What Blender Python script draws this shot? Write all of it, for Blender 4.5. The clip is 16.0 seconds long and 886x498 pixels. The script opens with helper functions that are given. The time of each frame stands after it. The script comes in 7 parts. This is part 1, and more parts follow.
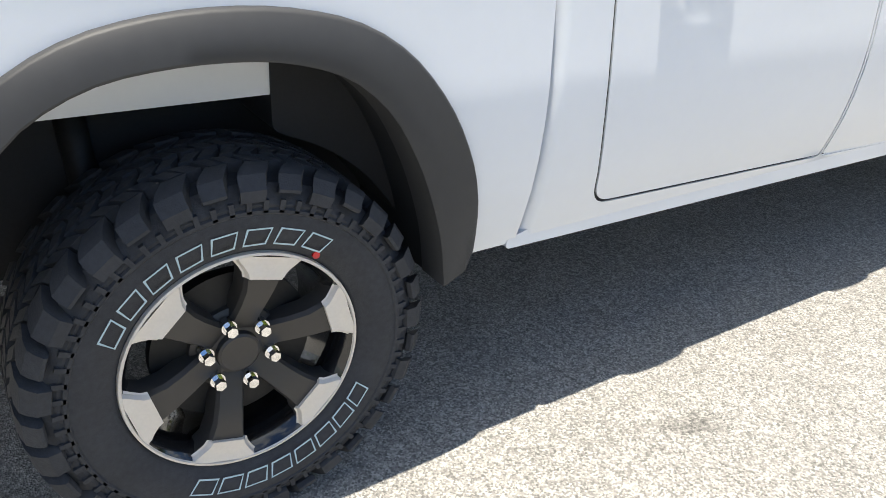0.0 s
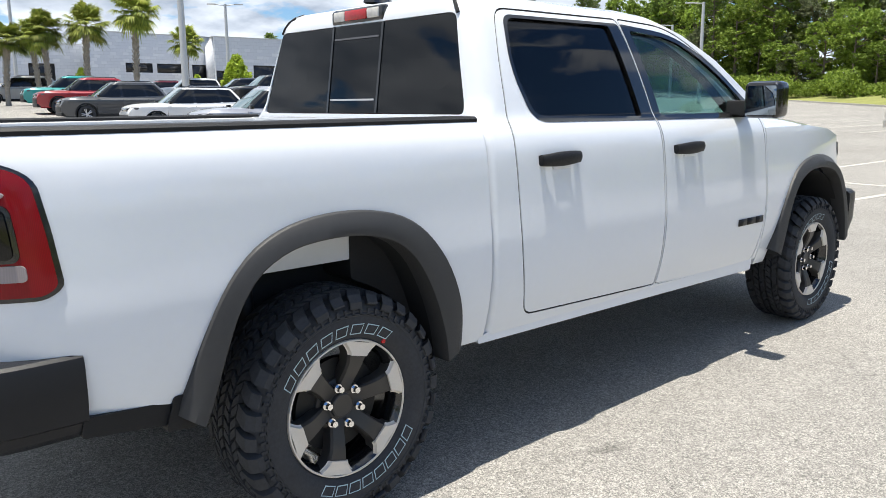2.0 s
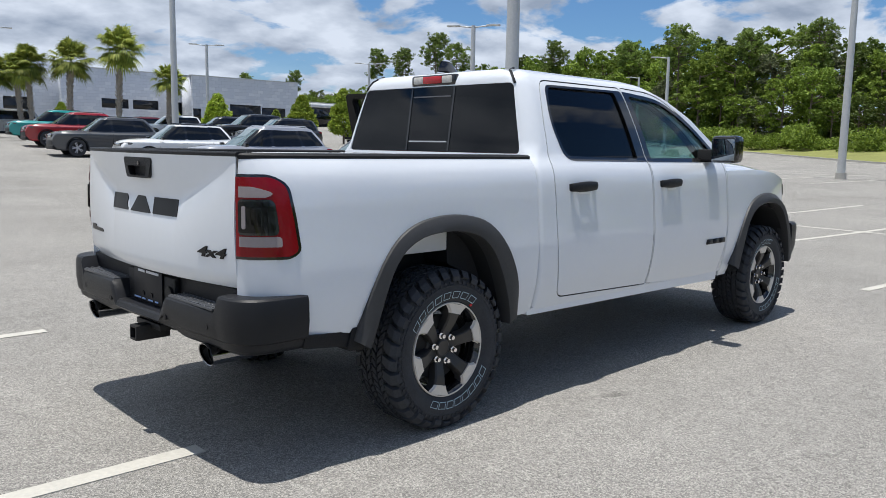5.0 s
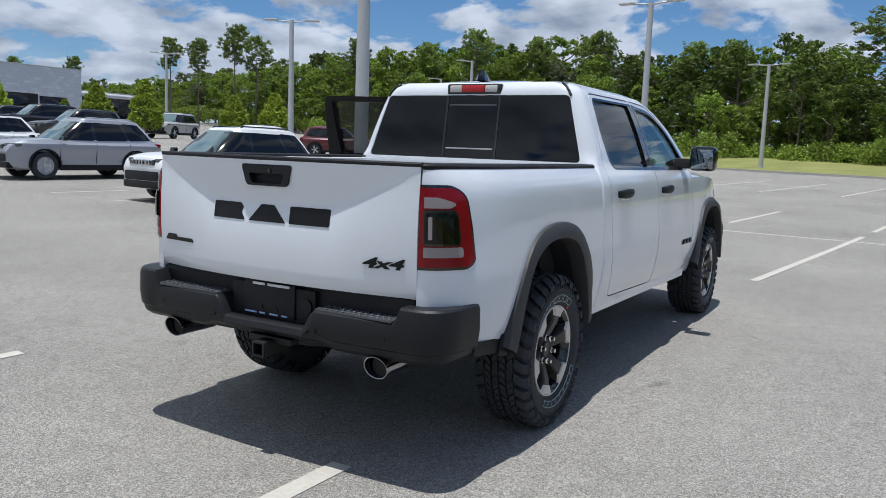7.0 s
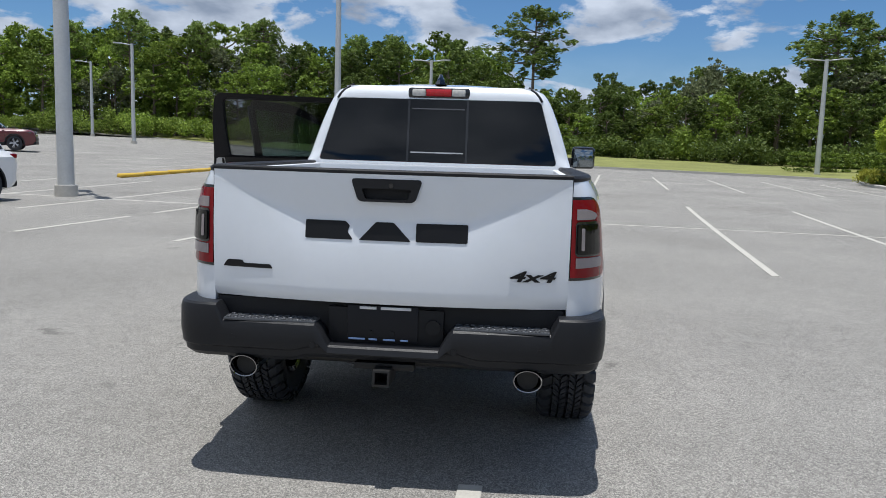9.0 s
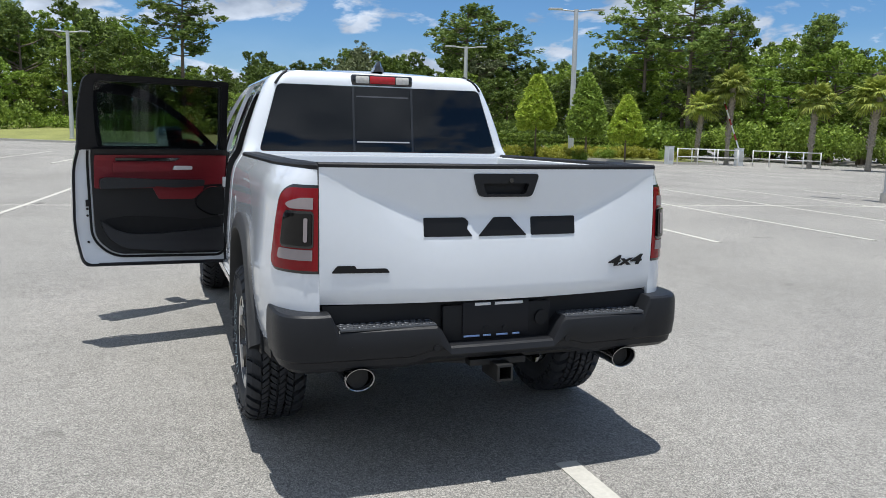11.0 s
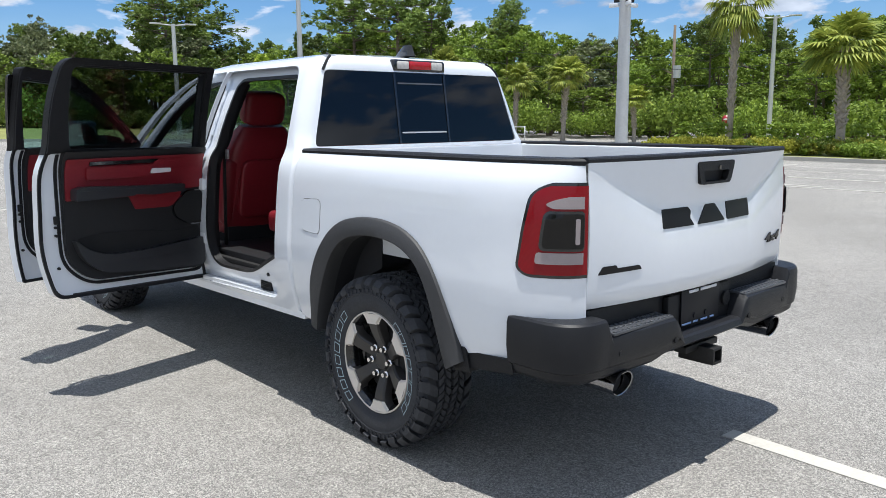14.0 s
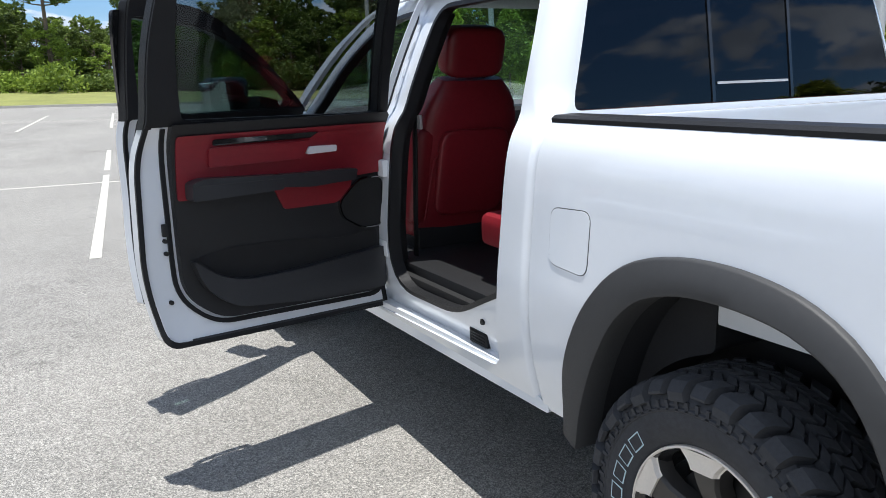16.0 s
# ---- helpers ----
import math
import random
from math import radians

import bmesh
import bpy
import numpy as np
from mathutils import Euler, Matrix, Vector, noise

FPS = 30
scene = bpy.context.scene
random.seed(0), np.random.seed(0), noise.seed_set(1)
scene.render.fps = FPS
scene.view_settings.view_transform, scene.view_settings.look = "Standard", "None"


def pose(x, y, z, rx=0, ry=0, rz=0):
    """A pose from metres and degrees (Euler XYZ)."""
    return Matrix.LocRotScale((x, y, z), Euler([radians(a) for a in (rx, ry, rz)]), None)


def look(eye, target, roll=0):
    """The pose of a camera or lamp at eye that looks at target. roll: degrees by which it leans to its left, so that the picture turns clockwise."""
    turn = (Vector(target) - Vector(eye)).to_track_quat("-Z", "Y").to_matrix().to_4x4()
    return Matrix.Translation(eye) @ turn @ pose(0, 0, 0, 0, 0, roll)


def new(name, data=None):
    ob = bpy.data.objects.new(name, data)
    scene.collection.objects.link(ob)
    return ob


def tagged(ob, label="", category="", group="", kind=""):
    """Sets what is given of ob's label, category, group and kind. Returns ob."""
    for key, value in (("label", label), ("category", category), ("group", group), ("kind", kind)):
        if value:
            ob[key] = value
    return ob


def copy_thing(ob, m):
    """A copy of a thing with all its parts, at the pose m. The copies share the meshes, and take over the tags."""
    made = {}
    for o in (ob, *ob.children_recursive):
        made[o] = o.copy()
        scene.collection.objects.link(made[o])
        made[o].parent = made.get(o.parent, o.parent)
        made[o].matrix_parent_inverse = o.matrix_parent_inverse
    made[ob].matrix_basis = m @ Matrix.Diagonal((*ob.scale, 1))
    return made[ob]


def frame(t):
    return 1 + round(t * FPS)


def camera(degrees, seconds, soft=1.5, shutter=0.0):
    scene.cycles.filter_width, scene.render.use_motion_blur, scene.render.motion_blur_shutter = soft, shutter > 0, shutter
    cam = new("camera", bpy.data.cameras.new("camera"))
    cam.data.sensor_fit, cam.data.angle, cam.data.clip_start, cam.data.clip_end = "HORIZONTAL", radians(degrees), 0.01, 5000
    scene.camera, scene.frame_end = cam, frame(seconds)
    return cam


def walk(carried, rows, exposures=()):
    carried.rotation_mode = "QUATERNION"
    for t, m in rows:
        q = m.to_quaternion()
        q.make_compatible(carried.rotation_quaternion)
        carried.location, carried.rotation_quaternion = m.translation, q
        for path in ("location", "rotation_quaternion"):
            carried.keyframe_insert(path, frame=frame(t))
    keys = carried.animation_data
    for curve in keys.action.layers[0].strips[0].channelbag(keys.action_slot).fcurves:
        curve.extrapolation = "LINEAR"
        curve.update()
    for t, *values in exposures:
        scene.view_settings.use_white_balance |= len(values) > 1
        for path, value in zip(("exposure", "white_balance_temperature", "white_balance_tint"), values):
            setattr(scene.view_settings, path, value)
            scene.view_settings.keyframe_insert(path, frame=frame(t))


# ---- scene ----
cam = camera(58.9, 16.0, soft=0.5)
PATH = [
    (0, (-0.416, -2.168, 1.333), (0.607, -0.723, 0.402), 4.1),
    (0.5, (-0.656, -2.396, 1.369), (0.521, -0.938, 0.668), 1.5),
    (1, (-0.947, -2.574, 1.405), (0.317, -1.135, 0.831), 0.4),
    (1.5, (-1.193, -2.823, 1.409), (0.112, -1.375, 0.964), 0.2),
    (2, (-1.458, -3.027, 1.42), (-0.134, -1.574, 1.053), -0.5),
    (2.5, (-1.701, -3.244, 1.425), (-0.382, -1.785, 1.067), -0.5),
    (3, (-1.92, -3.472, 1.413), (-0.612, -1.994, 1.088), -0.6),
    (3.5, (-2.162, -3.619, 1.409), (-0.846, -2.14, 1.125), -0.7),
    (4, (-2.325, -3.791, 1.408), (-1.008, -2.31, 1.137), -0.2),
    (6.5, (-3.504, -2.844, 1.42), (-1.869, -1.72, 1.168), 2.3),
    (7, (-3.762, -2.449, 1.43), (-2.047, -1.452, 1.176), 2.0),
    (7.5, (-3.949, -2.007, 1.437), (-2.157, -1.157, 1.179), 1.3),
    (8, (-4.152, -1.54, 1.459), (-2.269, -0.916, 1.204), 1.2),
    (8.5, (-4.225, -1.056, 1.454), (-2.284, -0.65, 1.198), 1.5),
    (9, (-4.333, -0.55, 1.465), (-2.358, -0.359, 1.211), 1.7),
    (9.5, (-4.325, -0.063, 1.462), (-2.342, -0.067, 1.202), 1.1),
    (10, (-4.297, 0.4, 1.462), (-2.328, 0.169, 1.195), 1.0),
    (12.5, (-3.42, 2.532, 1.506), (-1.817, 1.377, 1.195), 0.7),
    (13, (-3.156, 2.765, 1.493), (-1.616, 1.531, 1.174), 0.2),
    (13.5, (-2.984, 2.943, 1.504), (-1.486, 1.657, 1.182), -0.1),
    (14, (-2.821, 3.041, 1.512), (-1.35, 1.726, 1.185), -0.4),
    (14.5, (-2.481, 2.89, 1.481), (-0.949, 1.649, 1.146), -0.9),
    (15, (-2.074, 2.691, 1.472), (-0.476, 1.544, 1.113), -1.4),
    (15.5, (-1.62, 2.474, 1.474), (0.01, 1.387, 1.073), -1.5),
    (16, (-1.148, 2.219, 1.478), (0.574, 1.296, 1.053), -1.8),
]
EXPOSURES = [(0.0, 0.96, 6800, 9), (0.7, 0.79, 6850, 9), (1.5, 0.62, 6700, 9), (2.2, 0.54, 6600, 9), (2.8, 0.44, 6550, 9), (3.5, 0.09, 6500, 10), (5.0, 0.01, 6280, 10), (7.0, -0.18, 6100, 10), (9.0, -0.17, 6120, 10), (10.5, 0.01, 6150, 9), (12.5, 0.21, 6180, 10), (14.0, 0.29, 6150, 10), (16.0, 0.40, 6130, 10)]
walk(cam, [(t, look(eye, target, roll)) for t, eye, target, roll in PATH], EXPOSURES)

# ---- daylight ----
SUN_SHIFT = (0.09, -0.02)          # how far a shadow falls, per metre of height
sun_dir = Vector((-SUN_SHIFT[0], -SUN_SHIFT[1], 1.0)).normalized()
sun_data = bpy.data.lights.new("sun", "SUN")
sun_data.energy, sun_data.angle, sun_data.color = 5.0, radians(0.53), (1.0, 0.955, 0.875)
sun_lamp = new("sun", sun_data)
sun_lamp.matrix_world = look((0, 0, 30), Vector((0, 0, 30)) - sun_dir)


def sky_world():
    w = bpy.data.worlds.new("sky")
    scene.world = w
    w.use_nodes = True
    nt = w.node_tree
    nt.nodes.clear()
    n, L = nt.nodes.new, nt.links.new
    out, bg = n("ShaderNodeOutputWorld"), n("ShaderNodeBackground")
    sky = n("ShaderNodeTexSky")
    sky.sky_type, sky.sun_disc = "NISHITA", False
    sky.sun_elevation, sky.sun_rotation = math.asin(sun_dir.z), math.atan2(sun_dir.x, sun_dir.y)
    sky.air_density, sky.dust_density, sky.ozone_density = 1.0, 0.2, 3.0
    tc = n("ShaderNodeTexCoord")
    sep, comb = n("ShaderNodeSeparateXYZ"), n("ShaderNodeCombineXYZ")
    L(tc.outputs["Generated"], sep.inputs[0])
    # project the clouds on a flat layer overhead
    add = n("ShaderNodeMath"); add.operation = "ADD"; add.inputs[1].default_value = 0.30
    L(sep.outputs["Z"], add.inputs[0])
    mx = n("ShaderNodeMath"); mx.operation = "MAXIMUM"; mx.inputs[1].default_value = 0.05
    L(add.outputs[0], mx.inputs[0])
    for k in "XY":
        dv = n("ShaderNodeMath"); dv.operation = "DIVIDE"
        L(sep.outputs[k], dv.inputs[0]); L(mx.outputs[0], dv.inputs[1]); L(dv.outputs[0], comb.inputs[k])
    n1 = n("ShaderNodeTexNoise")
    n1.inputs["Scale"].default_value, n1.inputs["Detail"].default_value = 3.1, 10.0
    n1.inputs["Roughness"].default_value, n1.inputs["Distortion"].default_value = 0.56, 0.25
    L(comb.outputs[0], n1.inputs["Vector"])
    # more cloud towards -x and +y
    xw = n("ShaderNodeMath"); xw.operation = "MULTIPLY_ADD"; xw.inputs[1].default_value = -0.048
    L(sep.outputs["X"], xw.inputs[0]); L(n1.outputs["Fac"], xw.inputs[2])
    yw = n("ShaderNodeMath"); yw.operation = "MULTIPLY_ADD"; yw.inputs[1].default_value = 0.086
    L(sep.outputs["Y"], yw.inputs[0]); L(xw.outputs[0], yw.inputs[2])
    ramp = n("ShaderNodeValToRGB")
    ramp.color_ramp.elements[0].position, ramp.color_ramp.elements[1].position = 0.442, 0.506
    L(yw.outputs[0], ramp.inputs[0])
    n2 = n("ShaderNodeTexNoise")
    n2.inputs["Scale"].default_value, n2.inputs["Detail"].default_value = 5.2, 8.0
    L(comb.outputs[0], n2.inputs["Vector"])
    shade = n("ShaderNodeValToRGB")
    shade.color_ramp.elements[0].position, shade.color_ramp.elements[0].color = 0.32, (5.2, 6.2, 7.9, 1)
    shade.color_ramp.elements[1].position, shade.color_ramp.elements[1].color = 0.64, (12.2, 13.2, 14.8, 1)
    L(n2.outputs["Fac"], shade.inputs[0])
    mix = n("ShaderNodeMix"); mix.data_type = "RGBA"
    deep = n("ShaderNodeVectorMath"); deep.operation = "MULTIPLY"
    deep.inputs[1].default_value = (0.98, 1.32, 1.66)
    L(sky.outputs[0], deep.inputs[0])
    # thin haze low over the horizon
    hz = n("ShaderNodeMapRange")
    hz.inputs[1].default_value, hz.inputs[2].default_value, hz.inputs[3].default_value, hz.inputs[4].default_value = 0.0, 0.13, 0.40, 0.0
    L(sep.outputs["Z"], hz.inputs[0])
    hmx = n("ShaderNodeMath"); hmx.operation = "MAXIMUM"
    L(ramp.outputs[0], hmx.inputs[0]); L(hz.outputs[0], hmx.inputs[1])
    L(hmx.outputs[0], mix.inputs[0]); L(deep.outputs[0], mix.inputs[6]); L(shade.outputs[0], mix.inputs[7])
    L(mix.outputs[2], bg.inputs["Color"])
    bg.inputs["Strength"].default_value = 0.059
    L(bg.outputs[0], out.inputs[0])


sky_world()


# ---- materials ----
def material(name, colour, rough=0.5, metal=0.0, vary=0.0, scale=8.0, bump=0.0, bump_scale=60.0, coat=0.0, spec=0.5, by_object=0.0, detail=4.0):
    m = bpy.data.materials.new(name)
    m.use_nodes = True
    nt = m.node_tree
    n, L = nt.nodes.new, nt.links.new
    p = nt.nodes["Principled BSDF"]
    p.inputs["Roughness"].default_value, p.inputs["Metallic"].default_value = rough, metal
    p.inputs["Coat Weight"].default_value, p.inputs["Coat Roughness"].default_value = coat, 0.03
    p.inputs["Specular IOR Level"].default_value = spec
    p.inputs["Base Color"].default_value = (*colour, 1)
    tc = n("ShaderNodeTexCoord")
    last = None
    if vary:
        a, b = n("ShaderNodeTexNoise"), n("ShaderNodeTexNoise")
        for t, s in ((a, scale), (b, scale * 11)):
            t.inputs["Scale"].default_value, t.inputs["Detail"].default_value = s, detail
            L(tc.outputs["Object"], t.inputs["Vector"])
        ad = n("ShaderNodeMath"); ad.operation = "ADD"
        L(a.outputs["Fac"], ad.inputs[0]); L(b.outputs["Fac"], ad.inputs[1])
        mr = n("ShaderNodeMapRange")
        mr.inputs[1].default_value, mr.inputs[2].default_value = 0.6, 1.4
        mr.inputs[3].default_value, mr.inputs[4].default_value = 1 - vary, 1 + vary
        L(ad.outputs[0], mr.inputs[0])
        last = mr.outputs[0]
    if by_object:
        oi = n("ShaderNodeObjectInfo")
        mr = n("ShaderNodeMapRange")
        mr.inputs[3].default_value, mr.inputs[4].default_value = 1 - by_object, 1 + by_object
        L(oi.outputs["Random"], mr.inputs[0])
        if last:
            mu = n("ShaderNodeMath"); mu.operation = "MULTIPLY"
            L(last, mu.inputs[0]); L(mr.outputs[0], mu.inputs[1]); last = mu.outputs[0]
        else:
            last = mr.outputs[0]
    if last:
        vm = n("ShaderNodeVectorMath"); vm.operation = "SCALE"
        vm.inputs[0].default_value = colour
        L(last, vm.inputs["Scale"]); L(vm.outputs[0], p.inputs["Base Color"])
    if bump:
        t = n("ShaderNodeTexNoise")
        t.inputs["Scale"].default_value, t.inputs["Detail"].default_value = bump_scale, 3.0
        L(tc.outputs["Object"], t.inputs["Vector"])
        bp = n("ShaderNodeBump")
        bp.inputs["Strength"].default_value, bp.inputs["Distance"].default_value = bump, 0.004
        L(t.outputs["Fac"], bp.inputs["Height"]); L(bp.outputs[0], p.inputs["Normal"])
    return m


def glass_material(name, tint, rough=0.0, mixing=1.0, base=0.068):
    """Tinted car glass: a dark see-through pane with a clear reflection."""
    m = bpy.data.materials.new(name)
    m.use_nodes = True
    nt = m.node_tree
    nt.nodes.clear()
    n, L = nt.nodes.new, nt.links.new
    out = n("ShaderNodeOutputMaterial")
    tr, gl, mix, lw = n("ShaderNodeBsdfTransparent"), n("ShaderNodeBsdfGlossy"), n("ShaderNodeMixShader"), n("ShaderNodeLayerWeight")
    lw.inputs["Blend"].default_value = 0.5
    pw, fr = n("ShaderNodeMath"), n("ShaderNodeMath")
    pw.operation, fr.operation = "POWER", "MULTIPLY_ADD"
    pw.inputs[1].default_value, fr.inputs[1].default_value, fr.inputs[2].default_value = 5.0, 0.91, base
    L(lw.outputs["Facing"], pw.inputs[0]); L(pw.outputs[0], fr.inputs[0])
    tr.inputs[0].default_value = (*tint, 1)
    gl.inputs["Roughness"].default_value = rough
    gl.inputs["Color"].default_value = (mixing, mixing, mixing, 1)
    L(fr.outputs[0], mix.inputs[0]); L(tr.outputs[0], mix.inputs[1]); L(gl.outputs[0], mix.inputs[2]); L(mix.outputs[0], out.inputs[0])
    return m


def leaf_material(name, dark, light, gloss=0.6):
    """Foliage that varies from leaf to leaf and lets some light through."""
    m = bpy.data.materials.new(name)
    m.use_nodes = True
    nt = m.node_tree
    n, L = nt.nodes.new, nt.links.new
    p = nt.nodes["Principled BSDF"]
    g, ramp, oi = n("ShaderNodeNewGeometry"), n("ShaderNodeValToRGB"), n("ShaderNodeObjectInfo")
    ramp.color_ramp.elements[0].color, ramp.color_ramp.elements[1].color = (*dark, 1), (*light, 1)
    L(g.outputs["Random Per Island"], ramp.inputs[0])
    mr = n("ShaderNodeMapRange")
    mr.inputs[3].default_value, mr.inputs[4].default_value = 0.72, 1.3
    L(oi.outputs["Random"], mr.inputs[0])
    vm = n("ShaderNodeVectorMath"); vm.operation = "SCALE"
    L(ramp.outputs[0], vm.inputs[0]); L(mr.outputs[0], vm.inputs["Scale"])
    L(vm.outputs[0], p.inputs["Base Color"])
    p.inputs["Roughness"].default_value = gloss
    p.inputs["Specular IOR Level"].default_value = 0.3
    out = nt.nodes["Material Output"]
    tl, mix = n("ShaderNodeBsdfTranslucent"), n("ShaderNodeMixShader")
    L(vm.outputs[0], tl.inputs[0])
    mix.inputs[0].default_value = 0.28
    L(p.outputs[0], mix.inputs[1]); L(tl.outputs[0], mix.inputs[2]); L(mix.outputs[0], out.inputs[0])
    return m


def asphalt_material():
    """Pale worn asphalt: light stones in a grey binder, with broad stains and tyre-worn patches."""
    m = bpy.data.materials.new("pale_asphalt")
    m.use_nodes = True
    nt = m.node_tree
    n, L = nt.nodes.new, nt.links.new
    p = nt.nodes["Principled BSDF"]
    tc = n("ShaderNodeTexCoord")
    vo = n("ShaderNodeTexVoronoi"); vo.inputs["Scale"].default_value = 205
    L(tc.outputs["Object"], vo.inputs["Vector"])
    stone = n("ShaderNodeValToRGB")
    stone.color_ramp.elements[0].position, stone.color_ramp.elements[0].color = 0.0, (0.130, 0.126, 0.118, 1)
    stone.color_ramp.elements[1].position, stone.color_ramp.elements[1].color = 1.0, (0.43, 0.410, 0.374, 1)
    e = stone.color_ramp.elements.new(0.5); e.color = (0.250, 0.240, 0.221, 1)
    sepc = n("ShaderNodeSeparateColor")
    L(vo.outputs["Color"], sepc.inputs[0]); L(sepc.outputs[0], stone.inputs[0])
    peb = n("ShaderNodeTexVoronoi"); peb.inputs["Scale"].default_value = 88
    L(tc.outputs["Object"], peb.inputs["Vector"])
    pebc, pebr = n("ShaderNodeSeparateColor"), n("ShaderNodeMapRange")
    pebr.inputs[3].default_value, pebr.inputs[4].default_value = 0.84, 1.15
    L(peb.outputs["Color"], pebc.inputs[0]); L(pebc.outputs[1], pebr.inputs[0])
    big = n("ShaderNodeTexNoise"); big.inputs["Scale"].default_value, big.inputs["Detail"].default_value = 0.35, 6
    mid = n("ShaderNodeTexNoise"); mid.inputs["Scale"].default_value, mid.inputs["Detail"].default_value = 6.0, 6
    fine = n("ShaderNodeTexNoise"); fine.inputs["Scale"].default_value, fine.inputs["Detail"].default_value = 46.0, 5
    fine.inputs["Roughness"].default_value = 0.7
    for t in (big, mid, fine):
        L(tc.outputs["Object"], t.inputs["Vector"])
    ad0 = n("ShaderNodeMath"); ad0.operation = "MULTIPLY_ADD"; ad0.inputs[1].default_value = 2.0
    L(big.outputs["Fac"], ad0.inputs[0]); L(mid.outputs["Fac"], ad0.inputs[2])
    ad = n("ShaderNodeMath"); ad.operation = "MULTIPLY_ADD"; ad.inputs[1].default_value = 1.7
    L(fine.outputs["Fac"], ad.inputs[0]); L(ad0.outputs[0], ad.inputs[2])
    mr = n("ShaderNodeMapRange")
    mr.inputs[1].default_value, mr.inputs[2].default_value, mr.inputs[3].default_value, mr.inputs[4].default_value = 1.65, 3.05, 0.76, 1.22
    L(ad.outputs[0], mr.inputs[0])
    vm = n("ShaderNodeVectorMath"); vm.operation = "SCALE"
    L(stone.outputs[0], vm.inputs[0])
    # hairline cracks, broken up, and a few dark drips of oil
    warp = n("ShaderNodeTexNoise"); warp.inputs["Scale"].default_value, warp.inputs["Detail"].default_value = 1.1, 7
    L(tc.outputs["Object"], warp.inputs["Vector"])
    wv = n("ShaderNodeVectorMath"); wv.operation = "SCALE"; wv.inputs["Scale"].default_value = 1.5
    L(warp.outputs["Color"], wv.inputs[0])
    wa = n("ShaderNodeVectorMath"); wa.operation = "ADD"
    L(tc.outputs["Object"], wa.inputs[0]); L(wv.outputs[0], wa.inputs[1])
    ed = n("ShaderNodeTexVoronoi"); ed.feature = "DISTANCE_TO_EDGE"; ed.inputs["Scale"].default_value = 0.14
    L(wa.outputs[0], ed.inputs["Vector"])
    crack = n("ShaderNodeMapRange")
    crack.inputs[1].default_value, crack.inputs[2].default_value, crack.inputs[3].default_value, crack.inputs[4].default_value = 0.0002, 0.0011, 0.74, 1.0
    L(ed.outputs["Distance"], crack.inputs[0])
    dr = n("ShaderNodeTexVoronoi"); dr.inputs["Scale"].default_value = 0.55
    L(wa.outputs[0], dr.inputs["Vector"])
    drip = n("ShaderNodeMapRange")
    drip.inputs[1].default_value, drip.inputs[2].default_value, drip.inputs[3].default_value, drip.inputs[4].default_value = 0.03, 0.07, 0.62, 1.0
    L(dr.outputs["Distance"], drip.inputs[0])
    k1, k2 = n("ShaderNodeMath"), n("ShaderNodeMath")
    k1.operation = k2.operation = "MULTIPLY"
    L(crack.outputs[0], k1.inputs[0]); L(drip.outputs[0], k1.inputs[1])
    L(mr.outputs[0], k2.inputs[0]); L(k1.outputs[0], k2.inputs[1])
    k3 = n("ShaderNodeMath"); k3.operation = "MULTIPLY"
    L(k2.outputs[0], k3.inputs[0]); L(pebr.outputs[0], k3.inputs[1]); L(k3.outputs[0], vm.inputs["Scale"])
    L(vm.outputs[0], p.inputs["Base Color"])
    p.inputs["Roughness"].default_value = 0.85
    p.inputs["Specular IOR Level"].default_value = 0.3
    bp = n("ShaderNodeBump"); bp.inputs["Strength"].default_value, bp.inputs["Distance"].default_value = 0.75, 0.004
    L(vo.outputs["Distance"], bp.inputs["Height"]); L(bp.outputs[0], p.inputs["Normal"])
    return m


WHITE = material("white_car_paint", (0.735, 0.765, 0.805), 0.26, coat=1.0, vary=0.012, scale=3)
WHITE_FLAT = material("white_inner_paint", (0.74, 0.76, 0.78), 0.4, vary=0.02, scale=4)
BLACK_PLASTIC = material("textured_black_plastic", (0.011, 0.0114, 0.0130), 0.5, spec=0.27, vary=0.12, scale=6, bump=0.25, bump_scale=900)
FLARE = material("dark_grey_flare_plastic", (0.0400, 0.0405, 0.0420), 0.52, spec=0.35, vary=0.08, scale=4, bump=0.15, bump_scale=1200)
GLOSS_BLACK = material("gloss_black", (0.008, 0.008, 0.009), 0.12, coat=0.6)
RUBBER = material("tyre_rubber", (0.0370, 0.0390, 0.0440), 0.74, spec=0.35, vary=0.25, scale=9, bump=0.3, bump_scale=300)
RIM_BLACK = material("satin_black_alloy", (0.050, 0.047, 0.0445), 0.40, 0.3, vary=0.06)
MACHINED = material("machined_alloy", (0.70, 0.65, 0.585), 0.5, 0.25, vary=0.05, scale=14)
# passenger mirror: a dark reflection put into the glass colour
DARK_REFLECTION = material("dark_reflection_mirror", (0.26, 0.29, 0.31), 0.02, 1.0)
MIRROR = material("mirror_glass", (0.80, 0.84, 0.85), 0.02, 1.0)
PAD = material("worn_step_pad", (0.085, 0.09, 0.10), 0.35, 0.3, vary=0.15, scale=20)
CHROME = material("chrome", (0.82, 0.82, 0.82), 0.06, 1.0)
SATIN = material("satin_silver", (0.62, 0.62, 0.63), 0.35, 0.5)
BUMPER = material("bumper_plastic", (0.0140, 0.0147, 0.0172), 0.42, spec=0.26, vary=0.08, scale=4, bump=0.15, bump_scale=1200)
TIP = material("dark_chrome", (0.30, 0.30, 0.31), 0.10, 1.0)
BRAKE_RED = material("bright_red_lens", (0.55, 0.010, 0.016), 0.2, coat=0.4, vary=0.2, scale=60)
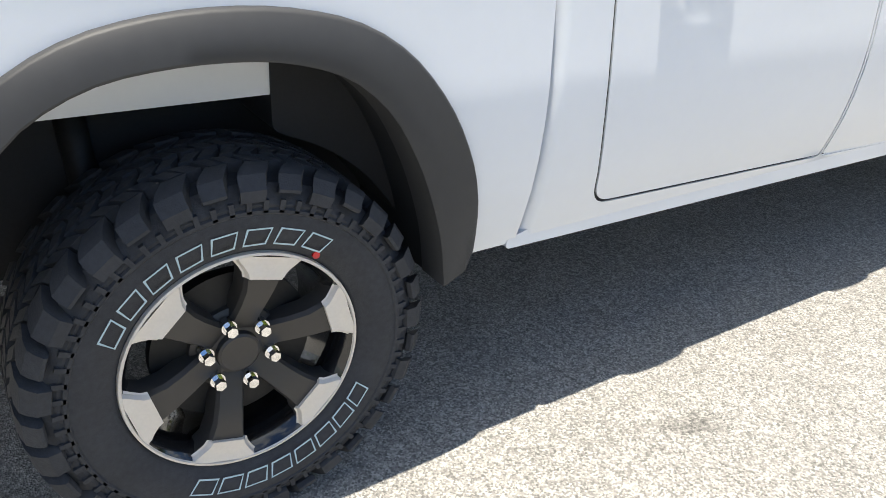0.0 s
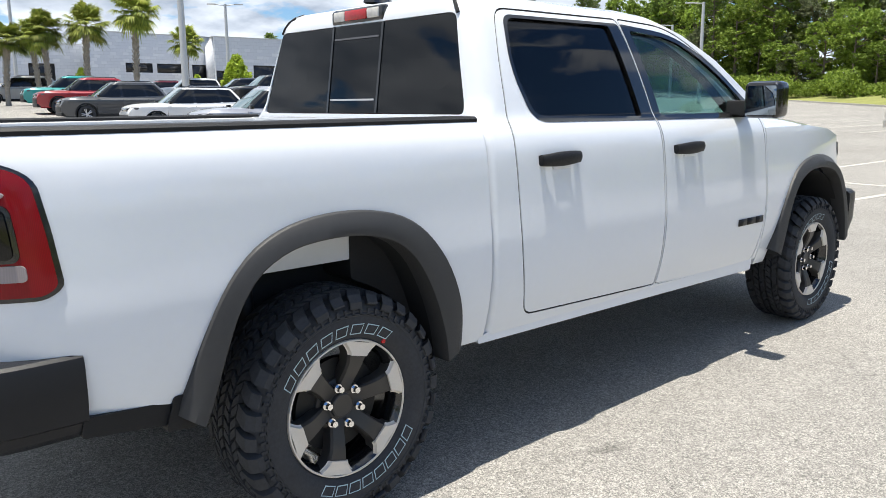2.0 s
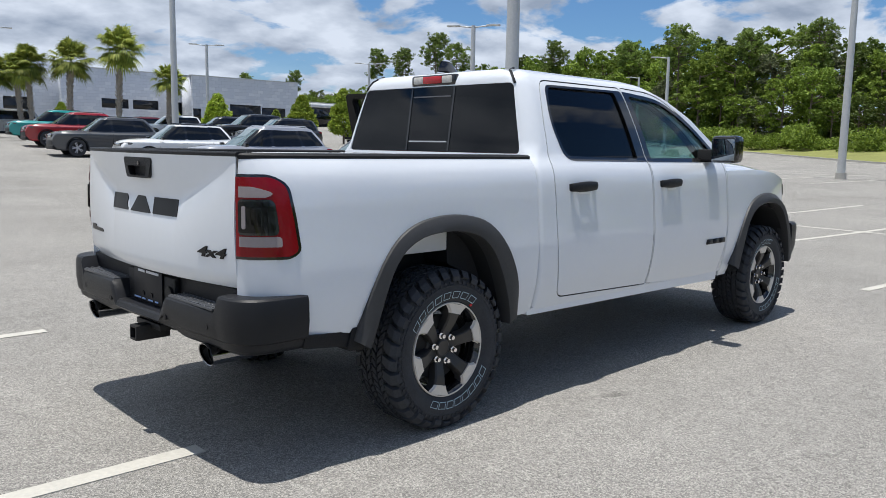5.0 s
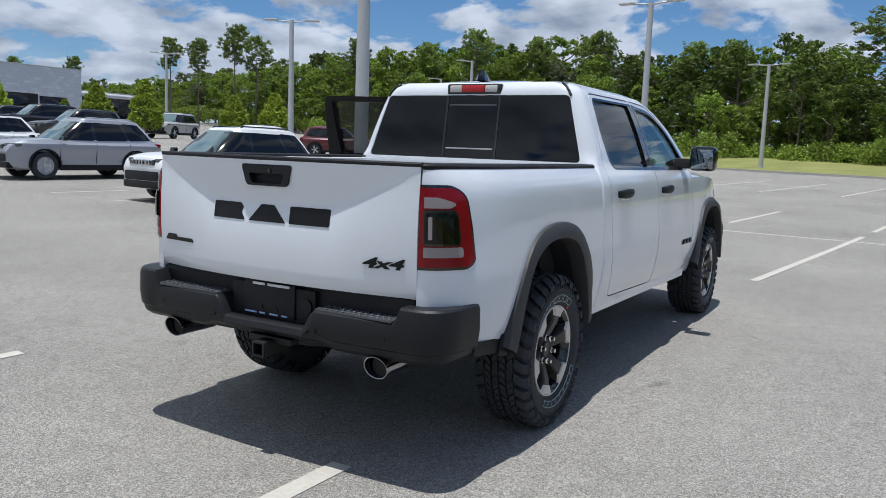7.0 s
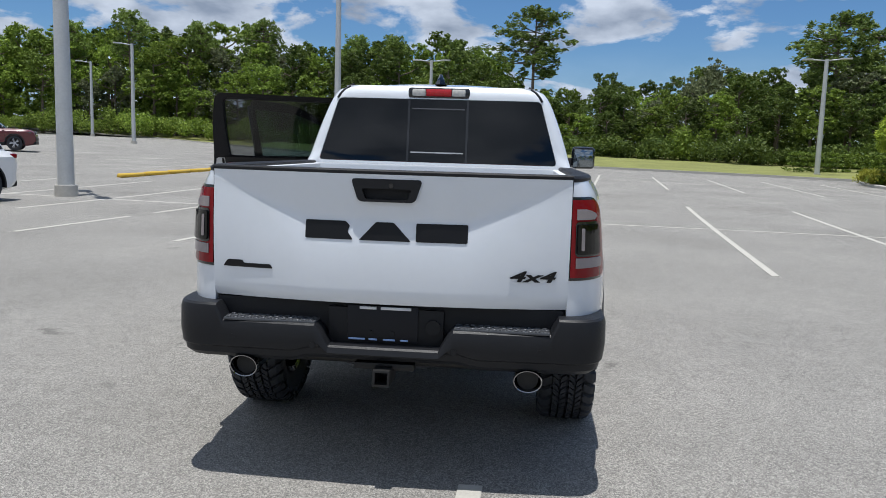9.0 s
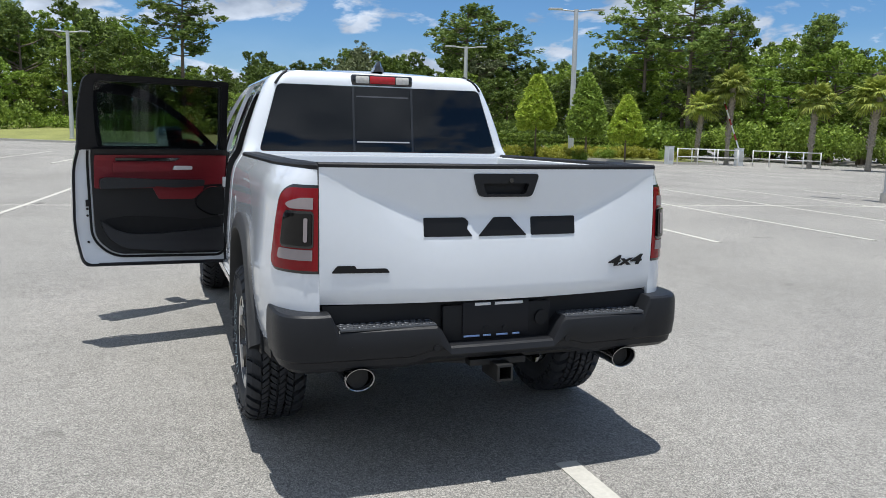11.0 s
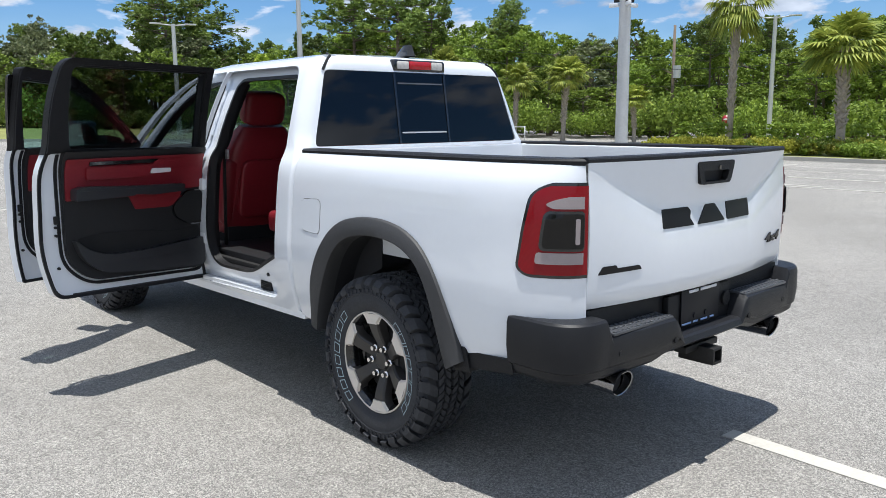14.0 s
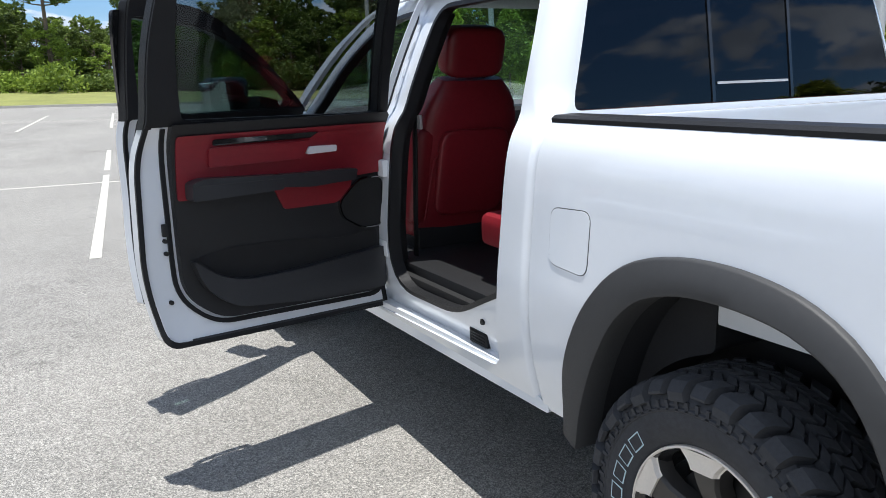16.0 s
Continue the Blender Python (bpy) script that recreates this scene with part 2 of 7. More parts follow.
BRAKE_CLEAR = material("bright_clear_lens", (0.70, 0.66, 0.60), 0.2, coat=0.4, vary=0.2, scale=60)
LINER = material("black_wheel_well_felt", (0.014, 0.0145, 0.0165), 0.8, vary=0.2, scale=12)
STEEL = material("dark_frame_steel", (0.03, 0.03, 0.03), 0.55, 0.6, vary=0.2)
LETTER_WHITE = material("white_tyre_letter", (0.42, 0.55, 0.60), 0.6, vary=0.08, scale=40)
BADGE = material("black_badge", (0.008, 0.008, 0.009), 0.35, coat=0.05, spec=0.25)


def lens_material(name, colour, ribs, dark):
    """Moulded lamp lens: fine upright ribs under a clear glossy skin."""
    m = material(name, colour, 0.20, coat=0.28, spec=0.2)
    nt = m.node_tree
    n, L = nt.nodes.new, nt.links.new
    p = nt.nodes["Principled BSDF"]
    tc, wv, nz = n("ShaderNodeTexCoord"), n("ShaderNodeTexWave"), n("ShaderNodeTexNoise")
    wv.bands_direction = "Y"
    wv.inputs["Scale"].default_value, nz.inputs["Scale"].default_value = ribs, 26.0
    L(tc.outputs["Object"], wv.inputs["Vector"]); L(tc.outputs["Object"], nz.inputs["Vector"])
    mu = n("ShaderNodeMath"); mu.operation = "MULTIPLY"
    L(wv.outputs["Fac"], mu.inputs[0]); L(nz.outputs["Fac"], mu.inputs[1])
    mr = n("ShaderNodeMapRange")
    mr.inputs[1].default_value, mr.inputs[2].default_value, mr.inputs[3].default_value, mr.inputs[4].default_value = 0.0, 0.65, dark, 1.12
    L(mu.outputs[0], mr.inputs[0])
    vm = n("ShaderNodeVectorMath"); vm.operation = "SCALE"; vm.inputs[0].default_value = colour
    L(mr.outputs[0], vm.inputs["Scale"]); L(vm.outputs[0], p.inputs["Base Color"])
    bp = n("ShaderNodeBump"); bp.inputs["Strength"].default_value, bp.inputs["Distance"].default_value = 0.03, 0.0005
    L(wv.outputs["Fac"], bp.inputs["Height"]); L(bp.outputs[0], p.inputs["Normal"])
    return m


RED_LENS = lens_material("red_tail_lens", (0.215, 0.0018, 0.006), 210, 0.92)
CLEAR_LENS = lens_material("frosted_clear_lens", (0.30, 0.26, 0.26), 190, 0.95)
SMOKE_LENS = material("smoked_lens", (0.003, 0.003, 0.003), 0.05, coat=0.15, spec=0.3)
TINT = glass_material("privacy_glass", (0.09, 0.09, 0.105), base=0.038)
DOOR_TINT = glass_material("door_privacy_glass", (0.47, 0.49, 0.50), base=0.032)
FRONT_GLASS = glass_material("green_tinted_glass", (0.56, 0.70, 0.68), base=0.035)
RED_LEATHER = material("red_leather", (0.198, 0.011, 0.018), 0.42, vary=0.12, scale=5, bump=0.2, bump_scale=500)
BLACK_TRIM = material("soft_black_trim", (0.0135, 0.0140, 0.0155), 0.46, spec=0.4, vary=0.1, scale=5, bump=0.2, bump_scale=700)
LEVER = material("bright_satin_lever", (0.80, 0.80, 0.81), 0.32, 0.2)
TRIM_EDGE = material("paler_grey_trim", (0.023, 0.024, 0.027), 0.38, spec=0.5, vary=0.1)
CARPET = material("black_floor_mat", (0.008, 0.008, 0.0085), 0.85, vary=0.3, scale=20, bump=0.5, bump_scale=400)
ASPHALT = asphalt_material()
LINE = material("worn_white_road_paint", (0.48, 0.46, 0.41), 0.8, vary=0.14, scale=5, bump=0.6, bump_scale=160)
YELLOW_LINE = material("yellow_road_paint", (0.62, 0.40, 0.05), 0.8, vary=0.1, scale=5)
CONCRETE = material("concrete", (0.46, 0.44, 0.40), 0.85, vary=0.12, scale=1.6, bump=0.3, bump_scale=60)
GALV = material("galvanised_pole", (0.52, 0.53, 0.53), 0.5, 0.2, vary=0.10, scale=2.0)
GRASS = material("mown_grass", (0.205, 0.215, 0.060), 0.9, vary=0.30, scale=0.5, bump=0.8, bump_scale=30)
BARK = material("grey_bark", (0.16, 0.125, 0.095), 0.9, vary=0.3, scale=3, bump=0.8, bump_scale=24)
PALM_BARK = material("palm_boot_bark", (0.33, 0.29, 0.24), 0.9, vary=0.35, scale=7, bump=0.8, bump_scale=30)
WALL = material("pale_grey_block_wall", (0.56, 0.585, 0.63), 0.85, vary=0.09, scale=1.0, bump=0.3, bump_scale=20)


def block_courses(m):
    """Courses of pale blocks, some lighter than others, with fine joints."""
    nt = m.node_tree
    n, L = nt.nodes.new, nt.links.new
    p = nt.nodes["Principled BSDF"]
    tc, sx, cx, br = n("ShaderNodeTexCoord"), n("ShaderNodeSeparateXYZ"), n("ShaderNodeCombineXYZ"), n("ShaderNodeTexBrick")
    L(tc.outputs["Object"], sx.inputs[0]); L(sx.outputs["X"], cx.inputs["X"]); L(sx.outputs["Z"], cx.inputs["Y"])
    L(cx.outputs[0], br.inputs["Vector"])
    br.inputs["Scale"].default_value, br.inputs["Brick Width"].default_value, br.inputs["Row Height"].default_value = 1.0, 0.81, 0.40
    br.inputs["Mortar Size"].default_value, br.inputs["Bias"].default_value = 0.012, -0.55
    br.inputs["Color1"].default_value, br.inputs["Color2"].default_value, br.inputs["Mortar"].default_value = (0.60, 0.625, 0.67, 1), (0.84, 0.85, 0.86, 1), (0.48, 0.50, 0.54, 1)
    L(br.outputs["Color"], p.inputs["Base Color"])


block_courses(WALL)
LEAF_DARK = leaf_material("oak_leaves", (0.094, 0.154, 0.020), (0.30, 0.395, 0.062))
# darker copy of the oak leaves, with the shade of the woods coloured in
LEAF_SHADE = leaf_material("shade_darkened_leaves", (0.052, 0.090, 0.016), (0.150, 0.200, 0.038))
LEAF_PINE = leaf_material("pine_needles", (0.086, 0.140, 0.028), (0.28, 0.365, 0.086))
LEAF_LIGHT = leaf_material("bright_shrub_leaves", (0.15, 0.225, 0.020), (0.33, 0.40, 0.050))
LEAF_BRIGHT = leaf_material("bright_clipped_leaves", (0.22, 0.32, 0.028), (0.42, 0.50, 0.062))
LEAF_GREY = leaf_material("greyish_moss_leaves", (0.10, 0.125, 0.060), (0.22, 0.245, 0.12))
LEAF_HEDGE = leaf_material("hedge_leaves", (0.110, 0.180, 0.022), (0.29, 0.39, 0.062))
LEAF_YELLOW = leaf_material("yellow_green_shrub_leaves", (0.19, 0.21, 0.020), (0.42, 0.41, 0.06))
LEAF_PALM = leaf_material("palm_fronds", (0.13, 0.185, 0.030), (0.38, 0.41, 0.075))


# ---- mesh helpers ----
def part(name, bm, mat, parent=None, label="", sharp=32, at=None):
    """Links a bmesh as one mesh object under a thing or a part."""
    lim = radians(sharp)
    bm.normal_update()
    for e in bm.edges:
        e.smooth = len(e.link_faces) != 2 or e.calc_face_angle(0) < lim
    me = bpy.data.meshes.new(name)
    bm.to_mesh(me)
    bm.free()
    me.polygons.foreach_set("use_smooth", [True] * len(me.polygons))
    for m in (mat if isinstance(mat, (list, tuple)) else [mat]):
        me.materials.append(m)
    ob = new(name, me)
    if parent:
        ob.parent = parent
    if at:
        ob.matrix_basis = at
    if label:
        tagged(ob, label)
    return ob


def empty(name, m=None):
    ob = new(name)
    ob.empty_display_size = 0.2
    if m:
        ob.matrix_basis = m
    return ob


def box(bm, c, s, bevel=0.0, seg=2, m=None):
    """A rounded box of size s at c, in bm."""
    t = Matrix.Translation(c) @ Matrix.Diagonal((*s, 1))
    r = bmesh.ops.create_cube(bm, size=1, matrix=(m @ t) if m else t)
    if bevel:
        es = {e for v in r["verts"] for e in v.link_edges}
        bmesh.ops.bevel(bm, geom=list(es), offset=bevel, segments=seg, profile=0.6, affect="EDGES", clamp_overlap=True)
    return bm


def boxed(*args, **kw):
    return box(bmesh.new(), *args, **kw)


def cyl(bm, c, r, depth, axis="z", seg=24, r2=None):
    turn = {"z": Matrix(), "x": Matrix.Rotation(radians(90), 4, "Y"), "y": Matrix.Rotation(radians(-90), 4, "X")}[axis]
    bmesh.ops.create_cone(bm, cap_ends=True, segments=seg, radius1=r, radius2=r if r2 is None else r2, depth=depth, matrix=Matrix.Translation(c) @ turn)
    return bm


def tube(bm, pts, r, seg=10, taper=None):
    """A round bar along pts; taper gives a radius for each point."""
    rings = []
    for i, p in enumerate(pts):
        p = Vector(p)
        d = (Vector(pts[min(i + 1, len(pts) - 1)]) - Vector(pts[max(i - 1, 0)])).normalized()
        a = d.orthogonal().normalized() if not rings else None
        if a is None:
            a = (last_a - d * last_a.dot(d)).normalized()
        last_a = a
        b = d.cross(a)
        rr = taper[i] if taper else r
        rings.append([bm.verts.new(p + (a * math.cos(2 * math.pi * k / seg) + b * math.sin(2 * math.pi * k / seg)) * rr) for k in range(seg)])
    for u, v in zip(rings, rings[1:]):
        for k in range(seg):
            bm.faces.new((u[k], u[(k + 1) % seg], v[(k + 1) % seg], v[k]))
    bm.faces.new(rings[0][::-1])
    bm.faces.new(rings[-1])
    return bm


def grid(bm, rows, close=False):
    """Faces over rows of points."""
    vs = [[bm.verts.new(p) for p in row] for row in rows]
    for a, b in zip(vs, vs[1:]):
        for i in range(len(a) - (0 if close else 1)):
            j = (i + 1) % len(a)
            bm.faces.new((a[i], a[j], b[j], b[i]))
    return vs


def slab(rows_out, rows_in):
    """A closed shell between two grids of points of one size."""
    bm = bmesh.new()
    a, b = grid(bm, rows_out), grid(bm, rows_in)
    for f in list(bm.faces)[len(bm.faces) // 2:]:
        f.normal_flip()
    n, m = len(a), len(a[0])
    edge = [(0, j) for j in range(m)] + [(i, m - 1) for i in range(1, n)] + [(n - 1, j) for j in range(m - 2, -1, -1)] + [(i, 0) for i in range(n - 2, 0, -1)]
    for k in range(len(edge)):
        (i, j), (p, q) = edge[k], edge[(k + 1) % len(edge)]
        bm.faces.new((a[i][j], b[i][j], b[p][q], a[p][q]))
    bmesh.ops.recalc_face_normals(bm, faces=bm.faces)
    return bm


def rounded(points, r, seg=4):
    """The outline with rounded corners; r is one radius, or one for each corner."""
    out, n = [], len(points)
    for i, p in enumerate(points):
        p, a, b = Vector(p), Vector(points[i - 1]), Vector(points[(i + 1) % n])
        rr = r[i] if isinstance(r, (list, tuple)) else r
        u, v = (a - p), (b - p)
        k = min(rr, u.length * 0.45, v.length * 0.45)
        if k < 1e-4:
            out.append(tuple(p))
            continue
        s, e = p + u.normalized() * k, p + v.normalized() * k
        for j in range(seg + 1):
            t = j / seg
            out.append(tuple(s * (1 - t) ** 2 + p * 2 * t * (1 - t) + e * t * t))
    return out


def grown(points, d):
    """The outline moved outwards by d (inwards if negative)."""
    area = sum(a[0] * b[1] - b[0] * a[1] for a, b in zip(points, points[1:] + points[:1]))
    sgn = 1 if area > 0 else -1
    out, n = [], len(points)
    for i in range(n):
        a, p, b = Vector(points[i - 1]), Vector(points[i]), Vector(points[(i + 1) % n])
        u, v = (p - a).normalized(), (b - p).normalized()
        nn = Vector((u.y + v.y, -u.x - v.x)) * sgn
        nn = nn.normalized() if nn.length > 1e-6 else Vector((u.y, -u.x)) * sgn
        out.append(tuple(p + nn * d / max(0.5, nn.dot(Vector((u.y, -u.x)) * sgn))))
    return out


def prism(outline, lo, hi, axis="y"):
    """A prism over a flat outline, from lo to hi along axis. Outlines of y prisms are (x, z), of x prisms (y, z), of z prisms (x, y)."""
    put = {"y": lambda p, h: (p[0], h, p[1]), "x": lambda p, h: (h, p[0], p[1]), "z": lambda p, h: (p[0], p[1], h)}[axis]
    bm = bmesh.new()
    a = [bm.verts.new(put(p, lo)) for p in outline]
    b = [bm.verts.new(put(p, hi)) for p in outline]
    bm.faces.new(a)
    bm.faces.new(b[::-1])
    n = len(a)
    for i in range(n):
        bm.faces.new((a[i], b[i], b[(i + 1) % n], a[(i + 1) % n]))
    bmesh.ops.recalc_face_normals(bm, faces=bm.faces)
    return bm


def carve(bm, *cuts):
    """bm cut by solids: each cut is (operation, bmesh)."""
    def temp(b):
        me = bpy.data.meshes.new("tmp")
        b.to_mesh(me)
        b.free()
        return new("tmp", me)
    base = temp(bm)
    tools = []
    for op, b in cuts:
        t = temp(b)
        tools.append(t)
        md = base.modifiers.new("b", "BOOLEAN")
        md.operation, md.object, md.solver = op, t, "EXACT"
    dg = bpy.context.evaluated_depsgraph_get()
    me = bpy.data.meshes.new_from_object(base.evaluated_get(dg))
    out = bmesh.new()
    out.from_mesh(me)
    for o in (base, *tools):
        d = o.data
        bpy.data.objects.remove(o)
        bpy.data.meshes.remove(d)
    bpy.data.meshes.remove(me)
    bmesh.ops.remove_doubles(out, verts=out.verts, dist=0.0004)
    return out


def inset(raw, d, radii, seg=5):
    """The outline of a sharp cornered polygon moved outwards by d, then rounded."""
    return rounded(grown(raw, d), [max(0.004, r + d) for r in radii], seg)


def curve_at(table, v):
    """Smooth interpolation in a table of (key, value)."""
    if v <= table[0][0]:
        return table[0][1]
    for (a, p), (b, q) in zip(table, table[1:]):
        if v <= b:
            return p + (q - p) * (v - a) / (b - a)
    return table[-1][1]


def linspace(a, b, n):
    return [a + (b - a) * i / (n - 1) for i in range(n)]


# ---- ground and setting ----
def lift(x, y):
    """Height of the lot: flat round the pickup, then rising gently ahead and to the left."""
    r = math.hypot(x - 1, y)
    s = min(1, max(0, (r - 9) / 18))
    s = s * s * (3 - 2 * s)
    v = min(max(y - 14, 0), 26)
    return s * (0.0091 * min(max(x, 0), 160) + 0.0018 * v * v * (1 - 0.004 * max(x, 0) if x < 150 else 0.4) + 0.010 * (min(max(y - 38, 0), 120) + min(0, max(y, -90))) + 0.055 * min(max(y - 58, 0), 42))


def far_at(az, d, z=None):
    """A place seen in the direction az from behind the pickup, d metres off, on the ground."""
    x, y = -3.6 + d * math.cos(radians(az)), -0.8 + d * math.sin(radians(az))
    return Vector((x, y, lift(x, y) if z is None else z))


def ground_sheet():
    steps = [0, 4, 8, 12, 16, 20, 25, 30, 36, 42, 50, 58, 68, 80, 95, 115, 140, 180, 260, 420, 800, 1600]
    axis = [-s for s in steps[:0:-1]] + steps
    bm = bmesh.new()
    grid(bm, [[(x, y, lift(x, y)) for x in axis] for y in axis])
    bmesh.ops.recalc_face_normals(bm, faces=bm.faces)
    for f in bm.faces:
        if f.normal.z < 0:
            f.normal_flip()
    ob = part("ground", bm, ASPHALT)
    tagged(ob, "pale worn asphalt of an open car park", "ground", kind="structure")


ground_sheet()

STALL = radians(-6.5)              # the way the bays run, against the pickup
U, V = Vector((math.cos(STALL), math.sin(STALL), 0)), Vector((-math.sin(STALL), math.cos(STALL), 0))


def stripe(a, b, width=0.1, mat=LINE, label="worn white painted parking bay line"):
    """A painted line from a to b, a thin film on the asphalt."""
    a, b = Vector((*a, 0)), Vector((*b, 0))
    d = (b - a).normalized()
    s = Vector((-d.y, d.x, 0)) * width / 2
    n = max(2, int((b - a).length / 1.5) + 1)
    top, low = [], []
    for k in range(n):
        p = a + (b - a) * k / (n - 1)
        row = []
        for q in (p - s, p + s):
            row.append(Vector((q.x, q.y, lift(q.x, q.y) + 0.005)))
        top.append(row)
        low.append([q - Vector((0, 0, 0.02)) for q in row])
    ob = part("painted_line", slab(top, low), mat)
    tagged(ob, label, "road marking", kind="structure")


BASE = Vector((6.35, 1.72, 0))      # near end of one bay line
for k in range(-9, 12):
    p = BASE + V * (2.76 * k)
    q = p + U * 12.4
    stripe(p.xy, q.xy)
    p2 = p + U * 20.5
    stripe(p2.xy, (p2 + U * 12.4).xy)
a, b = BASE + U * 6.2 - V * 26, BASE + U * 6.2 + V * 30
stripe(a.xy, b.xy)
a, b = BASE + U * 26.7 - V * 22, BASE + U * 26.7 + V * 30
stripe(a.xy, b.xy)
# the bay line that ends under the tailgate, and its neighbours behind
stripe((-1.05, -0.385), (-7.2, -0.20), 0.105)
stripe((-0.80, 2.46), (-7.0, 2.66), 0.105)
stripe((-1.30, -3.23), (-7.4, -3.05), 0.105)
stripe((9.2, -17.4), (1.0, -17.5))
stripe((5.7, -14.35), (-0.5, -14.2))


def wheel_stop(x, y, turn):
    """A low parking stop, chamfered along its top."""
    sec = [(-0.11, 0.0), (-0.10, 0.09), (-0.06, 0.13), (0.06, 0.13), (0.10, 0.09), (0.11, 0.0)]
    ob = part("wheel_stop", prism(sec, -0.72, 0.72, "x"), YELLOW_LINE, at=Matrix.Translation((x, y, lift(x, y))) @ Matrix.Rotation(turn, 4, "Z"))
    tagged(ob, "low yellow painted concrete parking stop", "parking stop", "yellow parking stops")


for k in range(5):
    wheel_stop(21.6 + 1.62 * k, 12.80 - 0.115 * k, math.atan2(-0.49, 6.9))


def kerbed_bed(name, outline, mat, label, category="lawn", rise=None, far=None):
    """A planted bed with a concrete kerb along its outline."""
    pts = [Vector((x, y, lift(x, y))) for x, y in outline]
    bm = bmesh.new()
    vs = [bm.verts.new(p + Vector((0, 0, 0.13))) for p in pts]
    f = bm.faces.new(vs)
    if f.normal.z < 0:
        f.normal_flip()
    bmesh.ops.triangulate(bm, faces=[f])
    return tagged(part(name, bm, mat), label, category, kind="structure")


def kerb(line, label="pale concrete kerb"):
    """A kerb stone course along a line."""
    bm = bmesh.new()
    rows = []
    for i, p in enumerate(line):
        a, b = Vector(line[max(i - 1, 0)]), Vector(line[min(i + 1, len(line) - 1)])
        d = (b - a).normalized()
        s = Vector((-d.y, d.x))
        z = lift(*p)
        prof = [(-0.10, -0.02), (-0.10, 0.12), (-0.07, 0.155), (0.10, 0.155), (0.10, -0.02)]
        rows.append([(p[0] + s.x * u, p[1] + s.y * u, z + h) for u, h in prof])
    grid(bm, rows)
    bmesh.ops.recalc_face_normals(bm, faces=bm.faces)
    return tagged(part("kerb", bm, CONCRETE), label, "kerb", kind="structure")


# the lawn ahead, behind its kerb, rising to the woods
EDGE = [(44, -22), (47, -16), (50.5, -6), (53, 0), (57, 7), (66, 17), (77, 27), (88, 44), (98, 70), (106, 110)]


def lawn():
    rows = []
    for i, (x, y) in enumerate(EDGE):
        out = Vector((x + 3.6, y + 0.8)).normalized()
        steep = min(1.0, max(0.0, (y + 10) / 22))
        row = []
        for d, h in ((0, 0.13), (4, 0.22), (10, 0.48), (16, 0.70), (25, 1.0), (60, 1.2), (400, 1.3)):
            px, py = x + out.x * d, y + out.y * d
            row.append((px, py, lift(x, y) + 0.13 + (h - 0.13) * (0.75 + 1.0 * steep)))
        rows.append(row)
    bm = bmesh.new()
    grid(bm, rows)
    bmesh.ops.recalc_face_normals(bm, faces=bm.faces)
    for f in bm.faces:
        if f.normal.z < 0:
            f.normal_flip()
    tagged(part("lawn", bm, GRASS), "mown grass verge between kerb and woods", "lawn", kind="structure")
    kerb(EDGE)


lawn()
BED_R = [(-70, -34), (-20, -30.5), (4, -28.0), (12, -27.5), (20, -28.6), (24, -33), (26, -60), (20, -140), (-80, -140)]
kerbed_bed("planting_bed", BED_R, GRASS, "mulched planting bed beside the drive", "planting bed")
kerb(BED_R[:7])
ISLAND = [(28.5, -19.9), (29.0, -20.8), (32, -21.3), (38, -21.5), (43, -21.2), (42.6, -19.7), (38, -18.3), (33, -17.7), (29.4, -18.3)]
kerbed_bed("traffic_island", ISLAND, GRASS, "kerbed planted island in the car park", "traffic island")
kerb(ISLAND + ISLAND[:1])
BED_F = [(44, -24.5), (60, -25), (60, -45), (45, -36), (38, -33), (38, -29)]
kerbed_bed("planting_bed", BED_F, GRASS, "planting bed with shrubs beside the gate drive", "planting bed")
kerb(BED_F[-2:] + BED_F[:1])

# ---- the pickup ----
truck = empty("pickup_truck")
tagged(truck, "white crew cab pickup with black flares and open driver side doors", "pickup truck")

PROFILE = [(0.44, 0.885), (0.50, 0.905), (0.56, 0.922), (0.64, 0.941), (0.72, 0.952), (0.80, 0.957), (0.88, 0.957), (0.94, 0.952), (1.05, 0.943), (1.15, 0.935),
           (1.23, 0.925), (1.275, 0.914), (1.305, 0.900), (1.33, 0.884), (1.35, 0.869), (1.365, 0.862), (1.45, 0.838), (1.55, 0.806),
           (1.65, 0.770), (1.73, 0.737), (1.78, 0.713), (1.81, 0.694), (1.835, 0.672), (1.852, 0.645), (1.862, 0.612)]
WIDE = 0.957


def side_y(x, z):
    """Half width of the body at x, z."""
    y = curve_at(PROFILE, z)
    if x > 3.4:
        y -= 0.085 * ((x - 3.4) / 0.8) ** 2
    if x > 4.15:
        y -= 1.2 * (x - 4.15) ** 1.5
    return y


def side_shell(sign, x0, x1, z0, z1, thick=0.03, out=0.0, nx=24, nz=40):
    """A shell that follows the body's side."""
    xs, zs = linspace(x0, x1, nx), linspace(z0, z1, nz)
    o = [[(x, sign * (side_y(x, z) + out), z) for x in xs] for z in zs]
    i = [[(x, sign * (side_y(x, z) + out - thick), z) for x in xs] for z in zs]
    return slab(o, i)


# outlines of the doors, seen from the side
RD_RAW = [(0.905, 0.548), (1.895, 0.515), (1.905, 1.00), (1.895, 1.34), (1.80, 1.81), (0.945, 1.805), (0.885, 1.60), (0.86, 1.36), (0.845, 1.25), (0.858, 0.80)]
RD_R = [0.06, 0.02, 0.2, 0.03, 0.03, 0.07, 0.2, 0.2, 0.2, 0.3]
FD_RAW = [(1.901, 0.515), (2.93, 0.478), (2.965, 0.80), (2.955, 1.20), (2.935, 1.345), (2.60, 1.605), (2.22, 1.795), (1.806, 1.812), (1.901, 1.34), (1.911, 1.00)]
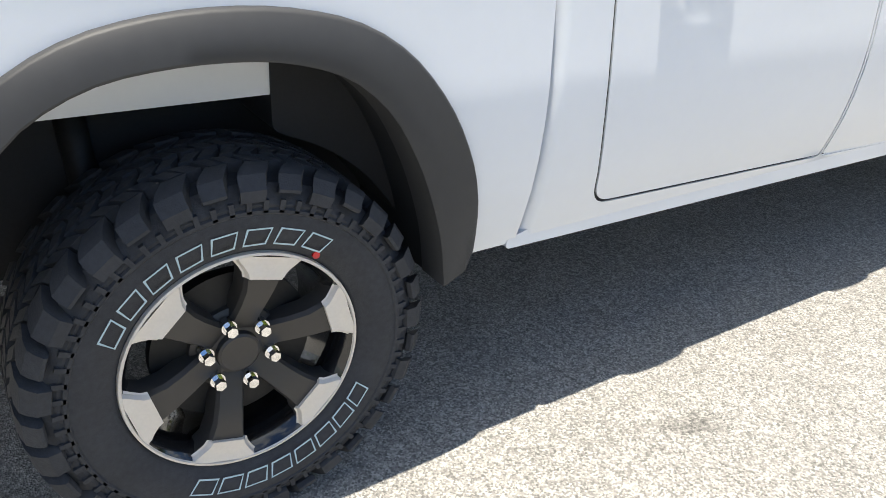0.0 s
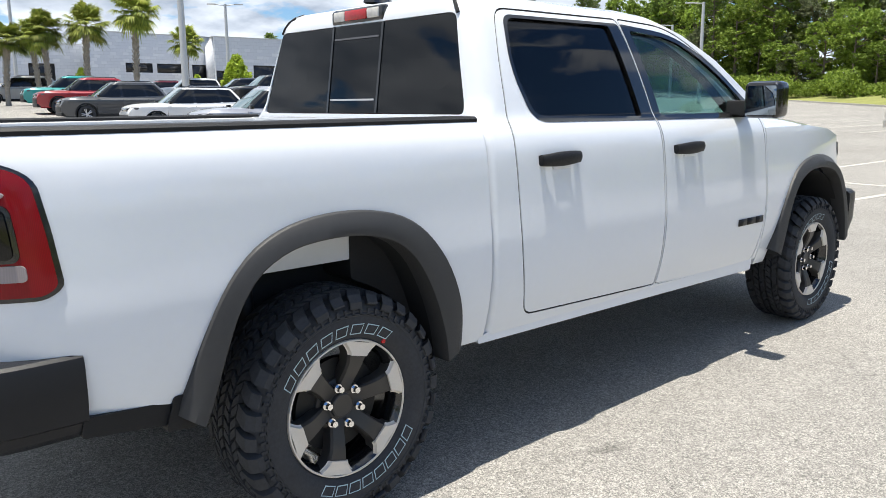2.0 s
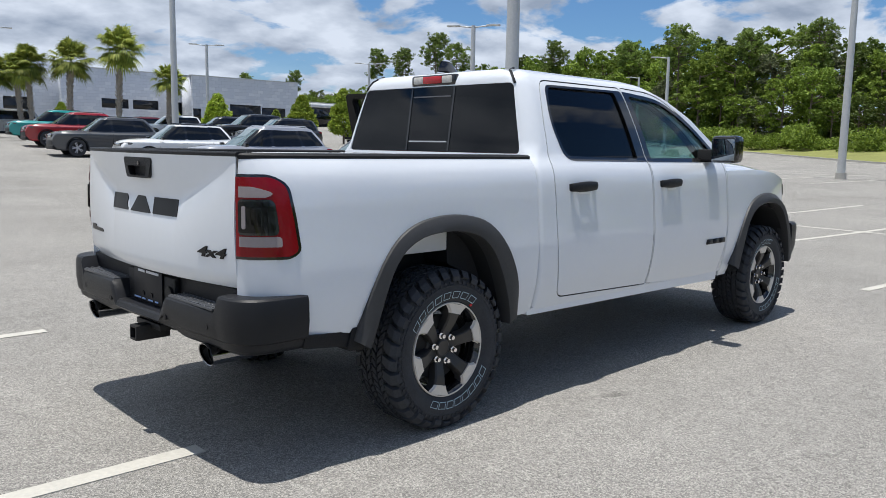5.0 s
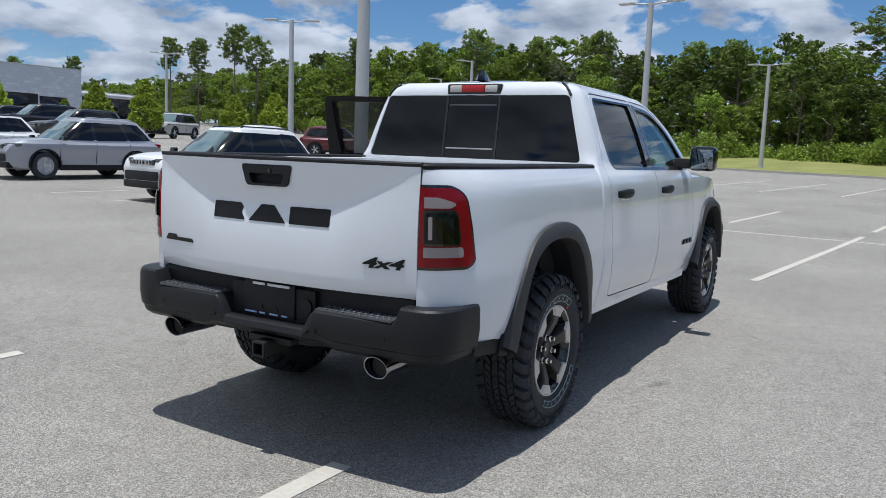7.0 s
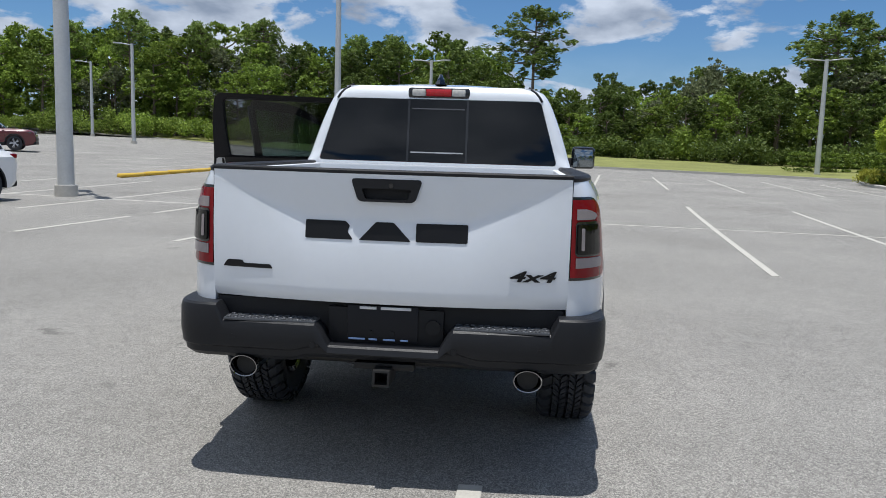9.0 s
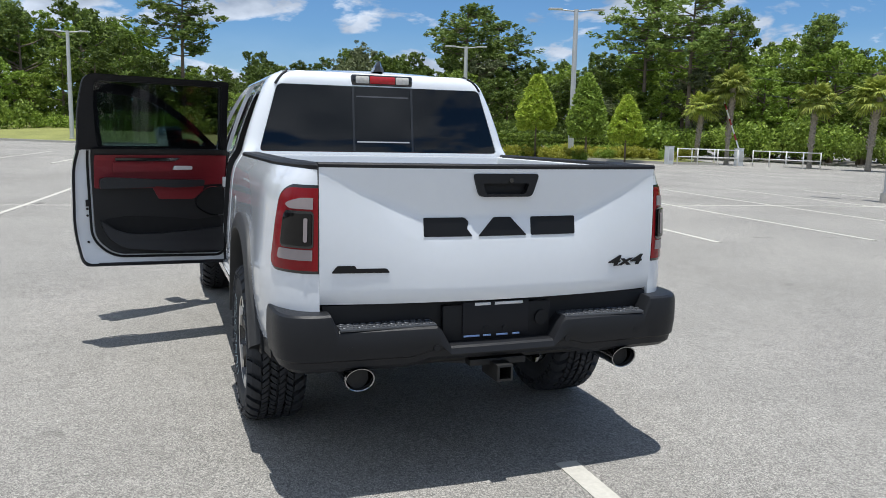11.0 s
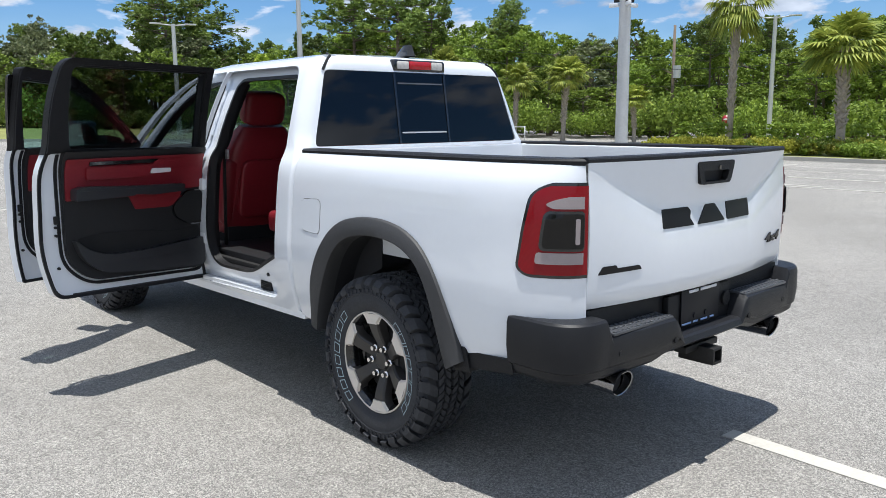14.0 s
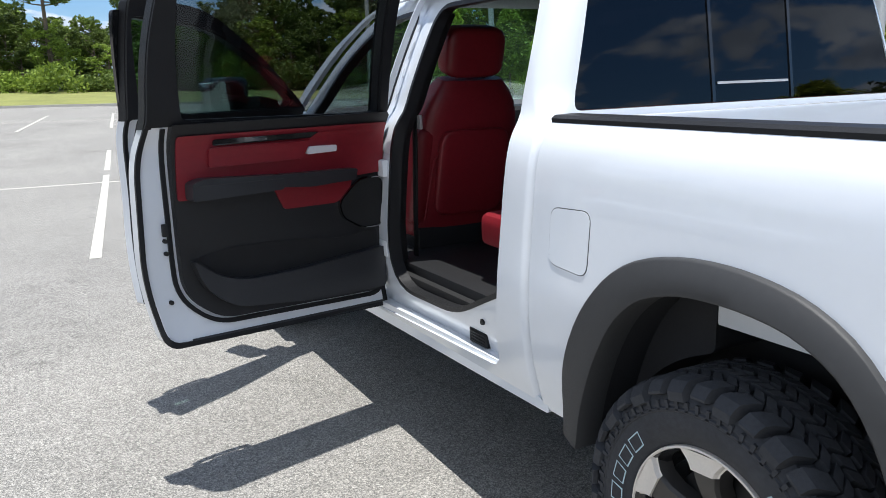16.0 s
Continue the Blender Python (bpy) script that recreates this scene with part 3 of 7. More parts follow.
FD_R = [0.02, 0.08, 0.2, 0.1, 0.1, 0.3, 0.15, 0.03, 0.03, 0.2]
RD, FD = rounded(RD_RAW, RD_R, 5), rounded(FD_RAW, FD_R, 5)
# the driver's doors have slimmer window frames on their free side
RD_SLIM = [(0.905, 0.548), (1.895, 0.515), (1.905, 1.00), (1.895, 1.34), (1.862, 1.826), (0.925, 1.838), (0.890, 1.60), (0.893, 1.36), (0.862, 1.22), (0.858, 0.80)]
RW = rounded([(1.030, 1.360), (1.800, 1.345), (1.713, 1.774), (0.998, 1.768), (0.952, 1.56)], [0.06, 0.02, 0.02, 0.05, 0.3], 5)
FW = rounded([(1.955, 1.347), (2.80, 1.352), (2.83, 1.40), (2.55, 1.595), (2.25, 1.735), (1.865, 1.760)], [0.02, 0.05, 0.05, 0.3, 0.2, 0.03], 5)


def door(sign, outline, window, name_label, glass, hinge, handle_x, trim_outline, angle=0.0):
    """One door with its window, black trim, handle and inner lining; hinge is its x, angle how far it stands open."""
    xs, zs = [p[0] for p in outline], [p[1] for p in outline]
    x0, x1, z0, z1 = min(xs) - 0.05, max(xs) + 0.05, min(zs) - 0.04, max(zs) + 0.03
    lo, hi = (0, 1.4) if sign > 0 else (-1.4, 0)
    cut = grown(outline, -0.008)
    skin = carve(side_shell(sign, x0, x1, z0, z1, 0.055), ("INTERSECT", prism(cut, lo, hi)), ("DIFFERENCE", prism(grown(window, 0.002), lo, hi)))
    d = part("door", skin, WHITE, truck, name_label, sharp=28)
    ring = carve(side_shell(sign, x0, x1, 1.31, z1, 0.02, 0.003), ("INTERSECT", prism(trim_outline, lo, hi)), ("DIFFERENCE", prism(grown(window, -0.004), lo, hi)))
    part("window_trim", ring, GLOSS_BLACK, d)
    pane = carve(side_shell(sign, x0, x1, 1.31, z1, 0.005, -0.012), ("INTERSECT", prism(grown(window, 0.004), lo, hi)))
    pane = part("window_pane", pane, glass, d)
    pane.visible_shadow = bool(angle)
    # handle: a bowed grip over a dish
    z = 1.185
    y = side_y(handle_x, z)
    bm = bmesh.new()
    rows = []
    for k in range(13):
        t = k / 12
        bow = 0.012 + 0.016 * math.sin(math.pi * t) ** 0.5
        hh = 0.023 + 0.007 * math.sin(math.pi * t)
        cx, cy = handle_x + 0.03 + 0.25 * t, sign * (y + bow)
        rows.append([(cx, cy + sign * 0.014 * math.cos(a), z + 0.006 * t + hh * math.sin(a)) for a in linspace(0, 2 * math.pi * 15 / 16, 16)])
    grid(bm, rows, close=True)
    bm.faces.new([v for v in bm.verts][:16][::-1])
    bm.faces.new([v for v in bm.verts][-16:])
    for t in (0.05, 0.93):
        box(bm, (handle_x + 0.03 + 0.25 * t, sign * (y + 0.006), z), (0.03, 0.036, 0.04), 0.006)
    bmesh.ops.recalc_face_normals(bm, faces=bm.faces)
    h = part("handle", bm, BLACK_PLASTIC, d, "black door handle")
    part("handle_insert", boxed((handle_x + 0.165, sign * (y + 0.006), z - 0.031), (0.115, 0.014, 0.020), 0.005), WHITE_FLAT, h)
    if angle:
        p = Matrix.Translation((hinge, sign * 0.872, 0))
        d.matrix_basis = p @ Matrix.Rotation(radians(angle), 4, "Z") @ p.inverted()
    return d


RT = rounded([(1.02, 1.338), (1.893, 1.330), (1.79, 1.785), (0.985, 1.778), (0.94, 1.56)], [0.08, 0.01, 0.02, 0.05, 0.3], 5)
FT = rounded([(1.903, 1.330), (2.90, 1.325), (2.885, 1.39), (2.57, 1.612), (2.25, 1.756), (1.812, 1.785)], [0.01, 0.04, 0.05, 0.3, 0.2, 0.02], 5)
door(-1, RD, RW, "closed white rear door with dark privacy glass", TINT, 1.93, 0.955, RT)
door_fr = door(-1, FD, FW, "closed white front door with pale green glass", FRONT_GLASS, 2.98, 1.965, FT)
RW_SLIM = rounded([(1.015, 1.360), (1.850, 1.345), (1.812, 1.792), (0.982, 1.798), (0.988, 1.56)], [0.03, 0.02, 0.02, 0.05, 0.2], 5)
RT_SLIM = rounded([(0.985, 1.338), (1.880, 1.330), (1.842, 1.808), (0.950, 1.815), (0.955, 1.56)], [0.03, 0.02, 0.02, 0.05, 0.2], 5)
FD_SLIM = [(1.901, 0.515), (2.93, 0.478), (2.965, 0.80), (2.955, 1.20), (2.935, 1.345), (2.60, 1.605), (2.22, 1.810), (1.838, 1.834), (1.888, 1.34), (1.911, 1.00)]
door_rl = door(1, rounded(RD_SLIM, RD_R, 5), RW_SLIM, "open white rear door with red and black lining", DOOR_TINT, 1.90, 0.955, RT_SLIM, -77.5)
door_fl = door(1, rounded(FD_SLIM, FD_R, 5), FW, "open white front door", FRONT_GLASS, 2.94, 1.965, FT, -65.0)


# cab shell: one sheet round sides and back, cut by the door openings
def cab_row(z, t):
    """One level of the cab's outside, t inside it: side, rear corner and back, from the driver's door pillar round."""
    k = min(1.0, max(0.0, (z - 1.30) / 0.12))
    r = 0.03 + 0.075 * k
    w = curve_at(PROFILE, z)
    back = 0.706 + 0.012 * k + max(0.0, z - 1.36) * 0.14 + max(0.0, z - 1.80) ** 2 * 9
    half = [(x, w - t) for x in linspace(2.966, back + r, 24)]
    for a in linspace(0, 90, 9)[1:]:
        c, sn = math.cos(radians(a)), math.sin(radians(a))
        half.append((back + r - (r - t) * sn, w - r + (r - t) * c))
    half += [(back + t, y) for y in linspace(w - r, 0.0, 10)[1:]]
    return [(x, y, z) for x, y in half] + [(x, -y, z) for x, y in half[-2::-1]]


def cab_sheet(z0, z1, thick, nz=48):
    zs = linspace(z0, z1, nz)
    return slab([cab_row(z, 0.0) for z in zs], [cab_row(z, thick) for z in zs])


GAP = material("door_gap_shadow_seal", (0.022, 0.023, 0.025), 0.9)


RD_INNER = [(1.03, 0.745), (1.26, 0.640), (1.775, 0.628), (1.785, 1.0), (1.775, 1.34), (1.695, 1.755), (0.985, 1.752), (0.935, 1.60), (0.912, 1.36), (0.898, 1.25), (0.910, 0.80)]
FD_INNER = [(1.965, 0.585), (2.80, 0.565), (2.845, 0.80), (2.835, 1.20), (2.80, 1.335), (2.55, 1.555), (2.20, 1.735), (1.865, 1.752), (1.955, 1.34), (1.966, 1.00)]


def door_frame(sign, raw, radii, inner, parent):
    soft = [0.17 if i == 0 else r + 0.05 for i, r in enumerate(radii)]
    if len(inner) > len(radii):
        soft = [0.12, 0.14, 0.17] + soft[2:]
    lo, hi = (0.3, 1.4) if sign > 0 else (-1.4, -0.3)
    xs, zs = [p[0] for p in raw], [p[1] for p in raw]
    sh = side_shell(sign, min(xs) - 0.04, max(xs) + 0.04, min(zs) - 0.03, max(zs) + 0.03, 0.042, -0.060)
    part("door_frame", carve(sh, ("INTERSECT", prism(inset(raw, 0.015, radii), lo, hi)), ("DIFFERENCE", prism(rounded(inner, soft, 5), lo, hi))), WHITE, parent)
    sh = side_shell(sign, min(xs) - 0.04, max(xs) + 0.04, min(zs) - 0.03, max(zs) + 0.03, 0.050, -0.054)
    part("opening_seal", carve(sh, ("INTERSECT", prism(inset(inner, 0.010, soft), lo, hi)), ("DIFFERENCE", prism(inset(inner, -0.008, soft), lo, hi))), BLACK_TRIM, parent)
    sh = side_shell(sign, min(xs) - 0.04, max(xs) + 0.04, min(zs) - 0.03, max(zs) + 0.03, 0.012, -0.005)
    if sign < 0:
        part("gap_seal", carve(sh, ("INTERSECT", prism(inset(raw, 0.012, radii), lo, hi)), ("DIFFERENCE", prism(inset(raw, -0.014, [r + 0.02 for r in radii]), lo, hi))), GAP, parent)


for s in (-1, 1):
    door_frame(s, RD_RAW, RD_R, RD_INNER, truck)
    door_frame(s, FD_RAW, FD_R, FD_INNER, truck)

A_LINE = [(1.2, 1.95), (2.06, 1.842), (2.35, 1.757), (2.62, 1.635), (2.90, 1.45), (3.02, 1.345), (3.2, 1.32), (3.2, 2.1), (1.2, 2.1)]
rear_window = rounded([(0.772, 1.372), (-0.772, 1.372), (-0.655, 1.778), (0.655, 1.778)], 0.03, 4)
cab = carve(cab_sheet(0.50, 1.862, 0.028),
            ("DIFFERENCE", prism(RD, 0.3, 1.4)), ("DIFFERENCE", prism(FD, 0.3, 1.4)),
            ("DIFFERENCE", prism(RD, -1.4, -0.3)), ("DIFFERENCE", prism(FD, -1.4, -0.3)),
            ("DIFFERENCE", prism(A_LINE, -1.4, 1.4)),
            ("DIFFERENCE", prism(rear_window, 0.5, 0.95, "x")))
part("cab", cab, WHITE, truck, sharp=30)


def roof():
    rows, under = [], []
    for i in range(20):
        t = i / 19
        x = 0.822 + (2.14 - 0.822) * t
        edge = 0.613
        base = 1.858 - 0.020 * max(0, (t - 0.72) / 0.28) ** 2
        row = []
        for k in range(21):
            y = -edge + 2 * edge * k / 20
            crown = 0.034 * (1 - (abs(y) / edge) ** 2.4) * min(1, t * 6 + 0.15)
            row.append((x, y, base + crown))
        rows.append(row)
        under.append([(a, b, c - 0.03) for a, b, c in row])
    part("roof", slab(rows, under), WHITE, truck)


roof()


def windshield():
    rows = []
    for t in linspace(0, 1, 10):
        x, z, w = 2.12 + 0.93 * t, 1.835 - 0.50 * t - 0.03 * math.sin(math.pi * t) * -1, 0.62 + 0.17 * t
        rows.append([(x + 0.10 * (1 - (y / w) ** 2) * t, y, z) for y in linspace(-w, w, 15)])
    inn = [[(x, y, z - 0.006) for x, y, z in r] for r in rows]
    ob = part("windshield", slab(rows, inn), FRONT_GLASS, truck)
    ob.visible_shadow = False


windshield()

# rear window: fixed panes either side of a sliding middle pane
def rear_x(z):
    return 0.718 + max(0.0, z - 1.36) * 0.14


def rear_pane(name, outline, off, thick, mat, parent, label=""):
    zs = [p[1] for p in outline]
    ys = [p[0] for p in outline]
    a = [[(rear_x(z) + off, y, z) for y in linspace(min(ys) - 0.02, max(ys) + 0.02, 8)] for z in linspace(min(zs) - 0.02, max(zs) + 0.02, 8)]
    b = [[(x + thick, y, z) for x, y, z in r] for r in a]
    return part(name, carve(slab(a, b), ("INTERSECT", prism(outline, 0.4, 1.2, "x"))), mat, parent, label)


rw = rear_pane("rear_window", grown(rear_window, -0.003), 0.006, 0.005, TINT, truck, "dark rear window with sliding middle pane")
rw.visible_shadow = False
for y in (0.19, -0.19):
    rear_pane("slider_post", [(y - 0.007, 1.376), (y + 0.007, 1.376), (y + 0.007, 1.775), (y - 0.007, 1.775)], 0.002, 0.006, GLOSS_BLACK, rw)
rear_pane("slider_rail", [(-0.17, 1.432), (0.17, 1.432), (0.17, 1.440), (-0.17, 1.440)], 0.001, 0.006, material("grey_rail", (0.5, 0.5, 0.52), 0.4), rw)
rear_pane("slider_rail", [(-0.17, 1.712), (0.17, 1.712), (0.17, 1.720), (-0.17, 1.720)], 0.001, 0.006, material("dark_rail", (0.10, 0.10, 0.11), 0.4), rw)

# high brake light in the roof's rear edge
brake = part("brake_light", boxed((0.797, 0, 1.816), (0.05, 0.40, 0.072), 0.02, 3), GLOSS_BLACK, truck, "high brake lamp, red between clear cargo lamps")
part("red_lens", boxed((0.774, 0, 1.819), (0.02, 0.165, 0.046), 0.008, 2), BRAKE_RED, brake)
for s in (-1, 1):
    part("clear_lens", boxed((0.775, s * 0.129, 1.819), (0.02, 0.088, 0.046), 0.012, 2), BRAKE_CLEAR, brake)
    part("roof_ditch", tube(bmesh.new(), [(0.788, s * 0.664, 1.775), (0.792, s * 0.649, 1.800), (0.804, s * 0.625, 1.830), (0.826, s * 0.592, 1.853), (0.870, s * 0.580, 1.868)], 0.008, 8), BLACK_PLASTIC, truck)
# shark fin aerial
bm = bmesh.new()
prof = [(0.0, 0.036), (0.022, 0.026), (0.045, 0.015), (0.066, 0.007)]
grid(bm, [[(1.010 - 0.085 * h / 0.066 - (0.195 - 0.115 * h / 0.066) * u, math.copysign(w, v) if abs(v) > 0 else 0, 1.878 + h) for u, v in ((0, 0), (0.3, 1), (0.8, 1), (1, 0), (0.8, -1), (0.3, -1))] for h, w in prof], close=True)
bm.faces.new([v for v in bm.verts][-6:])
bmesh.ops.recalc_face_normals(bm, faces=bm.faces)
part("aerial_fin", bm, GLOSS_BLACK, truck)

# ---- load bed ----
ARCH_IN = [(-0.525, 0.50), (-0.513, 0.521), (-0.450, 0.695), (-0.398, 0.828), (-0.325, 0.928), (-0.208, 0.985), (-0.071, 1.000), (0.066, 0.996),
           (0.205, 0.958), (0.300, 0.872), (0.372, 0.735), (0.420, 0.586), (0.432, 0.475)]
ARCH_OUT = [(-0.590, 0.542), (-0.572, 0.590), (-0.520, 0.734), (-0.438, 0.890), (-0.335, 0.998), (-0.215, 1.055), (-0.065, 1.078), (0.085, 1.077),
            (0.240, 1.046), (0.350, 0.980), (0.445, 0.859), (0.515, 0.714), (0.543, 0.580), (0.547, 0.520)]


def bed_path():
    pts = [(x, WIDE, 0.0, 1.0) for x in linspace(0.686, -0.55, 26)]
    for x in linspace(-0.60, -0.84, 6):
        pts.append((x, WIDE - 0.35 * (-0.55 - x) ** 2, -0.7 * (-0.55 - x), 1.0))
    x0, y0 = pts[-1][:2]
    for a in linspace(14, 86, 13)[1:]:
        c, s = math.cos(radians(a)), math.sin(radians(a))
        c0, s0 = math.cos(radians(14)), math.sin(radians(14))
        pts.append((x0 - 0.296 * (s - s0), y0 - 0.185 * (c0 - c), -s, c))
    return pts


BED = bed_path()


def bed_sheet(sign, path, z0, z1, thick, out=0.0, nz=36):
    outer, inner = [], []
    for z in linspace(z0, z1, nz):
        o = WIDE - curve_at(PROFILE, z) - out
        for rows, t in ((outer, 0.0), (inner, thick)):
            rows.append([(x - nx * (o * (0.55 - 0.45 * nx * nx) + t), sign * (y - ny * (o + t)), z) for x, y, nx, ny in path])
    return slab(outer, inner)


def flare(sign, xc, outer, inner, label):
    """A wheel arch flare: a broad lip round the arch, proud of the body."""
    bm = bmesh.new()
    rows = []
    for (ax, az), (bx, bz) in zip(outer, inner):
        row = []
        ya = side_y(xc + ax, az)
        for t, dy in ((0.0, -0.006), (0.004, 0.010), (0.04, 0.015), (0.08, 0.016), (0.50, 0.021), (0.92, 0.026), (0.985, 0.024), (1.0, 0.016), (1.01, -0.06)):
            row.append((xc + ax + (bx - ax) * t, sign * (ya + (0.957 - ya) * min(1, t * 3) + dy), az + (bz - az) * t))
        rows.append(row)
    grid(bm, rows)
    bmesh.ops.recalc_face_normals(bm, faces=bm.faces)
    part("wheel_flare", bm, FLARE, truck, label, sharp=30)


def dense(line, n=40):
    """The line again with n even points."""
    seg = [(Vector(b) - Vector(a)).length for a, b in zip(line, line[1:])]
    total, out = sum(seg), []
    for i in range(n):
        d = total * i / (n - 1)
        k = 0
        while k < len(seg) - 1 and d > seg[k]:
            d -= seg[k]
            k += 1
        a, b = Vector(line[k]), Vector(line[k + 1])
        out.append(tuple(a + (b - a) * min(1, d / seg[k])))
    for _ in range(2):
        out = [out[0]] + [tuple((Vector(a) + Vector(b) * 2 + Vector(c)) / 4) for a, b, c in zip(out, out[1:], out[2:])] + [out[-1]]
    return out


A_OUT, A_IN = dense(ARCH_OUT), dense(ARCH_IN)
ARCH_MID = [tuple((Vector(a) * 0.6 + Vector(b) * 0.4)) for a, b in zip(A_OUT, A_IN)]
UNDER = [(0.70, 0.40), (0.70, 0.487), (0.50, 0.487), (0.50, 0.3), (-0.48, 0.3), (-0.53, 0.60), (-0.62, 0.575), (-0.845, 0.592), (-0.85, 0.70), (-1.3, 0.72), (-1.3, 0.2), (0.7, 0.2)]
for s, side in ((-1, "passenger"), (1, "driver")):
    lo, hi = sorted((s * 0.3, s * 1.5))
    side_panel = carve(bed_sheet(s, BED, 0.46, 1.352, 0.035),
                       ("DIFFERENCE", prism(ARCH_MID + [(0.47, 0.2), (-0.60, 0.2)], lo, hi)),
                       ("DIFFERENCE", prism(UNDER, lo, hi)))
    part("bed_side", side_panel, WHITE, truck, sharp=30)
    flare(s, 0.0, A_OUT, A_IN, "dark grey plastic wheel arch flare")
    # rail cap on top of the bed side
    rows = []
    for x, y, nx, ny in [p for p in BED if p[0] < 0.70]:
        o = WIDE - 0.868
        base = Vector((x - nx * (o * (0.55 - 0.45 * nx * nx)), y - ny * o, 1.352))
        sec = [(0.004, -0.010), (0.006, 0.006), (-0.006, 0.015), (-0.075, 0.017), (-0.088, 0.010), (-0.088, -0.03)]
        rows.append([(base.x + nx * u, s * (base.y + ny * u), base.z + h) for u, h in sec])
    bm = bmesh.new()
    grid(bm, rows)
    bm.faces.new([v for v in bm.verts][:6])
    bmesh.ops.recalc_face_normals(bm, faces=bm.faces)
    part("bed_rail_cap", bm, BLACK_PLASTIC, truck)
    # inner wall of the bed
    part("bed_inner_wall", boxed((-0.19, s * 0.765, 1.112), (1.70, 0.04, 0.476), 0.01), WHITE_FLAT, truck)
    part("rocker", prism(rounded([(0.66, 0.475), (2.92, 0.44), (2.93, 0.52), (1.9, 0.54), (0.9, 0.56), (0.66, 0.50)], 0.015), s * 0.80, s * 0.905), WHITE, truck)
    part("mud_lip", prism(rounded([(-0.625, 0.500), (-0.530, 0.490), (-0.520, 0.60), (-0.595, 0.60)], 0.012), s * 0.78, s * 0.935), BLACK_PLASTIC, truck)
    part("under_bed_panel", boxed((-0.08, s * 0.60, 0.72), (1.35, 0.03, 0.42), 0.005), LINER, truck)
    part("lower_cladding", prism(rounded([(-0.85, 0.545), (-0.60, 0.515), (-0.58, 0.585), (-0.84, 0.60)], 0.01), s * 0.80, s * 0.925), BLACK_PLASTIC, truck)
part("bed_floor", boxed((-0.19, 0, 0.905), (1.74, 1.56, 0.05), 0.01), BLACK_TRIM, truck)
part("bed_bulkhead", boxed((0.660, 0, 1.09), (0.04, 1.66, 0.53), 0.012), WHITE, truck)


# tailgate: a lip, a dished upper band that tapers to a point at each end, and a fuller lower face
def tailgate_x(y, z):
    ay = abs(y)
    zv = 1.165 + (0.150 * max(0, ay - 0.33) / 0.40) ** 1.0
    zv = min(zv, 1.325)
    top = 1.325
    depth = 0.025 * (top - zv) / 0.16
    bulge = -0.077 * (1 - (ay / 0.765) ** 2)
    t = (zv - z) / (zv - 0.80)
    upper = 0.156 * (top - z)
    lower = depth * (1 - t) - (0.012 * math.sin(math.pi * min(1, max(0, t))) if t > 0 else 0.05 * t) - 0.002 * t
    k = 0.0035
    x = -k * math.log(math.exp(-upper / k) + math.exp(-lower / k))
    x = k * math.log(math.exp(x / k) + math.exp(-0.004 / k)) if z > zv else x
    if z < 0.87:
        x += 0.02 * ((0.87 - z) / 0.07) ** 2
    return -1.060 + bulge + x


ys, zs = linspace(-0.763, 0.763, 141), linspace(0.805, 1.358, 90)
out = [[(tailgate_x(y, z), y, z) for y in ys] for z in zs]
inn = [[(-1.00, y, z) for y in ys] for z in zs]
HANDLE = rounded([(0.150, 1.333), (-0.150, 1.333), (-0.118, 1.238), (0.118, 1.238)], 0.02, 4)
gate = part("tailgate", carve(slab(out, inn), ("DIFFERENCE", prism(grown(HANDLE, -0.004), -1.3, -1.085, "x"))), WHITE, truck, "closed white tailgate with black badges", sharp=40)
cap_rows = []
for y in linspace(-0.766, 0.766, 41):
    face = -1.060 - 0.077 * (1 - (y / 0.766) ** 2)
    cap_rows.append([(face + u, y, h) for u, h in ((0.0, 1.350), (-0.004, 1.354), (-0.004, 1.364), (0.002, 1.370), (0.070, 1.370), (0.076, 1.364), (0.076, 1.350))])
bm = bmesh.new()
vs = grid(bm, cap_rows)
bm.faces.new(vs[0])
bm.faces.new(vs[-1][::-1])
bmesh.ops.recalc_face_normals(bm, faces=bm.faces)
cap = part("tailgate_cap", bm, BLACK_PLASTIC, gate)
# dark joints between the gate and the bed sides
for s in (-1, 1):
    part("gate_joint", boxed((-1.0335, s * 0.7640, 1.075), (0.050, 0.005, 0.545)), GAP, truck)
# handle bezel with a deep pull
bez = carve(prism(HANDLE, -1.1385, -1.085, "x"), ("DIFFERENCE", prism(rounded([(0.105, 1.293), (-0.105, 1.293), (-0.088, 1.248), (0.088, 1.248)], 0.012, 3), -1.3, -1.108, "x")))
hb = part("tailgate_handle", bez, BLACK_PLASTIC, gate, "black tailgate handle")
part("camera_lens", cyl(bmesh.new(), (-1.1375, -0.02, 1.306), 0.010, 0.012, "x", 16), GLOSS_BLACK, hb)


# maker's badge: three plain blocks
def badge(name, outline, label, proud=0.003):
    """A thin block that follows the tailgate's face."""
    y0, y1, z0, z1 = min(p[0] for p in outline) - 0.02, max(p[0] for p in outline) + 0.02, min(p[1] for p in outline) - 0.02, max(p[1] for p in outline) + 0.02
    a = [[(tailgate_x(y, z) - proud, y, z) for y in linspace(y0, y1, 14)] for z in linspace(z0, z1, 14)]
    b = [[(x + 0.012, y, z) for x, y, z in r] for r in a]
    return part(name, carve(slab(a, b), ("INTERSECT", prism(rounded(outline, 0.006, 2), -1.4, -0.9, "x"))), BADGE, gate, label)


badge("badge_block", [(0.347, 1.076), (0.347, 1.153), (0.175, 1.153), (0.155, 1.135), (0.165, 1.108), (0.140, 1.076)], "black badge block")
badge("badge_block", [(0.115, 1.076), (0.045, 1.153), (-0.03, 1.153), (-0.105, 1.076)], "black badge block")
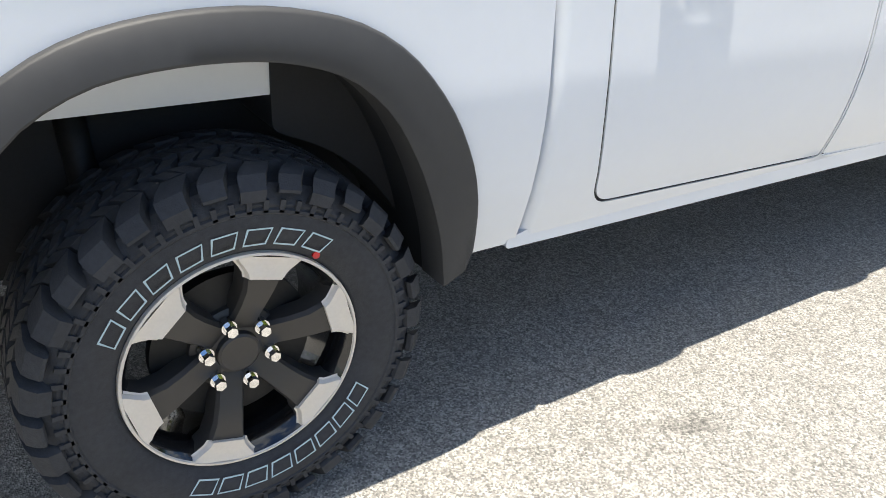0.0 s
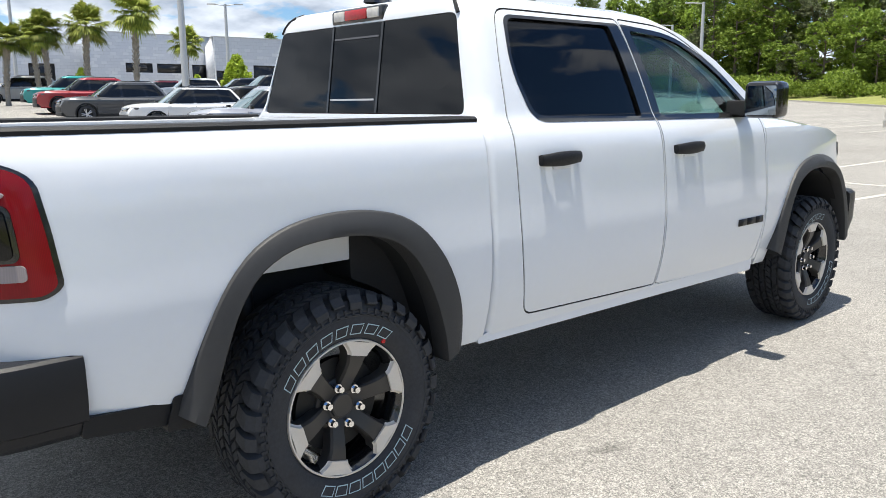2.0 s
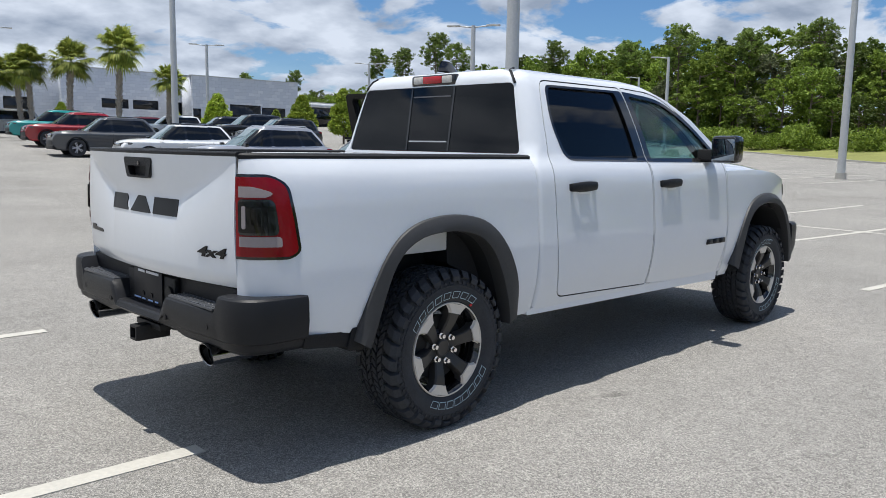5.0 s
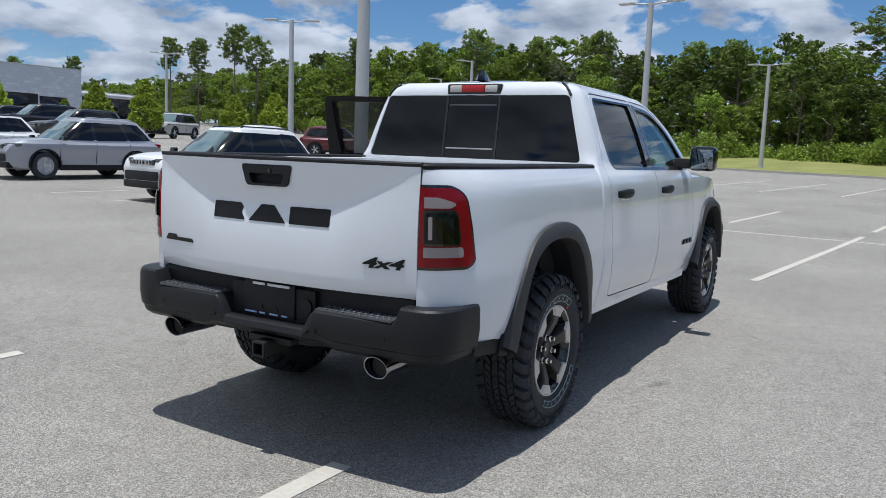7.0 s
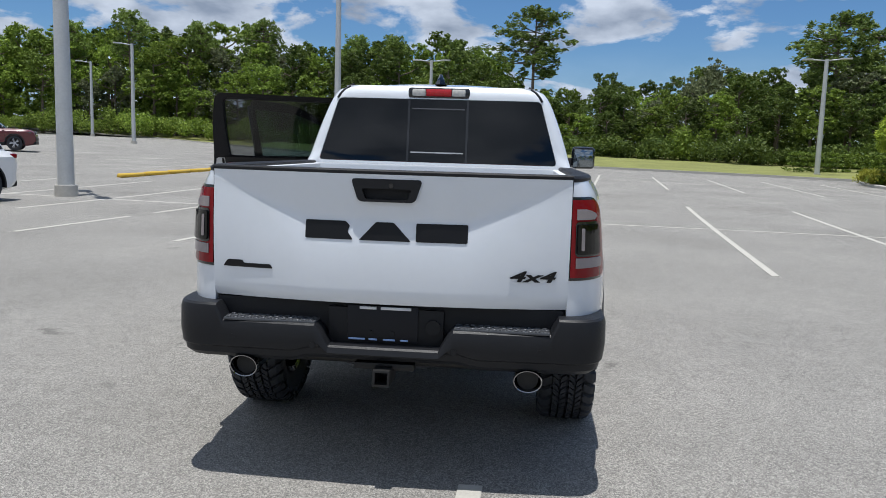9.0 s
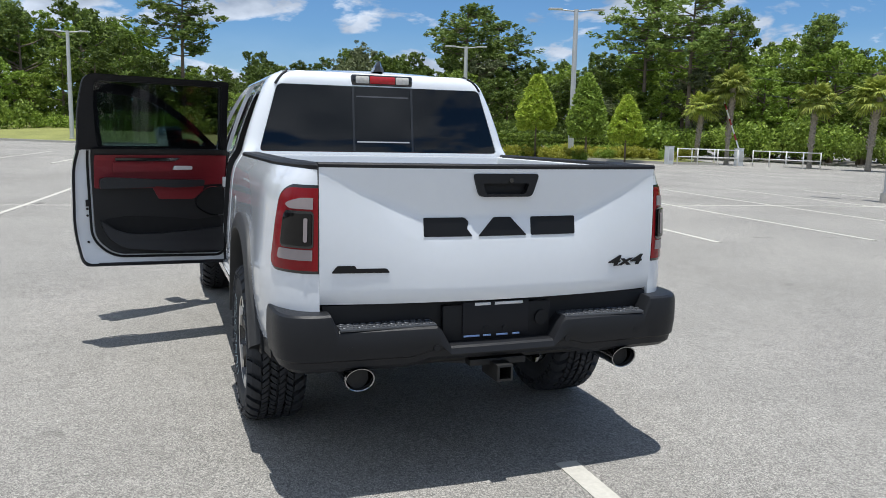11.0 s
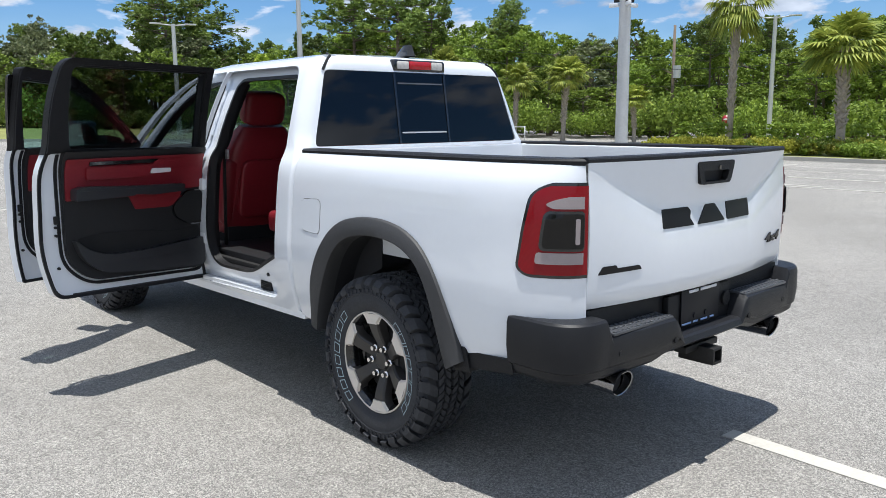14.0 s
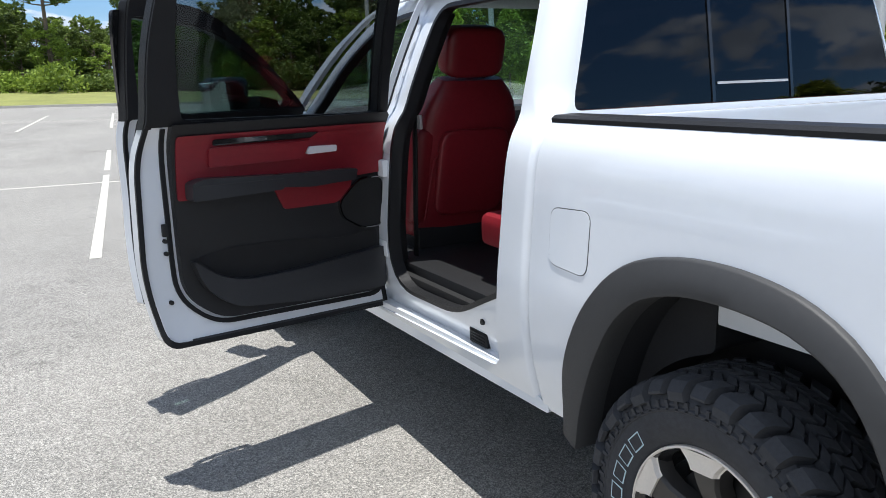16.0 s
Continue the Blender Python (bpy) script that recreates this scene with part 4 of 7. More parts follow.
badge("badge_block", [(-0.125, 1.076), (-0.125, 1.153), (-0.340, 1.153), (-0.340, 1.076)], "black badge block")
# model badge: a plain slanted bar
badge("model_badge", [(0.718, 0.936), (0.695, 0.966), (0.625, 0.966), (0.622, 0.954), (0.500, 0.954), (0.487, 0.936)], "black model badge")


def text_mesh(body, size, depth, mat, name, parent, m, shear=0.0, wide=1.0):
    cu = bpy.data.curves.new("t", "FONT")
    cu.body, cu.size, cu.extrude, cu.shear, cu.align_x, cu.align_y = body, size, depth, shear, "CENTER", "CENTER"
    cu.offset = size * 0.025
    ob = new("t", cu)
    dg = bpy.context.evaluated_depsgraph_get()
    me = bpy.data.meshes.new_from_object(ob.evaluated_get(dg))
    bpy.data.objects.remove(ob)
    bpy.data.curves.remove(cu)
    bm = bmesh.new()
    bm.from_mesh(me)
    bpy.data.meshes.remove(me)
    bmesh.ops.transform(bm, matrix=m @ Matrix.Diagonal((wide, 1, 1, 1)), verts=bm.verts)
    for v in bm.verts:
        v.co.x += tailgate_x(v.co.y, v.co.z)
    return part(name, bm, mat, parent)


rear_face = Matrix(((0, 0, -1, 0), (-1, 0, 0, 0), (0, 1, 0, 0), (0, 0, 0, 1)))
text_mesh("4x4", 0.062, 0.003, BADGE, "drive_badge", gate, Matrix.Translation((-0.003, -0.608, 0.945)) @ rear_face, 0.25, 2.0)


# tail lamps: lens patches that follow the bed's corner
def lamp_len(z):
    """How far the lamp reaches round the corner, at height z."""
    t = (z - 0.935) / (1.278 - 0.935)
    return 0.278 - 0.03 * max(0, (0.14 - t) / 0.14) ** 2 - 0.045 * max(0, t) - 0.02 * max(0, t - 0.5) - 0.050 * max(0, (t - 0.80) / 0.20) ** 2


def lamp_patch(name, sign, z0, z1, s0, s1, out, mat, parent, label="", n=30):
    """A lens from height z0 to z1, over s0..s1 of its reach from the inner edge; s1 may follow the outline."""
    path = BED[::-1]
    cum = [0.0]
    for p, q in zip(path, path[1:]):
        cum.append(cum[-1] + math.hypot(p[0] - q[0], p[1] - q[1]))
    rows, back = [], []
    for z in [z0 + (z1 - z0) * (0.5 - 0.5 * math.cos(math.pi * k / 25)) for k in range(26)]:
        o = WIDE - curve_at(PROFILE, z)
        row, bk = [], []
        a = s0 if not callable(s0) else s0(z)
        b = s1 if not callable(s1) else s1(z)
        for d in linspace(a, b, n):
            k = 0
            while k < len(cum) - 2 and cum[k + 1] < d:
                k += 1
            t = (d - cum[k]) / (cum[k + 1] - cum[k])
            x, y, nx, ny = (path[k][i] + (path[k + 1][i] - path[k][i]) * t for i in range(4))
            for r, h in ((row, out), (bk, out - 0.03)):
                r.append((x - nx * (o * (0.55 - 0.45 * nx * nx) - h), sign * (y - ny * (o - h)), z))
        rows.append(row)
        back.append(bk)
    bm = slab(rows, back)
    return part(name, bm, mat, parent, label)


def soft_end(z, z0, z1, r):
    """How far a rounded corner of radius r draws back at height z."""
    k = max(0.0, r - min(z - z0, z1 - z))
    return r - math.sqrt(max(0.0, r * r - k * k))


for s in (-1, 1):
    lamp = lamp_patch("tail_lamp", s, 0.933, 1.282, -0.004, lambda z: lamp_len(z) + 0.012 - soft_end(z, 0.933, 1.282, 0.040), 0.004, GLOSS_BLACK, truck, "tail lamp with red, clear and smoked lenses")
    lamp_patch("red_lens", s, 0.945, 1.270, 0.008, lambda z: lamp_len(z) - 0.002 - soft_end(z, 0.945, 1.270, 0.034), 0.009, RED_LENS, lamp)
    lamp_patch("smoked_bezel", s, 1.034, 1.180, lambda z: 0.026 + soft_end(z, 1.034, 1.180, 0.016), lambda z: lamp_len(z) * 0.735 - soft_end(z, 1.034, 1.180, 0.024), 0.013, GLOSS_BLACK, lamp)
    lamp_patch("smoked_lens", s, 1.044, 1.170, lambda z: 0.034 + soft_end(z, 1.044, 1.170, 0.012), lambda z: lamp_len(z) * 0.690 - soft_end(z, 1.044, 1.170, 0.018), 0.021, SMOKE_LENS, lamp)
    lamp_patch("indicator_lens", s, 1.060, 1.154, lambda z: 0.050 + soft_end(z, 1.060, 1.154, 0.006), lambda z: 0.066 - soft_end(z, 1.060, 1.154, 0.006), 0.024, CLEAR_LENS, lamp)
    lamp_patch("reverse_lens", s, 1.188, 1.232, 0.030, lambda z: lamp_len(z) * 0.72 - 0.080 * max(0.0, abs(z - 1.204) / 0.028) ** 1.7, 0.014, CLEAR_LENS, lamp)
    lamp_patch("clear_lens", s, 0.986, 1.028, 0.030, lambda z: lamp_len(z) * 0.76 - soft_end(z, 0.986, 1.028, 0.012), 0.014, CLEAR_LENS, lamp)

# ---- rear bumper ----
def bumper_plan():
    """The bumper's face in plan, from the passenger's end round the back to the driver's end: (x, y, inward x, inward y)."""
    half = [(-1.165 + 0.02 * (y / 0.70) ** 2, y) for y in (0.0, 0.10, 0.20, 0.235, 0.25, 0.275, 0.295, 0.32, 0.40, 0.52, 0.64, 0.70, 0.715, 0.73)]
    for a in linspace(4, 90, 15):
        c, sn = math.cos(radians(a)), math.sin(radians(a))
        half.append((-1.145 + 0.235 * (1 - max(0.0, c) ** 0.62), 0.73 + 0.205 * sn ** 0.70))
    half += [(-0.87, 0.938), (-0.828, 0.936)]
    pts = [(x, -y) for x, y in half[:0:-1]] + half
    out = []
    for i, (x, y) in enumerate(pts):
        a, b = Vector(pts[max(i - 1, 0)]), Vector(pts[min(i + 1, len(pts) - 1)])
        d = (b - a).normalized()
        out.append((x, y, d.y, -d.x))
    return out


def bumper():
    """The face from end to end: high corners, stepped pads, and a low middle under the plate."""
    rows = []
    for x, y, nx, ny in bumper_plan():
        ay = abs(y)
        top = 0.628 if ay <= 0.235 else 0.628 + (0.716 - 0.628) * min(1, (ay - 0.235) / 0.05) if ay < 0.70 else 0.716 + (0.782 - 0.716) * min(1, (ay - 0.70) / 0.03)
        low = 0.562 if ay < 0.33 else 0.562 - 0.02 * min(1, (ay - 0.33) / 0.06)
        din = 0.14 if ay < 0.70 else 0.16
        sec = [(din, top - 0.002), (0.05, top), (0.014, top - 0.002), (0.004, top - 0.010), (-0.002, top - 0.030),
               (-0.004, (top + low) / 2), (0.004, low + 0.055), (0.014, low + 0.047), (0.020, low + 0.02), (0.045, low), (0.08, low + 0.01)]
        rows.append([(x + nx * d, y + ny * d, z) for d, z in sec])
    bm = bmesh.new()
    vs = grid(bm, rows)
    bm.faces.new(vs[0])
    bm.faces.new(vs[-1][::-1])
    bmesh.ops.recalc_face_normals(bm, faces=bm.faces)
    b = part("rear_bumper", bm, BUMPER, truck, "dark grey rear bumper with stepped tread pads", sharp=24)
    for s in (-1, 1):
        pad = part("step_pad", boxed((-1.088, s * 0.495, 0.717), (0.115, 0.40, 0.012), 0.005), PAD, b)
        lug = bmesh.new()
        for i in range(13):
            for j in range(4):
                box(lug, (-1.135 + 0.032 * j, s * (0.315 + 0.030 * i + 0.008 * (j % 2)), 0.7245), (0.012, 0.021, 0.005), 0.0015, 1)
        tagged(part("tread_pattern", lug, PAD, pad), kind="stuff")
    # dark recess behind and the plate
    for s in (-1, 1):
        part("sensor", cyl(bmesh.new(), (-1.148, s * 0.655, 0.640), 0.013, 0.010, "x", 18), BLACK_PLASTIC, b)
        part("sensor", cyl(bmesh.new(), (-1.162, s * 0.300, 0.625), 0.013, 0.010, "x", 18), BLACK_PLASTIC, b)
    part("recess", boxed((-1.045, 0, 0.70), (0.03, 1.50, 0.20), 0.004), BLACK_PLASTIC, b)
    part("plate_pocket", boxed((-1.075, 0.0, 0.70), (0.03, 0.50, 0.165), 0.01), BLACK_PLASTIC, b)
    plate = part("licence_plate", boxed((-1.096, 0.012, 0.716), (0.008, 0.305, 0.155), 0.004), material("dealer_plate", (0.006, 0.007, 0.011), 0.45, spec=0.3), b, "black dealer plate with white bars")
    ink, blue = material("plate_white", (0.75, 0.77, 0.8), 0.5), material("plate_blue", (0.35, 0.5, 0.8), 0.5)
    part("letter_bar", boxed((-1.101, 0.075, 0.784), (0.003, 0.072, 0.012)), ink, plate)
    part("letter_bar", boxed((-1.101, -0.045, 0.784), (0.003, 0.130, 0.012)), ink, plate)
    for y, w in ((0.115, 0.072), (0.045, 0.036), (-0.025, 0.052), (-0.090, 0.034)):
        part("letter_bar", boxed((-1.101, y + 0.008, 0.648), (0.003, w, 0.008)), blue, plate)
    for y in (0.06, -0.03):
        part("plate_bolt", cyl(bmesh.new(), (-1.101, y, 0.675), 0.012, 0.006, "x", 16), BLACK_PLASTIC, plate)
    part("plug_cover", cyl(bmesh.new(), (-1.092, -0.205, 0.71), 0.032, 0.02, "x", 24), BLACK_PLASTIC, b)
    return b


bumper()
# tow hitch
hitch = part("tow_hitch", carve(boxed((-1.10, 0, 0.500), (0.17, 0.074, 0.074), 0.006), ("DIFFERENCE", boxed((-1.16, 0, 0.500), (0.2, 0.052, 0.052)))), STEEL, truck, "square black tow hitch receiver")
part("hitch_crossbar", cyl(bmesh.new(), (-1.0, 0, 0.545), 0.03, 1.1, "y", 16), STEEL, hitch)
part("hitch_bracket", boxed((-1.08, 0, 0.532), (0.06, 0.26, 0.03), 0.006), STEEL, hitch)
for s in (-1, 1):
    # oval chromed tail pipe, slash cut
    bm = bmesh.new()
    ring = lambda x, k: [(x - 0.012 * math.sin(a), s * 0.612 + 0.060 * k * math.cos(a), 0.508 + 0.050 * k * math.sin(a) - 0.20 * 0) for a in linspace(0, 2 * math.pi * 23 / 24, 24)]
    grid(bm, [ring(-0.90, 0.95), ring(-1.10, 1.0), ring(-1.126, 1.03), ring(-1.132, 1.01), ring(-1.130, 0.93), ring(-1.118, 0.90), ring(-1.0, 0.84)], close=True)
    bmesh.ops.recalc_face_normals(bm, faces=bm.faces)
    tp = part("tail_pipe", bm, TIP, truck, "dark chromed oval tail pipe")
    part("pipe_bore", cyl(bmesh.new(), (-1.04, s * 0.612, 0.508), 0.045, 0.10, "x", 20), STEEL, tp)


# ---- wheels ----
def lathe(profile, seg, closed=True):
    """A ring turned round the y axis from a profile of (y, r)."""
    bm = bmesh.new()
    grid(bm, [[(r * math.cos(a), y, r * math.sin(a)) for a in linspace(0, 2 * math.pi * (seg - 1) / seg, seg)] for y, r in profile], close=True)
    bmesh.ops.recalc_face_normals(bm, faces=bm.faces)
    return bm


R_T, W_T = 0.400, 0.138


def wheel_meshes():
    """Outer side is +y. Everything round the hub at the origin."""
    out = {}
    tyre = [(-W_T + 0.03, 0.235), (-W_T + 0.004, 0.27), (-W_T, 0.31), (-W_T + 0.008, 0.352), (-W_T + 0.026, 0.374), (-0.06, 0.382), (0, 0.384), (0.06, 0.382), (W_T - 0.026, 0.374),
            (W_T - 0.010, 0.356), (W_T - 0.003, 0.340), (W_T - 0.004, 0.334), (W_T + 0.001, 0.331), (W_T + 0.001, 0.325), (W_T - 0.002, 0.322), (W_T, 0.306), (W_T - 0.003, 0.278), (W_T - 0.014, 0.252), (W_T - 0.026, 0.240), (W_T - 0.034, 0.233), (W_T - 0.05, 0.228)]
    out["tyre"] = lathe(tyre, 72)
    tread = bmesh.new()

    def lump(pts, r0, r1, a0):
        """One tread block: pts of (across the tyre, round the tyre), slightly tapered."""
        cy, ca = sum(p[0] for p in pts) / len(pts), sum(p[1] for p in pts) / len(pts)
        lo, hi = [], []
        for y, a in pts:
            for lst, r, k in ((lo, r0, 1.0), (hi, r1, 0.95)):
                yy, aa = cy + (y - cy) * k, a0 + ca + (a - ca) * k
                rr = r - 0.008 * (yy / 0.11) ** 2
                lst.append(tread.verts.new((rr * math.cos(aa), yy, rr * math.sin(aa))))
        n = len(lo)
        tread.faces.new(hi)
        for i in range(n):
            tread.faces.new((lo[i], lo[(i + 1) % n], hi[(i + 1) % n], hi[i]))
    N = 34
    st = 2 * math.pi / N
    for i in range(N):
        a = i * st
        for sgn in (-1, 1):
            off = a if sgn > 0 else a + st / 2
            foot, slim = (0.350, 0.300) if i % 2 else (0.366, 0.260)
            # shoulder lug, rolled over the edge of the tyre on to its wall
            prof = [(0.082, 0.372), (0.082, 0.4035), (0.108, 0.4015), (0.124, 0.3955), (0.1335, 0.385), (W_T + 0.006, 0.372), (W_T + 0.0055, foot), (W_T - 0.006, foot - 0.004)]
            ends = []
            for side in (-1, 1):
                ends.append([tread.verts.new((r * math.cos(off + q), sgn * y, r * math.sin(off + q))) for y, r in prof
                             for q in [side * st * (slim + 0.05 * min(1, (y - 0.08) / 0.03)) + st * 0.26 * (0.11 - min(y, 0.128)) / 0.03]])
            n = len(prof)
            tread.faces.new(ends[0])
            tread.faces.new(ends[1][::-1])
            for q in range(n):
                tread.faces.new((ends[0][q], ends[0][(q + 1) % n], ends[1][(q + 1) % n], ends[1][q]))
            # two rows of hooked blocks inside it, each split by a sipe
            for y0, y1, skew, turn in ((0.043, 0.075, 0.34, 0.36), (0.005, 0.036, -0.30, 0.10)):
                for c in (-0.225, 0.225):
                    lump([(sgn * y0, (c - 0.195) * st - skew * st * 0.5), (sgn * y1, (c - 0.195) * st + skew * st * 0.5), (sgn * (y1 - 0.003), (c + 0.185) * st + skew * st * 0.5), (sgn * (y0 + 0.003), (c + 0.185) * st - skew * st * 0.5)][::sgn], 0.374, 0.4045, off + st * turn)
            # thin radial ribs below the shoulder
            for q in (-0.25, 0.25):
                rib = Matrix.Rotation(-(off + q * st), 4, "Y") @ Matrix.Translation((0.338, sgn * (W_T - 0.003), 0))
                box(tread, (0, 0, 0), (0.024, 0.008, 0.0095), 0, 1, rib)
    bmesh.ops.recalc_face_normals(tread, faces=tread.faces)
    out["tread"] = tread
    # letters as plain outlined bars: eight at the top, eight at the foot
    let = bmesh.new()

    def outline_bar(a0, a1, r0, r1):
        t = 0.0034
        y = W_T - 0.0005
        pts = lambda e: [((r0 + e), a0 + e / 0.3), ((r0 + e), a1 - e / 0.3), ((r1 - e), a1 - e / 0.3 + 0.028), ((r1 - e), a0 + e / 0.3 + 0.028)]
        pos = lambda r, a, h: (r * math.cos(a), W_T - 0.0005 - 0.9 * (r - 0.302) ** 2 * 4 + h, r * math.sin(a))
        o = [let.verts.new(pos(r, a, 0.002)) for r, a in pts(0)]
        i = [let.verts.new(pos(r, a, 0.002)) for r, a in pts(t)]
        for q in range(4):
            let.faces.new((o[q], o[(q + 1) % 4], i[(q + 1) % 4], i[q]))
    outline_bar(-radians(4.8), radians(4.8), 0.262, 0.298)
    bmesh.ops.recalc_face_normals(let, faces=let.faces)
    out["lettering"] = let
    # barrel and lip
    out["barrel"] = lathe([(W_T - 0.028, 0.236), (W_T - 0.024, 0.2375), (W_T - 0.022, 0.234), (W_T - 0.034, 0.224), (W_T - 0.06, 0.212), (0.0, 0.205), (-0.11, 0.21), (-0.12, 0.235)], 72)
    out["lip"] = lathe([(W_T - 0.026, 0.240), (W_T - 0.017, 0.2385), (W_T - 0.016, 0.2335), (W_T - 0.020, 0.2315)], 96)
    # spokes: broad at the hub, waisted, then splayed pads at the lip
    spoke, pad, web = bmesh.new(), bmesh.new(), bmesh.new()

    def plate(bm, pts, y_out, depth):
        """pts of (r along the spoke, half width, y offset)."""
        rows = []
        for r, w, dy in pts:
            rows.append([(r, y_out + dy - depth, -w * 1.10), (r, y_out + dy - 0.010, -w), (r, y_out + dy, -w + 0.006), (r, y_out + dy, w - 0.006), (r, y_out + dy - 0.010, w), (r, y_out + dy - depth, w * 1.10)])
        vs = grid(bm, rows)
        bm.faces.new([v for v in vs[0]][::-1])
        bm.faces.new(vs[-1])
        return [v for row in vs for v in row]
    plate(spoke, [(0.045, 0.031, -0.058), (0.080, 0.0290, -0.044), (0.115, 0.0300, -0.028), (0.150, 0.0325, -0.015), (0.186, 0.0385, -0.010), (0.205, 0.0510, -0.011), (0.219, 0.0650, -0.011), (0.232, 0.0700, -0.010)], W_T - 0.015, 0.05)
    for vv in plate(pad, [(0.182, 0.0385, -0.005), (0.193, 0.0425, -0.005), (0.205, 0.0520, -0.006), (0.219, 0.0660, -0.006), (0.238, 0.0740, -0.004)], W_T - 0.013, 0.012):
        r = math.hypot(vv.co.x, vv.co.z)
        if vv.co.x > 0.205:
            f = min(1.0, 0.2385 / r)
            vv.co.x *= f
            vv.co.z *= f
    for b in (spoke, pad):
        bmesh.ops.recalc_face_normals(b, faces=b.faces)
    out["spokes"], out["pads"] = spoke, pad
    hub = lathe([(W_T - 0.110, 0.100), (W_T - 0.084, 0.092), (W_T - 0.074, 0.072), (W_T - 0.070, 0.045), (W_T - 0.058, 0.043), (W_T - 0.055, 0.038), (W_T - 0.057, 0.030), (W_T - 0.056, 0.0005)], 48)
    out["hub"] = hub
    disc = lathe([(0.02, 0.06), (0.02, 0.165), (0.045, 0.165), (0.045, 0.0005)], 48)
    out["disc"] = disc
    nut = bmesh.new()
    cyl(nut, (0, 0, 0), 0.0155, 0.020, "y", 20, 0.0155)
    cyl(nut, (0, 0.018, 0), 0.0115, 0.024, "y", 6)
    out["nut"] = nut
    return out


def make_wheel(at):
    w = wheel_meshes()
    rim = part("wheel", w["barrel"], GLOSS_BLACK, truck, "black six spoke alloy wheel with machined pads", at=at, sharp=25)
    part("tyre", w["tyre"], RUBBER, rim, "all terrain tyre with outlined pale lettering")
    tagged(part("tread", w["tread"], RUBBER, rim, sharp=20), kind="stuff")
    for name, key, mat, turns in (("spoke", "spokes", RIM_BLACK, [60 * k + 45 for k in range(6)]), ("machined_pad", "pads", MACHINED, [60 * k + 45 for k in range(6)]),
                                  ("letter_bar", "lettering", LETTER_WHITE, [76 + (j - 3.5) * 12.6 for j in range(8)] + [-108 + (j - 3.5) * 11.4 for j in range(8)])):
        one = None
        for a in turns:
            m = Matrix.Rotation(-radians(a), 4, "Y")
            if one is None:
                one = part(name, w[key], mat, rim, at=m, sharp=25)
            else:
                o = new(name, one.data)
                o.parent, o.matrix_basis = rim, m
    part("rim_lip", w["lip"], MACHINED, rim)
    part("hub_cap", w["hub"], RIM_BLACK, rim)
    part("brake_disc", w["disc"], STEEL, rim)
    me = None
    for k in range(6):
        a = radians(60 * k + 15)
        m = Matrix.Translation((0.0685 * math.cos(a), W_T - 0.064, 0.0685 * math.sin(a)))
        if me is None:
            nut = part("lug_nut", w["nut"], CHROME, rim, at=m)
            me = nut.data
        else:
            o = new("lug_nut", me)
            o.parent, o.matrix_basis = rim, m
    return rim


def wheel_at(x, sign, spin):
    y = sign * 0.830
    m = Matrix.Translation((x, y, 0.402)) @ (Matrix() if sign > 0 else Matrix.Rotation(math.pi, 4, "Z")) @ Matrix.Rotation(radians(spin), 4, "Y")
    return m


first = make_wheel(wheel_at(0.0, -1, 0))
for x, s, spin in ((3.672, -1, 17), (0.0, 1, 80), (3.672, 1, 40)):
    c = copy_thing(first, wheel_at(x, s, spin))
# a dab of red paint that the tyre fitter left
part("paint_mark", cyl(bmesh.new(), (-0.146, W_T - 0.014, 0.208), 0.0075, 0.010, "y", 12), BRAKE_RED, first)

# wheel wells, liners and the frame underneath
for xc in (0.0, 3.672):
    for s in (-1, 1):
        bm = bmesh.new()
        rows = []
        for a in linspace(-12, 192, 30):
            c, sn = math.cos(radians(a)), math.sin(radians(a))
            rows.append([(xc - 0.04 + 0.475 * c, s * y, 0.50 + 0.475 * max(sn, -0.05)) for y in (0.93, 0.80, 0.60)])
        if xc == 0.0:
            rows = [[(x * 1.006, s * y, 0.5 + (z - 0.5) * 1.006) for y in (0.935, 0.80, 0.58)] for x, z in A_IN if x > 0.14][::-1]
        grid(bm, rows)
        bmesh.ops.recalc_face_normals(bm, faces=bm.faces)
        part("wheel_well_liner", bm, LINER, truck)
        if xc == 0.0:
            lo, hi = sorted((s * 0.60, s * 0.79))
            felt = part("liner_wall", prism(rounded([(0.135, 1.04), (0.135, 0.805), (0.24, 0.760), (0.33, 0.695), (0.40, 0.61), (0.45, 0.53), (0.47, 0.42), (0.55, 0.42), (0.55, 1.04)], [0.03, 0.02, 0.1, 0.1, 0.1, 0.1, 0.03, 0.03, 0.03], 4), lo, hi), LINER, truck)
            for x, z in ((0.29, 0.90), (0.40, 0.80), (0.47, 0.64)):
                part("clip", cyl(bmesh.new(), (x, s * 0.791, z), 0.010, 0.008, "y", 10), BLACK_PLASTIC, felt)
    part("axle", cyl(bmesh.new(), (xc, 0, 0.40), 0.055, 1.5, "y", 20), STEEL, truck)
for s in (-1, 1):
    part("frame_rail", boxed((1.6, s * 0.46, 0.60), (5.2, 0.09, 0.16), 0.01), STEEL, truck)
    part("shock_absorber", tube(bmesh.new(), [(-0.16, s * 0.60, 0.38), (-0.20, s * 0.62, 0.85)], 0.03), STEEL, truck)
part("underbody", boxed((1.95, 0, 0.66), (2.4, 1.6, 0.10), 0.02), BLACK_TRIM, truck)
part("fuel_tank", boxed((1.2, 0.33, 0.56), (0.9, 0.4, 0.18), 0.04), BLACK_TRIM, truck)
part("spare_tyre", cyl(bmesh.new(), (-0.66, 0, 0.60), 0.36, 0.2, "z", 36), RUBBER, truck)

